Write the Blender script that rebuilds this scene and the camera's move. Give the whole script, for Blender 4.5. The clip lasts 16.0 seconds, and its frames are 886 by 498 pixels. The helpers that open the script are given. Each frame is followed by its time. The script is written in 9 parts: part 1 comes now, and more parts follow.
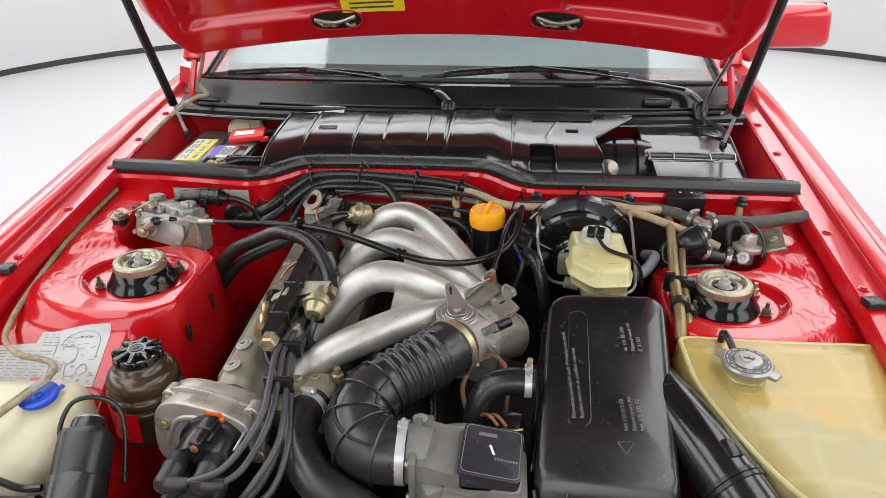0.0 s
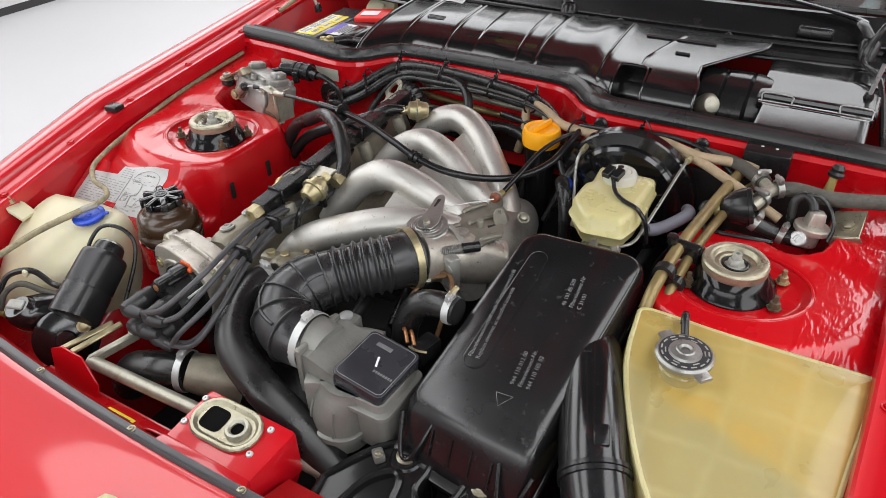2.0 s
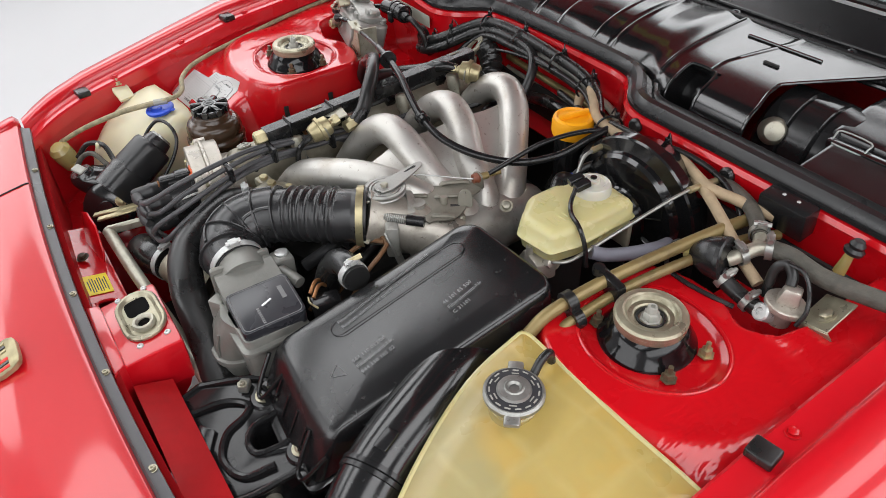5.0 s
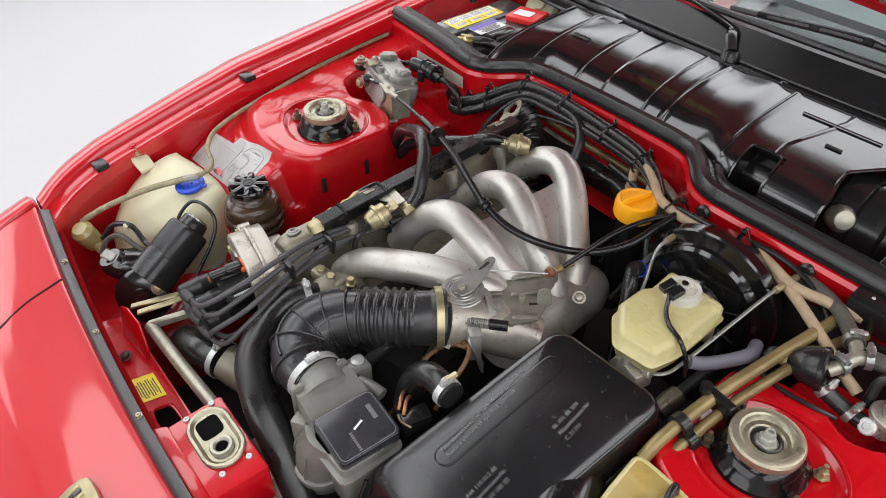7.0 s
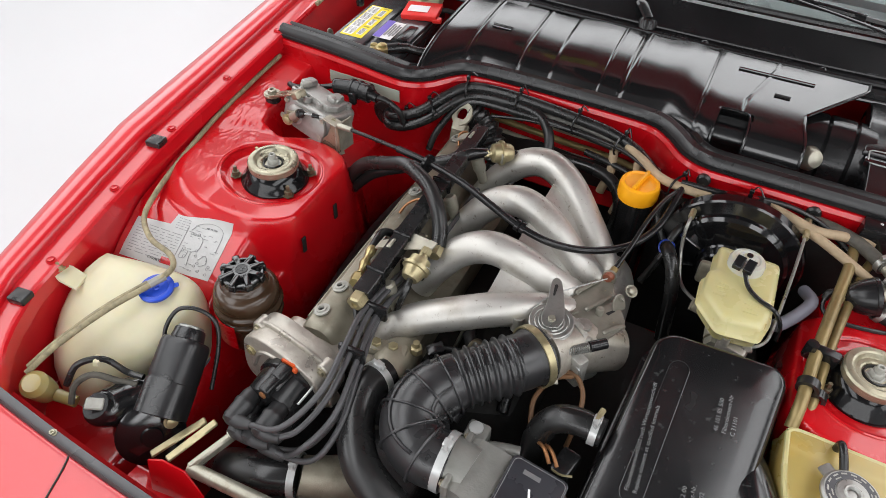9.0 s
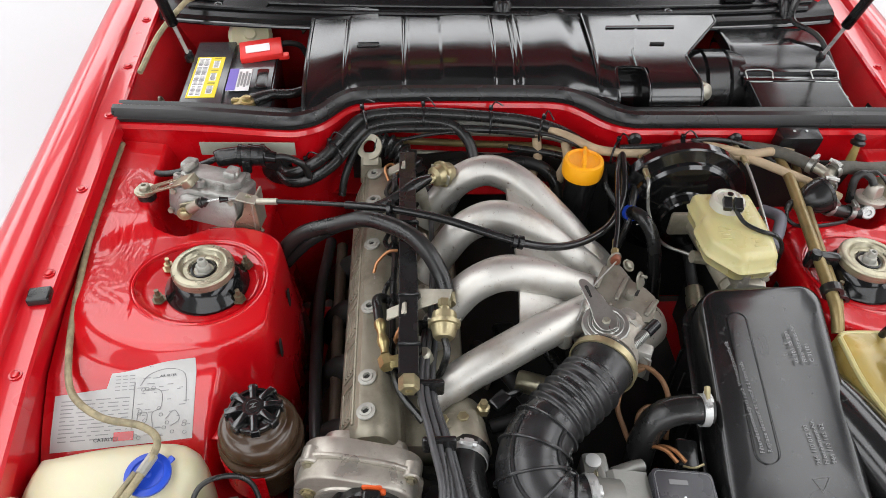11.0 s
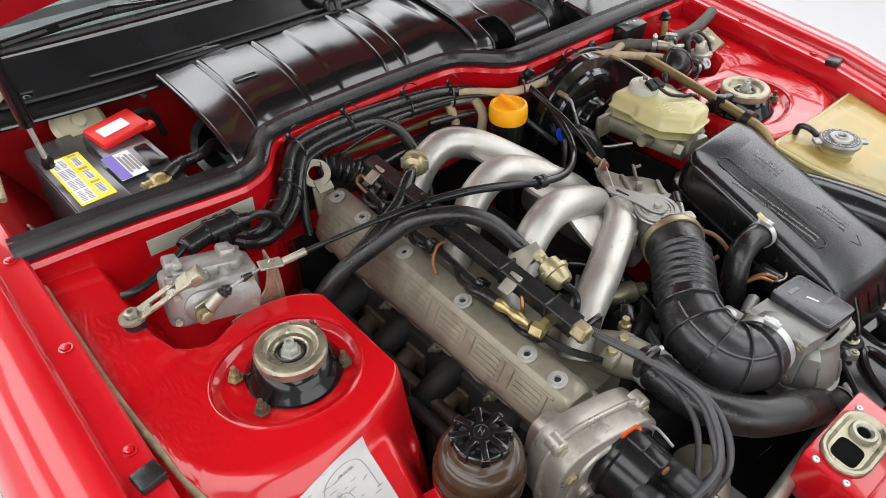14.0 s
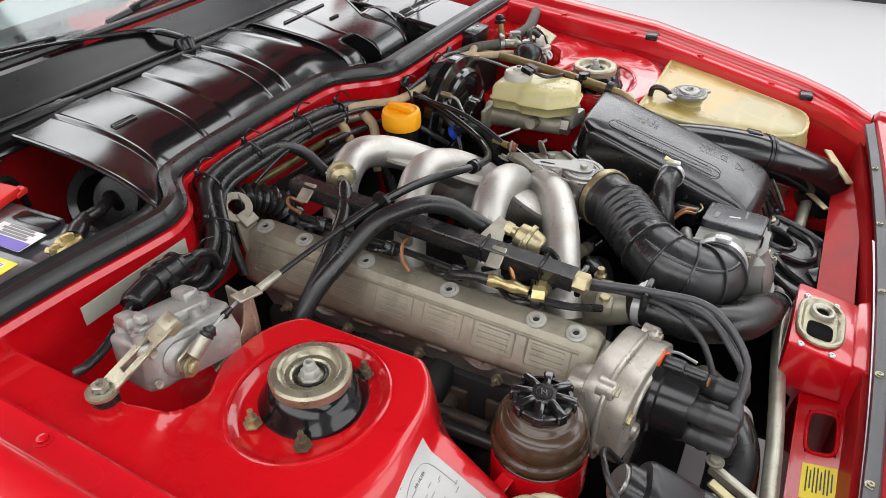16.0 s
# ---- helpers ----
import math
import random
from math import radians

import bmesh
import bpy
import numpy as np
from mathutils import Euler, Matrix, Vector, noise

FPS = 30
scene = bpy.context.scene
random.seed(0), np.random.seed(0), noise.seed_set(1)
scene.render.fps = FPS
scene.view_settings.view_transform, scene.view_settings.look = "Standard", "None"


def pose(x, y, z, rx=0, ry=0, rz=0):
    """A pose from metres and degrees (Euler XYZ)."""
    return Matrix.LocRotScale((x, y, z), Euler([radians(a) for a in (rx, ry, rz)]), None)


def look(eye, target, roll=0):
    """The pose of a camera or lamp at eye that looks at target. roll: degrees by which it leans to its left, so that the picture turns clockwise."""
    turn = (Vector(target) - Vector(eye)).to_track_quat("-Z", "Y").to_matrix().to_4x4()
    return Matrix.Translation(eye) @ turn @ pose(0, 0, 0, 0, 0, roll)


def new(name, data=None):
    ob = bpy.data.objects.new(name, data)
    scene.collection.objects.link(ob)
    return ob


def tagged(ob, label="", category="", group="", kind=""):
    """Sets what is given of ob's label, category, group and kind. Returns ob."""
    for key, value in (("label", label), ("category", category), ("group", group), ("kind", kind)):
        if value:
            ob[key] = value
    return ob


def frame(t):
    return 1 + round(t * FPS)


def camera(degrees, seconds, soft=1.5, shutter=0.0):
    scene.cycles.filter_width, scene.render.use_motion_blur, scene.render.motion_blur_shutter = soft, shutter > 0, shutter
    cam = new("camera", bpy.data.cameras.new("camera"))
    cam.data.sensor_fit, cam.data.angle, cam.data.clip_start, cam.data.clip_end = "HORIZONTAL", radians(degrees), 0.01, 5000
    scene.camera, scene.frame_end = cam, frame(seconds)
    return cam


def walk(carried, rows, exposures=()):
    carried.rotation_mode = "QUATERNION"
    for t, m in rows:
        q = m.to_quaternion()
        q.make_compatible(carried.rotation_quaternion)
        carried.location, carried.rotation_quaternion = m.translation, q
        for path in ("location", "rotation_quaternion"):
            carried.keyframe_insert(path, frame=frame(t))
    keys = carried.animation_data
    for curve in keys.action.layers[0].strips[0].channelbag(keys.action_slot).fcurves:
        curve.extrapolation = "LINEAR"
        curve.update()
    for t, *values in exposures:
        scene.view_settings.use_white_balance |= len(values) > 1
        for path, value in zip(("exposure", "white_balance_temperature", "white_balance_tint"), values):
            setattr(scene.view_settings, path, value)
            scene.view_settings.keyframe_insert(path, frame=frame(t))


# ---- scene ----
cam = camera(63.3, 16.0, 0.6)
PATH = [
    (0, (0.151, -1.149, 1.417), (-0.021, 0.627, 0.515), -0.5),
    (0.5, (0.297, -1.169, 1.416), (-0.084, 0.532, 0.437), -1.6),
    (1, (0.43, -1.142, 1.425), (-0.1, 0.478, 0.379), -2.1),
    (1.5, (0.53, -1.043, 1.422), (-0.153, 0.486, 0.327), -2.1),
    (2, (0.614, -0.964, 1.43), (-0.237, 0.434, 0.28), -1.8),
    (2.5, (0.715, -0.856, 1.438), (-0.296, 0.402, 0.257), -2.5),
    (3, (0.786, -0.782, 1.434), (-0.365, 0.329, 0.233), -2.9),
    (3.5, (0.857, -0.723, 1.435), (-0.381, 0.266, 0.216), -3.5),
    (3.7, (0.879, -0.701, 1.43), (-0.381, 0.254, 0.205), -3.7),
    (4.2, (0.924, -0.652, 1.43), (-0.376, 0.235, 0.19), -3.592),
    (4.75, (0.95, -0.604, 1.439), (-0.356, 0.25, 0.181), -2.61),
    (5.3, (0.942, -0.578, 1.461), (-0.347, 0.273, 0.186), -1.431),
    (5.8, (0.899, -0.587, 1.494), (-0.371, 0.273, 0.21), -0.8),
    (6, (0.877, -0.604, 1.515), (-0.39, 0.256, 0.229), -0.7),
    (6.5, (0.79, -0.639, 1.566), (-0.453, 0.242, 0.27), -0.4),
    (7, (0.698, -0.672, 1.581), (-0.477, 0.281, 0.273), 0.1),
    (7.5, (0.584, -0.725, 1.593), (-0.46, 0.337, 0.258), 1.2),
    (8, (0.461, -0.799, 1.617), (-0.419, 0.365, 0.25), 1.9),
    (8.2, (0.403, -0.813, 1.626), (-0.415, 0.386, 0.251), 2.0),
    (8.7, (0.288, -0.852, 1.635), (-0.391, 0.424, 0.244), 2.463),
    (9.25, (0.148, -0.87, 1.627), (-0.362, 0.482, 0.232), 2.88),
    (9.8, (0.015, -0.869, 1.611), (-0.318, 0.54, 0.222), 3.034),
    (10.3, (-0.081, -0.854, 1.599), (-0.255, 0.582, 0.218), 2.8),
    (10.5, (-0.125, -0.837, 1.589), (-0.216, 0.614, 0.216), 2.5),
    (11, (-0.219, -0.819, 1.585), (-0.12, 0.638, 0.218), 2.0),
    (11.5, (-0.318, -0.823, 1.573), (-0.063, 0.623, 0.215), 1.7),
    (12, (-0.418, -0.801, 1.569), (-0.019, 0.622, 0.221), 1.4),
    (12.5, (-0.512, -0.741, 1.551), (0.033, 0.638, 0.209), 1.0),
    (13, (-0.602, -0.673, 1.537), (0.095, 0.641, 0.199), 0.5),
    (13.5, (-0.704, -0.629, 1.519), (0.147, 0.61, 0.199), -0.4),
    (14, (-0.797, -0.615, 1.487), (0.191, 0.553, 0.198), -0.7),
    (14.5, (-0.87, -0.589, 1.456), (0.257, 0.491, 0.206), -0.8),
    (15, (-0.921, -0.519, 1.422), (0.338, 0.465, 0.219), -0.7),
    (15.5, (-0.968, -0.451, 1.394), (0.403, 0.42, 0.226), -0.5),
    (16, (-1.001, -0.419, 1.374), (0.452, 0.347, 0.232), -0.8),
]
walk(cam, [(t, look(eye, target, roll)) for t, eye, target, roll in PATH], [(0.0, 0.09), (1.0, 0.03), (8.2, 0.02), (10.3, 0.11), (16, 0.12)])

# ---- world and lights: a closed white studio lit by ceiling softboxes ----
world = bpy.data.worlds.new("studio_world")
scene.world = world
world.use_nodes = True
world.node_tree.nodes["Background"].inputs[0].default_value = (0.9, 0.95, 1.0, 1)
world.node_tree.nodes["Background"].inputs[1].default_value = 0.3


def softbox(name, size_x, size_y, power, eye, target, colour=(0.975, 0.985, 1.0)):
    lamp = bpy.data.lights.new(name, "AREA")
    lamp.shape, lamp.size, lamp.size_y, lamp.energy, lamp.color = "RECTANGLE", size_x, size_y, power, colour
    ob = new(name, lamp)
    ob.matrix_world = look(eye, target)
    return ob


for cx in (-2.0, 2.0):
    softbox("ceiling_softbox", 1.5, 6.8, 118, (cx, -0.9, 3.5), (cx, -0.89, 0))
softbox("rear_ceiling_softbox", 7.0, 2.0, 170, (0, 4.0, 3.45), (0, 3.99, 0))
softbox("rear_softbox", 7.0, 1.5, 90, (0, 6.0, 2.85), (0, 0.3, 0.9))
softbox("front_softbox", 7.0, 2.0, 120, (0, -5.6, 2.5), (0, 0.0, 0.8))
for s in (-1, 1):
    softbox("side_softbox", 9.0, 1.7, 145, (s * 4.25, 0.8, 2.55), (0, 0.8, 0.9))


# ---- mesh helpers ----
def finish(name, bm, material, parent=None, label="", angle=38, kind=""):
    bmesh.ops.recalc_face_normals(bm, faces=bm.faces)
    for f in bm.faces:
        f.smooth = True
    me = bpy.data.meshes.new(name)
    bm.to_mesh(me)
    bm.free()
    me.set_sharp_from_angle(angle=radians(angle))
    me.materials.append(material)
    ob = new(name, me)
    if parent:
        ob.parent = parent
    if label or kind:
        tagged(ob, label=label, kind=kind)
    return ob


def part(name, bm, material, parent, label="", angle=38):
    return finish(name, bm, material, parent, label, angle)


def thing(name, place, label, category, group="", kind=""):
    ob = new(name)
    ob.empty_display_size = 0.02
    return tagged(ob, label, category, group, kind)


def moved(bm, m):
    bmesh.ops.transform(bm, matrix=m, verts=bm.verts)
    return bm


def joined(*bms):
    out = bms[0]
    for b in bms[1:]:
        me = bpy.data.meshes.new("tmp")
        b.to_mesh(me)
        b.free()
        out.from_mesh(me)
        bpy.data.meshes.remove(me)
    return out


def box(sx, sy, sz, m=None, bevel=0.003, seg=2, taper=(1, 1)):
    bm = bmesh.new()
    bmesh.ops.create_cube(bm, size=1)
    for v in bm.verts:
        k = v.co.z + 0.5
        v.co.x *= sx * (1 + (taper[0] - 1) * k)
        v.co.y *= sy * (1 + (taper[1] - 1) * k)
        v.co.z *= sz
    if bevel:
        bmesh.ops.bevel(bm, geom=bm.edges[:], offset=bevel, segments=seg, affect="EDGES", profile=0.5)
    return moved(bm, m) if m else bm


def lathe(profile, m=None, n=28, wobble=None):
    """Turns (radius, height) pairs about z. wobble(angle, radius, height) gives a new radius."""
    bm = bmesh.new()
    rings = []
    for r, h in profile:
        if r < 1e-5:
            rings.append([bm.verts.new((0, 0, h))])
        else:
            ring = []
            for i in range(n):
                a = 2 * math.pi * i / n
                q = wobble(a, r, h) if wobble else r
                ring.append(bm.verts.new((q * math.cos(a), q * math.sin(a), h)))
            rings.append(ring)
    for a, b in zip(rings, rings[1:]):
        for i in range(n):
            j = (i + 1) % n
            if len(a) == 1 and len(b) == 1:
                continue
            if len(a) == 1:
                bm.faces.new((a[0], b[j], b[i]))
            elif len(b) == 1:
                bm.faces.new((a[i], a[j], b[0]))
            else:
                bm.faces.new((a[i], a[j], b[j], b[i]))
    return moved(bm, m) if m else bm


def spline(points, per=6):
    """A smooth line through the points (Catmull-Rom)."""
    P = [Vector(p) for p in points]
    if len(P) < 3:
        return P
    E = [P[0] * 2 - P[1]] + P + [P[-1] * 2 - P[-2]]
    out = []
    for i in range(1, len(E) - 2):
        a, b, c, d = E[i - 1:i + 3]
        for k in range(per):
            t = k / per
            out.append(0.5 * (2 * b + (c - a) * t + (2 * a - 5 * b + 4 * c - d) * t * t + (3 * b - a - 3 * c + d) * t ** 3))
    return out + [P[-1]]


def frames_along(line):
    """Rotation-minimising frames: point, side and up for each point of a line."""
    n = len(line)
    tang = [((line[min(i + 1, n - 1)] - line[max(i - 1, 0)]).normalized()) for i in range(n)]
    up = Vector((0, 0, 1)) if abs(tang[0].z) < 0.9 else Vector((0, 1, 0))
    out = []
    for p, t in zip(line, tang):
        up = (up - t * up.dot(t)).normalized()
        out.append((p, t.cross(up), up))
    return out


def tube(points, radius, n=12, per=6, squash=1.0, caps=True):
    """A hose along the points; radius is a number, a list (one per point) or a function of 0..1."""
    line = spline(points, per)
    m = len(line)
    bm = bmesh.new()
    rings = []
    for i, (p, s, u) in enumerate(frames_along(line)):
        k = i / max(m - 1, 1)
        if callable(radius):
            r = radius(k)
        elif isinstance(radius, (list, tuple)):
            q = k * (len(radius) - 1)
            j = min(int(q), len(radius) - 2)
            r = radius[j] + (radius[j + 1] - radius[j]) * (q - j)
        else:
            r = radius
        rings.append([bm.verts.new(p + (s * math.cos(2 * math.pi * a / n) + u * (math.sin(2 * math.pi * a / n) * squash)) * r) for a in range(n)])
    for a, b in zip(rings, rings[1:]):
        for i in range(n):
            bm.faces.new((a[i], a[(i + 1) % n], b[(i + 1) % n], b[i]))
    if caps:
        bm.faces.new(rings[0][::-1])
        bm.faces.new(rings[-1])
    return bm


def sweep(line, profile, closed=True, caps=True, up=Vector((0, 0, 1))):
    """Carries a profile of (side, up) pairs along a list of points, kept upright."""
    n = len(line)
    bm = bmesh.new()
    rings = []
    for i, p in enumerate(line):
        t = (line[min(i + 1, n - 1)] - line[max(i - 1, 0)]).normalized()
        s = t.cross(up).normalized()
        w = s.cross(t)
        rings.append([bm.verts.new(p + s * a + w * b) for a, b in profile])
    k = len(profile)
    for a, b in zip(rings, rings[1:]):
        for i in range(k if closed else k - 1):
            bm.faces.new((a[i], a[(i + 1) % k], b[(i + 1) % k], b[i]))
    if closed and caps:
        bm.faces.new(rings[0][::-1])
        bm.faces.new(rings[-1])
    return bm


def prism(poly, z0, z1, bevel=0.0, seg=2, m=None, top=None):
    """An upright slab from a plan polygon; top(x, y) may give the upper face's height."""
    bm = bmesh.new()
    lo = [bm.verts.new((x, y, z0)) for x, y in poly]
    hi = [bm.verts.new((x, y, top(x, y) if top else z1)) for x, y in poly]
    n = len(poly)
    bm.faces.new(lo[::-1])
    bm.faces.new(hi)
    for i in range(n):
        bm.faces.new((lo[i], lo[(i + 1) % n], hi[(i + 1) % n], hi[i]))
    bmesh.ops.recalc_face_normals(bm, faces=bm.faces)
    if bevel:
        bmesh.ops.bevel(bm, geom=bm.edges[:], offset=bevel, segments=seg, affect="EDGES", profile=0.5, clamp_overlap=True)
    return moved(bm, m) if m else bm


def grid(f, us, vs, thick=0.0):
    """A sheet f(u, v) over two lists of numbers, with a thickness below it."""
    bm = bmesh.new()
    top = [[bm.verts.new(f(u, v)) for v in vs] for u in us]
    for i in range(len(us) - 1):
        for j in range(len(vs) - 1):
            bm.faces.new((top[i][j], top[i + 1][j], top[i + 1][j + 1], top[i][j + 1]))
    if thick:
        bmesh.ops.recalc_face_normals(bm, faces=bm.faces)
        bmesh.ops.solidify(bm, geom=bm.faces[:], thickness=thick)
    return bm


def loft(rings):
    bm = bmesh.new()
    R = [[bm.verts.new(p) for p in r] for r in rings]
    n = len(R[0])
    for a, b in zip(R, R[1:]):
        for i in range(n):
            bm.faces.new((a[i], a[(i + 1) % n], b[(i + 1) % n], b[i]))
    bm.faces.new(R[0][::-1])
    bm.faces.new(R[-1])
    return bm


def span(a, b, n):
    return [a + (b - a) * i / (n - 1) for i in range(n)]


def lerp(x, xs, ys):
    return float(np.interp(x, xs, ys))


def axis(p, d):
    """A pose at p whose z axis points along d."""
    return Matrix.Translation(p) @ Vector(d).to_track_quat("Z", "Y").to_matrix().to_4x4()


def bolt(r=0.008, h=0.007, m=None, washer=True, hole=True):
    """A hexagon-headed bolt on its washer."""
    a = lathe([(0, 0), (r * 1.45, 0), (r * 1.45, 0.0018), (r, 0.0018)], n=18) if washer else lathe([(0, 0), (r, 0), (r, 0.001)], n=12)
    b = lathe([(r, 0.0015), (r, h * 0.9), (r * 0.85, h), (r * 0.45, h), (r * 0.4, h * 0.6), (0, h * 0.6)] if hole else [(r, 0.0015), (r, h * 0.9), (r * 0.85, h), (0, h)], n=6)
    bm = joined(a, b)
    return moved(bm, m) if m else bm


def nut_stud(r, h, m):
    a = lathe([(0, 0), (r * 1.5, 0), (r * 1.5, 0.002), (r, 0.002), (r, h * 0.5), (r * 0.5, h * 0.52), (r * 0.5, h), (0, h)], n=6)
    return moved(a, m)


def clip_ring(p, d, r, width=0.008, thick=0.0015):
    """A worm-drive clamp: a band and its screw."""
    m = axis(p, d)
    band = lathe([(r, -width / 2), (r + thick, -width / 2), (r + thick, width / 2), (r, width / 2), (r, -width / 2)], m, 28)
    screw = box(0.014, 0.008, width * 1.1, m @ Matrix.Translation((0, r + 0.004, 0)), 0.0015)
    head = lathe([(0, -0.012), (0.004, -0.012), (0.004, 0.012), (0, 0.012)], m @ Matrix.Translation((0, r + 0.005, 0)) @ pose(0, 0, 0, 0, 90, 0), 6)
    return joined(band, screw, head)


# ---- materials ----
def material(name, colour, rough=0.5, metal=0.0, vary=0.06, scale=18.0, fine=220.0, bump=0.05, coat=0.0, rough_vary=0.12,
             dirt=None, dirt_amount=0.0, dirt_scale=6.0, spec=0.5, transmission=0.0, island=0.0, sub=0.0, bump_fine=0.4, specks=None, speck_amount=0.0):
    """A surface with variation at two sizes, optional grime patches and fine relief."""
    m = bpy.data.materials.new(name)
    m.use_nodes = True
    nt = m.node_tree
    N, L = nt.nodes, nt.links
    b = N["Principled BSDF"]
    tc = N.new("ShaderNodeTexCoord")

    def tex(sc, detail=4, rough_=0.55):
        t = N.new("ShaderNodeTexNoise")
        t.inputs["Scale"].default_value, t.inputs["Detail"].default_value, t.inputs["Roughness"].default_value = sc, detail, rough_
        L.new(tc.outputs["Object"], t.inputs["Vector"])
        return t

    big, small = tex(scale), tex(fine, 2)
    ramp = N.new("ShaderNodeMapRange")
    L.new(big.outputs["Fac"], ramp.inputs["Value"])
    ramp.inputs["From Min"].default_value, ramp.inputs["From Max"].default_value = 0.3, 0.7
    ramp.inputs["To Min"].default_value, ramp.inputs["To Max"].default_value = 1 - vary, 1 + vary
    mul = N.new("ShaderNodeVectorMath")
    mul.operation = "SCALE"
    mul.inputs[0].default_value = colour[:3]
    L.new(ramp.outputs[0], mul.inputs["Scale"])
    out = mul.outputs[0]
    if dirt:
        patch = tex(dirt_scale, 8, 0.68)
        edge = N.new("ShaderNodeMapRange")
        L.new(patch.outputs["Fac"], edge.inputs["Value"])
        edge.inputs["From Min"].default_value = 0.62 - 0.25 * dirt_amount
        edge.inputs["From Max"].default_value = 0.78 - 0.12 * dirt_amount
        edge.inputs["To Max"].default_value = min(1.0, 0.35 + dirt_amount * 0.6)
        mix = N.new("ShaderNodeMix")
        mix.data_type = "RGBA"
        L.new(edge.outputs[0], mix.inputs["Factor"])
        L.new(out, mix.inputs["A"])
        mix.inputs["B"].default_value = (*dirt, 1)
        out = mix.outputs["Result"]
    if specks:
        dots = tex(95.0, 5, 0.75)
        cut = N.new("ShaderNodeMapRange")
        L.new(dots.outputs["Fac"], cut.inputs["Value"])
        cut.inputs["From Min"].default_value, cut.inputs["From Max"].default_value = 0.66 - 0.1 * speck_amount, 0.74 - 0.06 * speck_amount
        cut.inputs["To Max"].default_value = 0.75
        dot_mix = N.new("ShaderNodeMix")
        dot_mix.data_type = "RGBA"
        L.new(cut.outputs[0], dot_mix.inputs["Factor"])
        L.new(out, dot_mix.inputs["A"])
        dot_mix.inputs["B"].default_value = (*specks, 1)
        out = dot_mix.outputs["Result"]
    L.new(out, b.inputs["Base Color"])
    rr = N.new("ShaderNodeMapRange")
    L.new(big.outputs["Fac"], rr.inputs["Value"])
    rr.inputs["From Min"].default_value, rr.inputs["From Max"].default_value = 0.3, 0.7
    rr.inputs["To Min"].default_value, rr.inputs["To Max"].default_value = rough * (1 - rough_vary), min(1, rough * (1 + rough_vary))
    L.new(rr.outputs[0], b.inputs["Roughness"])
    b.inputs["Metallic"].default_value = metal
    b.inputs["Specular IOR Level"].default_value = spec
    b.inputs["Coat Weight"].default_value = coat
    b.inputs["Coat Roughness"].default_value = 0.06
    b.inputs["Transmission Weight"].default_value = transmission
    if sub:
        b.inputs["Subsurface Weight"].default_value = sub
        b.inputs["Subsurface Radius"].default_value = (0.02, 0.012, 0.005)
    if bump:
        add = N.new("ShaderNodeMath")
        add.operation = "MULTIPLY_ADD"
        L.new(small.outputs["Fac"], add.inputs[0])
        add.inputs[1].default_value = bump_fine
        L.new(big.outputs["Fac"], add.inputs[2])
        bp = N.new("ShaderNodeBump")
        bp.inputs["Strength"].default_value = bump
        bp.inputs["Distance"].default_value = 0.004
        L.new(add.outputs[0], bp.inputs["Height"])
        L.new(bp.outputs[0], b.inputs["Normal"])
    return m


RED = material("red_paint", (0.54, 0.005, 0.012), 0.30, coat=0.9, vary=0.04, scale=5, bump=0.02, bump_fine=0.0, rough_vary=0.1, spec=0.35)
RED_BAY = material("red_bay_paint", (0.50, 0.0035, 0.008), 0.28, coat=0.9, vary=0.08, scale=9, bump=0.12, bump_fine=0.05, spec=0.2, dirt=(0.22, 0.006, 0.008), dirt_amount=0.10, dirt_scale=7)
RED_DUSTY = material("dusty_red_paint", (0.40, 0.008, 0.011), 0.5, coat=0.15, vary=0.2, scale=8, bump=0.12, spec=0.15, dirt=(0.09, 0.02, 0.018), dirt_amount=0.4, dirt_scale=6)
RED_PLASTIC = material("red_plastic", (0.75, 0.025, 0.02), 0.4, vary=0.05)
BLACK_SATIN = material("black_satin_plastic", (0.011, 0.011, 0.0115), 0.20, vary=0.2, scale=12, bump=0.07, bump_fine=0.1, rough_vary=0.4, spec=0.42)
BLACK_GLOSS = material("black_gloss_paint", (0.008, 0.008, 0.0085), 0.16, vary=0.2, scale=9, bump=0.03, bump_fine=0.03, spec=0.9, rough_vary=0.3)
BLACK_GRAIN = material("black_grained_plastic", (0.009, 0.009, 0.0095), 0.20, vary=0.3, scale=6, fine=600, bump=0.03, bump_fine=0.2, rough_vary=0.5, spec=0.65, dirt=(0.13, 0.13, 0.125), dirt_amount=0.10, dirt_scale=75)
RUBBER = material("black_rubber", (0.013, 0.013, 0.013), 0.29, vary=0.25, fine=500, bump=0.04, rough_vary=0.4, spec=0.5, dirt=(0.025, 0.025, 0.022), dirt_amount=0.08, dirt_scale=12)
RUBBER_GREY = material("grey_rubber", (0.038, 0.038, 0.040), 0.36, vary=0.2, bump=0.1, spec=0.4)
# grimy dark metal; its near-black also paints the shade in slots and openings
DARK = material("dark_metal_and_cavity_shade", (0.011, 0.0105, 0.010), 0.7, vary=0.4, scale=14, bump=0.3, dirt=(0.03, 0.026, 0.02), dirt_amount=0.35, dirt_scale=10)
ALU = material("cast_aluminium", (0.40, 0.395, 0.365), 0.42, metal=0.6, vary=0.18, scale=24, fine=700, bump=0.22, bump_fine=0.8, rough_vary=0.3, dirt=(0.13, 0.11, 0.085), dirt_amount=0.45, dirt_scale=20, specks=(0.06, 0.05, 0.035), speck_amount=0.6)
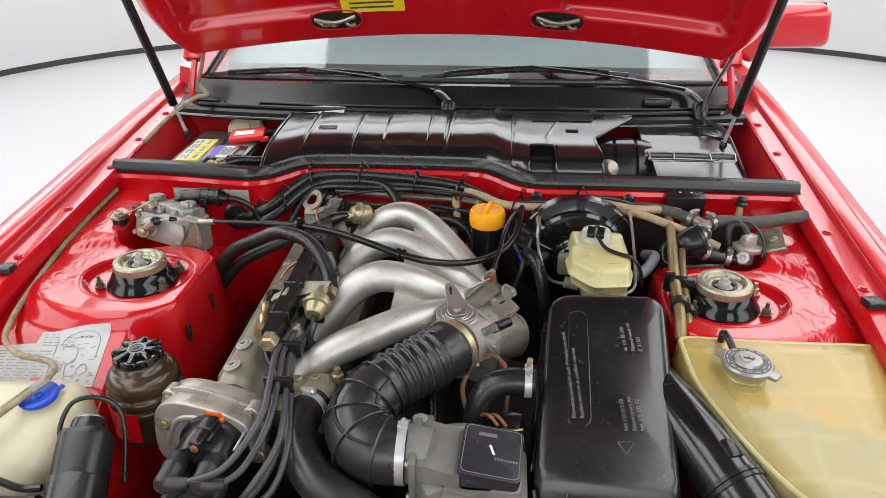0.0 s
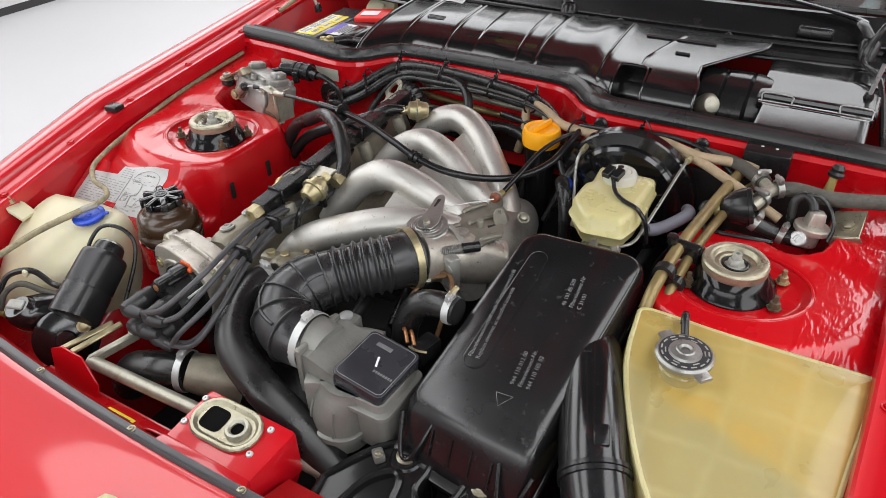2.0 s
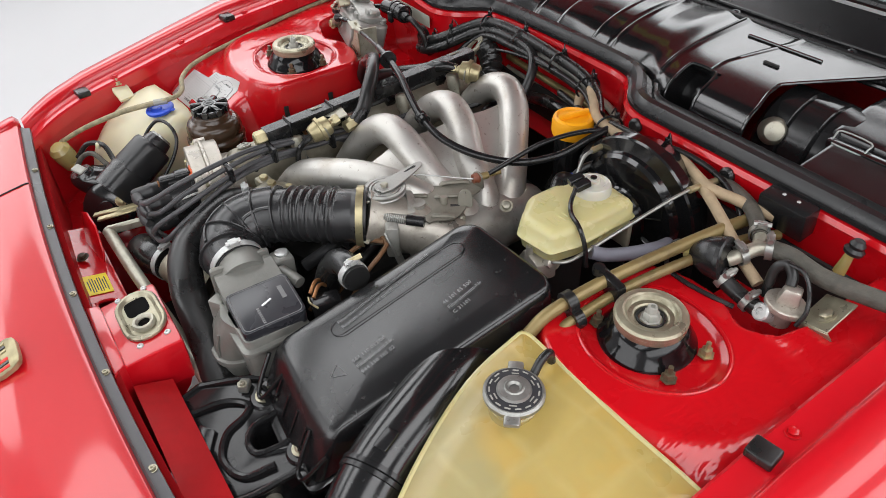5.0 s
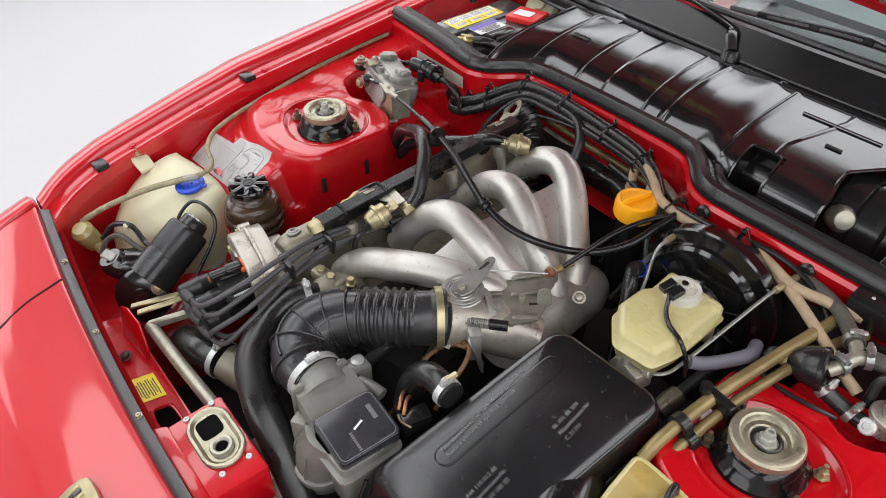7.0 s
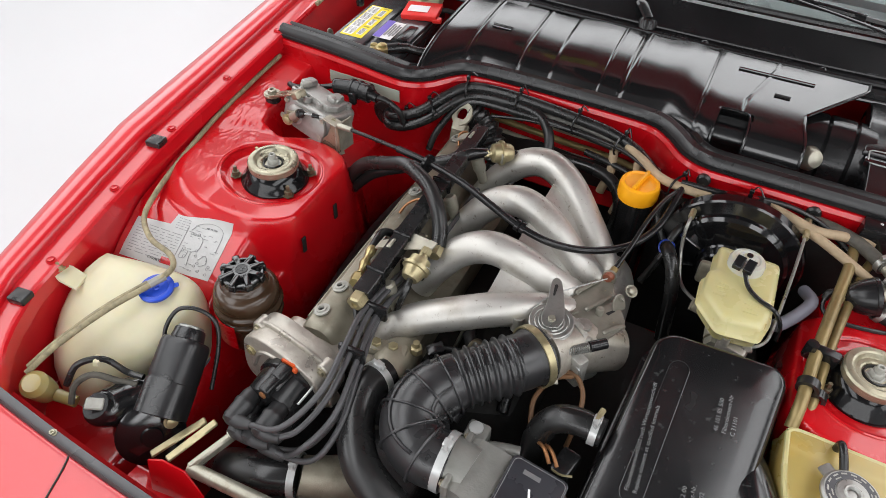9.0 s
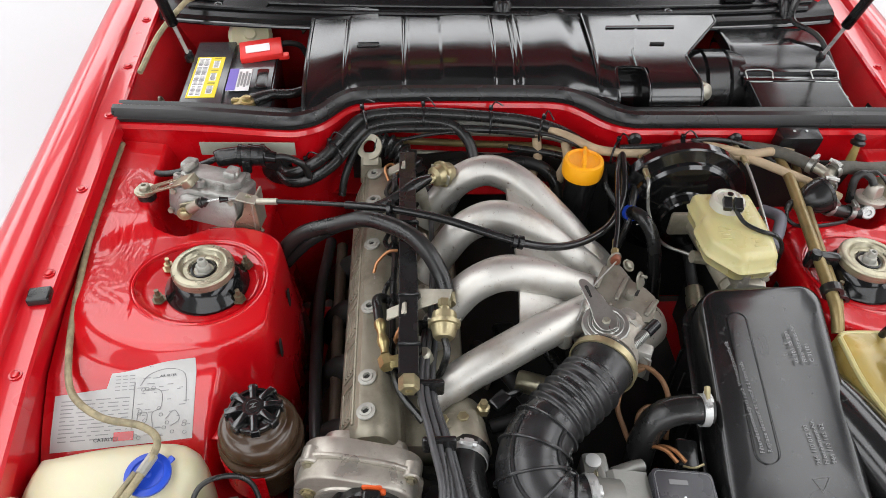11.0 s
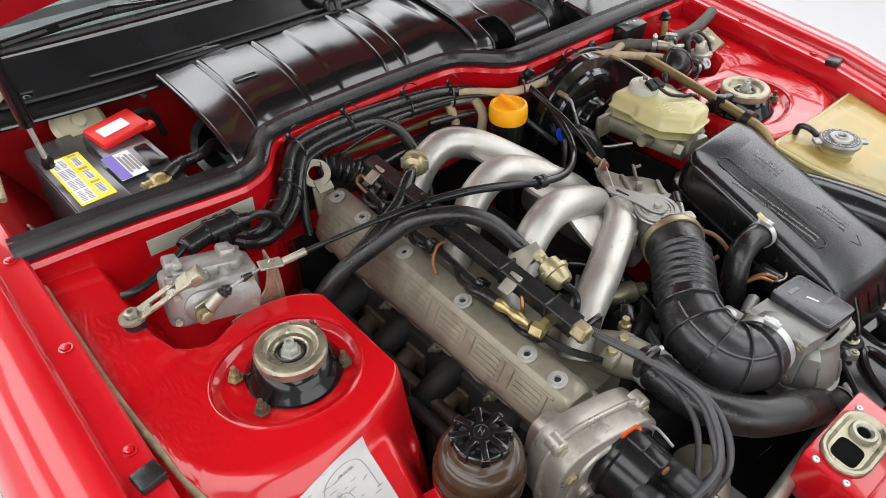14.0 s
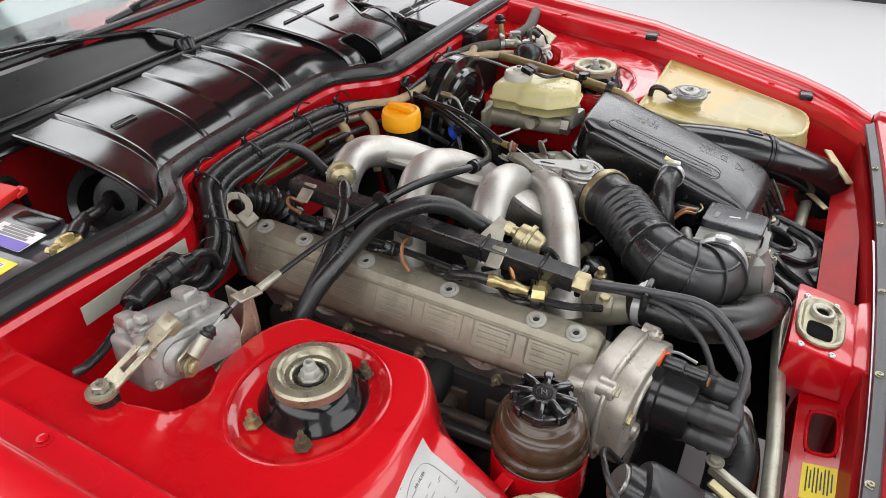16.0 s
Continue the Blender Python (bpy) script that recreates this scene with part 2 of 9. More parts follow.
ALU_RUNNER = material("silver_cast_runner", (0.54, 0.525, 0.49), 0.42, metal=0.70, vary=0.07, scale=12, fine=900, bump=0.10, bump_fine=0.8, rough_vary=0.22, dirt=(0.30, 0.25, 0.19), dirt_amount=0.42, dirt_scale=14, specks=(0.13, 0.085, 0.055), speck_amount=0.6)
ALU_OLD = material("oxidised_cast_aluminium", (0.300, 0.275, 0.212), 0.42, metal=0.4, vary=0.2, scale=20, fine=700, bump=0.16, bump_fine=0.8, rough_vary=0.3, dirt=(0.085, 0.070, 0.048), dirt_amount=0.45, dirt_scale=16, specks=(0.42, 0.39, 0.32), speck_amount=0.1)
STEEL = material("bright_steel", (0.50, 0.51, 0.50), 0.34, metal=0.45, vary=0.10, scale=40, bump=0.08, rough_vary=0.3)
ZINC = material("aged_zinc_plate", (0.40, 0.385, 0.315), 0.40, metal=0.6, vary=0.2, scale=30, bump=0.12, rough_vary=0.3, dirt=(0.16, 0.125, 0.075), dirt_amount=0.4, dirt_scale=28, specks=(0.10, 0.07, 0.04), speck_amount=0.4)
BRASS = material("yellow_passivated_steel", (0.42, 0.365, 0.215), 0.36, metal=0.7, vary=0.2, scale=40, bump=0.08, dirt=(0.22, 0.155, 0.07), dirt_amount=0.35, dirt_scale=30, specks=(0.09, 0.06, 0.03), speck_amount=0.3)
CREAM = material("aged_cream_plastic", (0.335, 0.28, 0.115), 0.22, vary=0.14, scale=9, bump=0.16, bump_fine=0.02, sub=0.25, coat=0.3, dirt=(0.40, 0.265, 0.05), dirt_amount=0.55, dirt_scale=5.5)
CREAM_PALE = material("pale_cream_plastic", (0.62, 0.58, 0.40), 0.36, vary=0.08, scale=8, bump=0.08, sub=0.25)
BROWN = material("brown_translucent_plastic", (0.050, 0.028, 0.015), 0.24, vary=0.25, scale=10, bump=0.03, coat=0.25, spec=0.4)
ORANGE = material("orange_plastic", (0.90, 0.385, 0.006), 0.42, vary=0.05, bump=0.05)
BLUE = material("blue_plastic", (0.01, 0.06, 0.50), 0.38, vary=0.08)
PAPER = material("silver_paper_label", (0.50, 0.50, 0.49), 0.42, vary=0.07, scale=25, bump=0.1, dirt=(0.45, 0.43, 0.41), dirt_amount=0.2, dirt_scale=20)
INK = material("printing_ink", (0.05, 0.05, 0.055), 0.6, vary=0.1)
YELLOW = material("yellow_label", (0.85, 0.68, 0.02), 0.45, vary=0.05)
WHITE_LABEL = material("white_label", (0.80, 0.80, 0.80), 0.45, vary=0.03)
PURPLE = material("purple_print", (0.16, 0.11, 0.50), 0.45, vary=0.05)
GREY_PLASTIC = material("grey_plastic", (0.10, 0.10, 0.10), 0.42, vary=0.12, bump=0.1)
AFM_GREY = material("grey_cast_meter_housing", (0.205, 0.205, 0.188), 0.38, metal=0.3, vary=0.18, scale=20, bump=0.12, bump_fine=0.6, dirt=(0.14, 0.13, 0.1), dirt_amount=0.25)
TAPE = material("beige_fabric_tape", (0.36, 0.27, 0.17), 0.7, vary=0.2, scale=40, bump=0.3, dirt=(0.16, 0.11, 0.07), dirt_amount=0.3, dirt_scale=18)
COPPER = material("copper_wire", (0.36, 0.165, 0.07), 0.4, metal=0.6, vary=0.1)
# lighter than the black mouldings: the raised marks' glints are put into the colour
EMBOSS = material("glint_grey_raised_marks", (0.17, 0.17, 0.172), 0.4, vary=0.2)
STUDIO = material("white_studio_paint", (0.53, 0.53, 0.535), 0.75, vary=0.02, scale=0.8, fine=60, bump=0.02)
CEILING = material("dim_grey_ceiling_paint", (0.16, 0.16, 0.165), 0.8, vary=0.03, scale=0.8, fine=60, bump=0.02)
FLOOR = material("white_studio_floor", (0.50, 0.50, 0.505), 0.35, vary=0.025, scale=0.7, fine=50, bump=0.02)
INK_FAINT = material("faded_printing_ink", (0.26, 0.26, 0.26), 0.6, vary=0.1)

OLIVE = material("olive_zinc_bearing", (0.36, 0.335, 0.245), 0.34, metal=0.7, vary=0.2, scale=26, bump=0.12, rough_vary=0.35, dirt=(0.15, 0.12, 0.065), dirt_amount=0.4, dirt_scale=24, specks=(0.08, 0.055, 0.03), speck_amount=0.5)
CAST_BRIGHT = material("diecast_alloy", (0.36, 0.355, 0.335), 0.44, metal=0.6, vary=0.12, scale=35, bump=0.2, bump_fine=0.6, rough_vary=0.3, dirt=(0.13, 0.115, 0.09), dirt_amount=0.4, dirt_scale=40, specks=(0.07, 0.06, 0.045), speck_amount=0.4)
PALE_BOLT = material("pale_washer_steel", (0.34, 0.335, 0.30), 0.45, metal=0.1, vary=0.15, scale=60, bump=0.1)
OCHRE = material("dirty_yellow_pipe", (0.24, 0.18, 0.075), 0.36, metal=0.35, vary=0.25, scale=14, bump=0.1, dirt=(0.10, 0.07, 0.035), dirt_amount=0.45, dirt_scale=16)
CAST_WORN = material("stained_cast_alloy", (0.44, 0.41, 0.36), 0.38, metal=0.6, vary=0.22, scale=22, fine=500, bump=0.13, bump_fine=0.8, rough_vary=0.4, dirt=(0.15, 0.125, 0.09), dirt_amount=0.5, dirt_scale=22, specks=(0.07, 0.055, 0.04), speck_amount=0.5)
STUD_BROWN = material("browned_stud_steel", (0.13, 0.105, 0.065), 0.4, metal=0.4, vary=0.3, scale=40, bump=0.2, dirt=(0.05, 0.035, 0.02), dirt_amount=0.4, dirt_scale=60)
MOUNT_BLACK = material("gloss_black_mount_rubber", (0.005, 0.005, 0.0055), 0.10, vary=0.2, scale=14, bump=0.03, spec=0.4, rough_vary=0.3)
RUST_DARK = material("grimy_brown_iron", (0.075, 0.055, 0.038), 0.55, metal=0.2, vary=0.35, scale=30, bump=0.4, bump_fine=0.6, dirt=(0.025, 0.02, 0.015), dirt_amount=0.5, dirt_scale=22)
HOSE_OLIVE = material("olive_braided_hose", (0.29, 0.25, 0.15), 0.65, vary=0.35, scale=70, bump=0.5, dirt=(0.10, 0.085, 0.05), dirt_amount=0.35, dirt_scale=60)
METER_COVER = material("grey_black_plastic", (0.028, 0.029, 0.034), 0.26, vary=0.25, scale=12, bump=0.05, bump_fine=0.15, spec=0.6, rough_vary=0.4)
WORN_STEEL = material("worn_grey_steel", (0.33, 0.33, 0.31), 0.36, metal=0.75, vary=0.2, scale=30, bump=0.1, rough_vary=0.3, dirt=(0.13, 0.115, 0.09), dirt_amount=0.3, dirt_scale=30, specks=(0.09, 0.06, 0.04), speck_amount=0.3)
BRAID = material("dark_textile_braid", (0.075, 0.07, 0.058), 0.7, vary=0.3, scale=60, bump=0.5, dirt=(0.13, 0.11, 0.08), dirt_amount=0.3, dirt_scale=40)
SATIN_STEEL_BLACK = material("black_painted_steel", (0.013, 0.013, 0.0135), 0.27, vary=0.2, scale=20, bump=0.06, spec=0.6, rough_vary=0.35, dirt=(0.05, 0.045, 0.036), dirt_amount=0.15, dirt_scale=30)
YELLOW_METAL = material("yellow_zinc_union", (0.50, 0.42, 0.20), 0.32, metal=0.75, vary=0.2, scale=50, bump=0.1, dirt=(0.22, 0.16, 0.06), dirt_amount=0.45, dirt_scale=40)
PALE_YELLOW = material("pale_yellow_plastic", (0.52, 0.47, 0.23), 0.28, vary=0.08, scale=10, bump=0.05, sub=0.25, dirt=(0.46, 0.38, 0.13), dirt_amount=0.35, dirt_scale=7)


# ---- the studio: floor, rounded wall, ceiling ----
def rounded_plan(hx, y0, y1, r, n=10):
    out = []
    for cx, cy, a0 in ((hx - r, y1 - r, 0), (-hx + r, y1 - r, 90), (-hx + r, y0 + r, 180), (hx - r, y0 + r, 270)):
        for i in range(n + 1):
            a = radians(a0 + 90 * i / n)
            out.append((cx + r * math.cos(a), cy + r * math.sin(a)))
    return out


ROOM = rounded_plan(4.45, -6.0, 6.3, 3.0)
floor_bm = prism(ROOM, -0.1, 0.0)
floor = tagged(finish("floor", floor_bm, FLOOR), "smooth white studio floor", "floor", kind="structure")


def band(name, plan, z0, z1, thick, mat):
    bm = bmesh.new()
    n = len(plan)
    rows = []
    for z, k in ((z0, 0), (z1, 0), (z1, thick), (z0, thick)):
        rows.append([bm.verts.new((x * (1 + k / 4.45), y * (1 + k / 6.0), z)) for x, y in plan])
    for a in range(4):
        for i in range(n):
            bm.faces.new((rows[a][i], rows[a][(i + 1) % n], rows[(a + 1) % 4][(i + 1) % n], rows[(a + 1) % 4][i]))
    return finish(name, bm, mat)


tagged(band("wall_round", ROOM, 0.05, 3.6, 0.12, STUDIO), "white curved studio wall", "wall", kind="structure")
tagged(band("baseboard", ROOM, 0.0, 0.047, 0.06, material("dark_gap", (0.03, 0.03, 0.03), 0.7)), "dark shadow gap under the studio wall", "baseboard", kind="structure")
ceil_bm = prism([(x * 1.02, y * 1.02) for x, y in ROOM], 3.602, 3.7)
tagged(finish("ceiling", ceil_bm, CEILING), "grey studio ceiling", "ceiling", kind="structure")

# ---- the car body ----
RAIL_Y, RAIL_Z = (-0.62, -0.44, -0.07, 0.5, 0.8, 1.6), (0.674, 0.712, 0.793, 0.858, 0.89, 0.96)
RAIL_X = lambda y: lerp(y, (-0.62, -0.56, -0.50, -0.42, -0.2, 0.2, 0.6), (0.600, 0.672, 0.715, 0.738, 0.746, 0.750, 0.757))


def rail_z(y):
    return lerp(y, RAIL_Y, RAIL_Z)


car = thing("sports_car", (0, 0, 0), "glossy red car body with an open, worn engine bay", "car")


def fender(s):
    """Front wing: shut-line ledge, raised edge, crowned top and side skin."""
    prof = ((-0.006, -0.030), (-0.004, -0.004), (0.000, 0.0), (0.030, 0.0), (0.036, 0.004), (0.039, 0.016), (0.043, 0.020), (0.055, 0.0225), (0.080, 0.022),
            (0.106, 0.013), (0.130, -0.012), (0.146, -0.052), (0.152, -0.12), (0.148, -0.30), (0.140, -0.50))

    def f(y, v):
        i = int(v)
        dx, dz = prof[i]
        x = RAIL_X(y)
        wide = lerp(y, (-0.62, -0.3, 0.0, 0.6, 1.6), (0.75, 0.9, 1.0, 0.85, 0.7))
        out = dx if dx <= 0.045 else 0.045 + (dx - 0.045) * wide
        return (s * (x + out), y, rail_z(y) + dz)
    ys = span(-0.576, 0.85, 46) + [1.1, 1.6]
    part("front_wing", grid(f, ys, range(len(prof)), 0.0012), RED, car, "glossy red front wing")


for s in (-1, 1):
    fender(s)
    part("wing_liner", grid(lambda y, k: (s * (RAIL_X(y) + 0.001), y, rail_z(y) - 0.012 - 0.20 * k), span(-0.60, 0.335, 24), span(0, 1, 4), 0.001), RED, car, "red upright flange under the wing edge")


def bay_height(x, y, s):
    """Height of the inner wing at a distance x from the middle: ledge, strut tower and the low wells round it."""
    rz, rx = rail_z(y), RAIL_X(y)
    d = rx - x
    # sloping apron below the ledge
    z = rz - 0.030 - 0.10 * max(d, 0)
    shelf = lerp(y, (-0.6, -0.42, -0.31, -0.27, -0.234, -0.16, -0.10, 0.14, 0.20, 0.34), (0.50, 0.53, 0.58, 0.648, 0.676, 0.721, 0.738, 0.775, 0.778, 0.79))
    z = min(z, shelf + 0.006 * math.sin(9 * x))
    # inner edge of the shelf falls to a well
    well = lerp(y, (-0.6, -0.3, -0.14, 0.10, 0.34), (0.42, 0.52, 0.64, 0.66, 0.66))
    edge = lerp(y, (-0.6, -0.35, -0.15, 0.07, 0.12, 0.16, 0.34), (0.50, 0.49, 0.47, 0.49, 0.622, 0.634, 0.640))
    k = min(max((x - edge + 0.015) / 0.05, 0), 1)
    k = k * k * (3 - 2 * k)
    z = well + (z - well) * k
    # tower
    cx = 0.540
    ex = (x - cx) / (0.185 if x > cx else 0.130)
    cut = min(max((x - cx) / 0.07, 0), 1)
    ey = y / (0.135 - (0.022 * cut * cut * (3 - 2 * cut) if y > 0 else 0))
    q = (abs(ex) ** 2.6 + abs(ey) ** 2.6) ** (1 / 2.6)
    if q < 1.35:
        inner = math.hypot((x - cx) / (0.115 if x > cx else 0.092), y / 0.092)
        top = 0.742 + 0.012 * min(max((inner - 0.86) / 0.16, 0), 1) + (0.05 * max(x - cx - 0.06, 0))
        side = min(max((x - cx + 0.05) / 0.10, 0), 1)
        k = 1 - min(max((q - 0.95) / (0.18 + 0.09 * side * side * (3 - 2 * side)), 0), 1)
        k = k * k * (3 - 2 * k)
        z = max(z, z + (top - z) * k) if top > z else z + (top - z) * k
    # inner wall down to the chassis leg
    wall = 0.425 if abs(y) < 0.12 else 0.425 + min((abs(y) - 0.12) * 0.6, 0.05)
    d = max(wall + 0.012 - x, 0)
    z -= min(9 * d * d / (d + 0.016), 0.34)
    return z


def inner_wing(s):
    f = lambda y, d: (s * (0.375 + d * (RAIL_X(y) - 0.004 - 0.375)), y, bay_height(0.375 + d * (RAIL_X(y) - 0.004 - 0.375), y, s))
    part("inner_wing", grid(f, span(-0.60, 0.335, 230), span(0, 1, 110), 0.0012), RED_BAY, car, "red inner wing with the strut tower", angle=60)


for s in (-1, 1):
    inner_wing(s)



def sealer(s, x0, x1, y0, y1, seed, amp):
    """Brushed seam sealer on the inner wing: a thin uneven skin with brush strokes along it."""
    def f(u, v):
        x, y = x0 + (x1 - x0) * u, y0 + (y1 - y0) * v
        e = min(1, 8 * min(u, 1 - u, v, 1 - v))
        w = 0.05 * noise.noise(Vector((x * 22, y * 22, seed + 5)))
        patch = 0.35 + 0.65 * min(max(noise.noise(Vector((x * 16, y * 13, seed + 9))) + 0.45, 0), 1)
        n = noise.noise(Vector(((x + w) * 120 + 30 * y, y * 14, seed))) + 0.8 * noise.noise(Vector(((x + 2 * w) * 300 - 40 * y, y * 22, seed)))
        return (s * x, y, bay_height(x, y, s) + e * (0.0014 + amp * n * patch) - 0.0004)
    part("seam_sealer", grid(f, span(0, 1, 80), span(0, 1, 110)), RED_BAY, car, "brushed red seam sealer", angle=70)


for s in (-1, 1):
    sealer(s, 0.636, 0.740, -0.10 if s < 0 else -0.16, 0.27, 3.0 + s, 0.0008 if s < 0 else 0.0013)
    ring = []
    for a in span(0, 6.2832, 61):
        x = 0.540 + (0.115 if math.cos(a) > 0 else 0.092) * 0.99 * math.cos(a)
        y = 0.091 * math.sin(a)
        ring.append((s * x, y, bay_height(x, y, s) - 0.0005))
    part("tower_rim", tube(ring, 0.0032, 8, 1), RED_BAY, car, "raised lip round the strut opening")
    for y in (-0.088, 0.020):
        part("tower_slot", box(0.003, 0.011, 0.036, pose(s * 0.4195, y, 0.690), 0.0014, 2), DARK, car, "dark slot in the tower wall")
    part("drain_plug", lathe([(0, 0), (0.012, 0), (0.010, 0.003), (0.005, 0.003), (0.004, 0.001), (0, 0.001)], pose(s * 0.716, 0.478, 0.789, 0, -s * 70, 0), 16), ZINC, car)


# wing bolts and rubber buffers along the shut line
for s in (-1, 1):
    for y in (-0.36, -0.191, -0.025, 0.155, 0.346, 0.498, 0.665):
        m = pose(s * (RAIL_X(y) + 0.014), y, rail_z(y))
        part("wing_bolt", bolt(0.0062, 0.0045, m, hole=False), RED_BAY, car)
    for y in (-0.438, -0.071):
        buffer = tagged(finish("rubber_buffer", box(0.032, 0.028, 0.013, pose(s * (RAIL_X(y) + 0.012), y, rail_z(y) + 0.005, 0, 0, 8), 0.003, 3), RUBBER),
                        "small black rubber bonnet buffer on the wing edge", "buffer", "bonnet buffers")

# bulkhead line with its two steps
BULK = [(-0.762, 0.341), (-0.60, 0.330), (-0.46, 0.312), (-0.415, 0.313), (-0.375, 0.335), (-0.335, 0.385), (-0.300, 0.402), (-0.20, 0.409), (0.0, 0.409), (0.085, 0.403),
        (0.125, 0.378), (0.165, 0.335), (0.205, 0.315), (0.26, 0.312), (0.40, 0.312), (0.60, 0.311), (0.762, 0.308)]
bulk_line = [Vector((p.x, p.y, 0.835)) for p in spline([(x, y, 0) for x, y in BULK], 5)]
part("bulkhead", sweep(bulk_line, [(-0.05, -0.004), (-0.006, -0.003), (0.004, -0.006), (0.008, -0.014), (0.004, -0.026), (0.006, -0.05), (0.008, -0.09), (0.010, -0.46), (0.004, -0.46), (0.0, -0.03), (-0.05, -0.010)], up=Vector((0, 0, 1))), RED_BAY, car, "red bulkhead with a rolled top edge")
SEAL = material("satin_rubber_seal", (0.015, 0.015, 0.0155), 0.30, vary=0.15, scale=6, fine=300, bump=0.02, spec=0.5, rough_vary=0.25)
seal = thing("bulkhead_seal", (0, 0, 0.84), "black rubber sealing strip along the bulkhead edge", "seal")
part("base_strip", sweep(bulk_line, [(-0.054, 0.0), (-0.054, 0.005), (0.003, 0.004), (0.003, -0.002)]), SEAL, seal)
part("front_bulb", sweep(bulk_line, [(-0.030, 0.004), (-0.028, 0.016), (-0.020, 0.021), (-0.010, 0.019), (-0.004, 0.011), (-0.002, 0.004)]), SEAL, seal)
part("rear_lip", sweep(bulk_line, [(-0.054, 0.004), (-0.053, 0.010), (-0.048, 0.013), (-0.042, 0.010), (-0.038, 0.004)]), SEAL, seal)

# tray behind the bulkhead
part("cowl_tray", grid(lambda x, y: (x, y, 0.66 + 0.02 * abs(x)), span(-0.757, 0.757, 12), span(0.33, 0.74, 6), 0.002), RED_DUSTY, car, "dusty red cowl tray")
for s in (-1, 1):
    part("tray_side", grid(lambda y, k: (s * (RAIL_X(y) - 0.004 - 0.105 * (1 - k)), y, 0.655 + k * (rail_z(y) - 0.012 - 0.655)), span(0.335, 0.95, 14), span(0, 1, 6), 0.0012), RED_DUSTY, car)
# black panel under the windscreen
SCUTTLE = material("matt_black_paint", (0.007, 0.007, 0.0075), 0.26, vary=0.3, scale=8, bump=0.05, spec=0.3, dirt=(0.02, 0.019, 0.018), dirt_amount=0.1)
SK = (0, 0.3, 0.40, 0.46, 0.6, 0.8, 1)
scut = lambda x, k: (x, lerp(k, SK, (0.640, 0.645, 0.648, 0.660, 0.690, 0.725, 0.765)) - 0.02 * (1 - (x / 0.75) ** 2) + 0.03 * (x / 0.75) ** 4, lerp(k, SK, (0.66, 0.86, 0.888, 0.894, 0.900, 0.918, 0.942)))
part("scuttle_panel", grid(scut, span(-0.745, 0.745, 40), span(0.34, 1, 22), 0.004), SCUTTLE, car, "black scuttle panel under the windscreen")
part("cowl_wall", grid(lambda x, k: (x, 0.722 + 0.02 * (x / 0.75) ** 2, 0.655 + 0.26 * k), span(-0.745, 0.745, 30), span(0, 1, 6), 0.002), RED_DUSTY, car, "dusty red cowl wall")
part("scuttle_edge", tube([Vector(scut(x, 0.62)) + Vector((0, 0, 0.002)) for x in span(-0.70, 0.70, 24)], 0.004, 8, 1), BLACK_SATIN, car)

part("scuttle_step", tube([Vector(scut(x, 0.50)) + Vector((0, 0, 0.003)) for x in span(-0.68, 0.68, 24)], 0.006, 8, 1), SCUTTLE, car)
part("scuttle_lip", tube([Vector(scut(x, 0.35)) + Vector((0, -0.002, 0.0)) for x in span(-0.735, 0.735, 30)], 0.005, 8, 1), BLACK_GLOSS, car)
for x in (-0.62, -0.30, 0.12, 0.36):
    part("scuttle_screw", bolt(0.006, 0.005, Matrix.Translation(Vector(scut(x, 0.56))) @ pose(0, 0, 0, 18, 0, 0)), BLACK_GLOSS, car)
part("scuttle_bracket", prism([(-0.045, -0.018), (0.040, -0.018), (0.050, 0.0), (0.036, 0.020), (-0.036, 0.020), (-0.050, 0.0)], 0, 0.004, 0.0012, 1, Matrix.Translation(Vector(scut(-0.56, 0.60)) + Vector((0, -0.002, 0.002))) @ pose(0, 0, 0, 24, 0, -3)), SCUTTLE, car, "small black bracket with a screw")
# windscreen, dashboard, steering wheel
INTERIOR = material("grey_trim", (0.17, 0.18, 0.185), 0.6, vary=0.08, bump=0.1)
glass = bpy.data.materials.new("windscreen_glass")
glass.use_nodes = True
g = glass.node_tree.nodes["Principled BSDF"]
g.inputs["Base Color"].default_value, g.inputs["Roughness"].default_value, g.inputs["Transmission Weight"].default_value, g.inputs["IOR"].default_value = (0.80, 0.90, 0.88, 1), 0.05, 1.0, 1.45


def screen(x, k):
    c = 1 - (x / 0.70) ** 2
    return (x * (1 - 0.14 * k), 0.800 - 0.045 * c + 0.66 * k, 0.945 + 0.008 * c + 0.31 * k)


windscreen = thing("windscreen", (0, 0.9, 0.95), "clear laminated windscreen with a black rubber edge", "windscreen")
pane = part("pane", grid(screen, span(-0.70, 0.70, 30), span(0, 1, 12), 0.005), glass, windscreen)
pane.visible_shadow = False
edge_pts = [Vector(screen(x, 0)) for x in span(-0.70, 0.70, 30)]
part("rubber_edge", tube(edge_pts, 0.008, 8, 1), RUBBER, windscreen)
for s in (-1, 1):
    part("rubber_edge", tube([Vector(screen(s * 0.70, k)) for k in span(0, 1, 8)], 0.011, 8, 1), RUBBER, windscreen)
    part("pillar", sweep([Vector(screen(s * 0.725, k)) for k in span(0, 1, 8)], [(-0.02, -0.03), (0.02, -0.03), (0.02, 0.008), (-0.02, 0.008)]), RED, car, "red windscreen pillar")
part("roof_edge", sweep([Vector(screen(x, 1.02)) for x in span(-0.72, 0.72, 20)], [(0, -0.02), (-0.1, 0.005), (-0.1, 0.012), (0, 0.006)]), RED, car)
part("cabin_floor", grid(lambda x, k: (x, 0.95 + 2.3 * k, 0.42 + 0.35 * max(k - 0.45, 0)), span(-0.76, 0.76, 8), span(0, 1, 10), 0.01), INTERIOR, car)
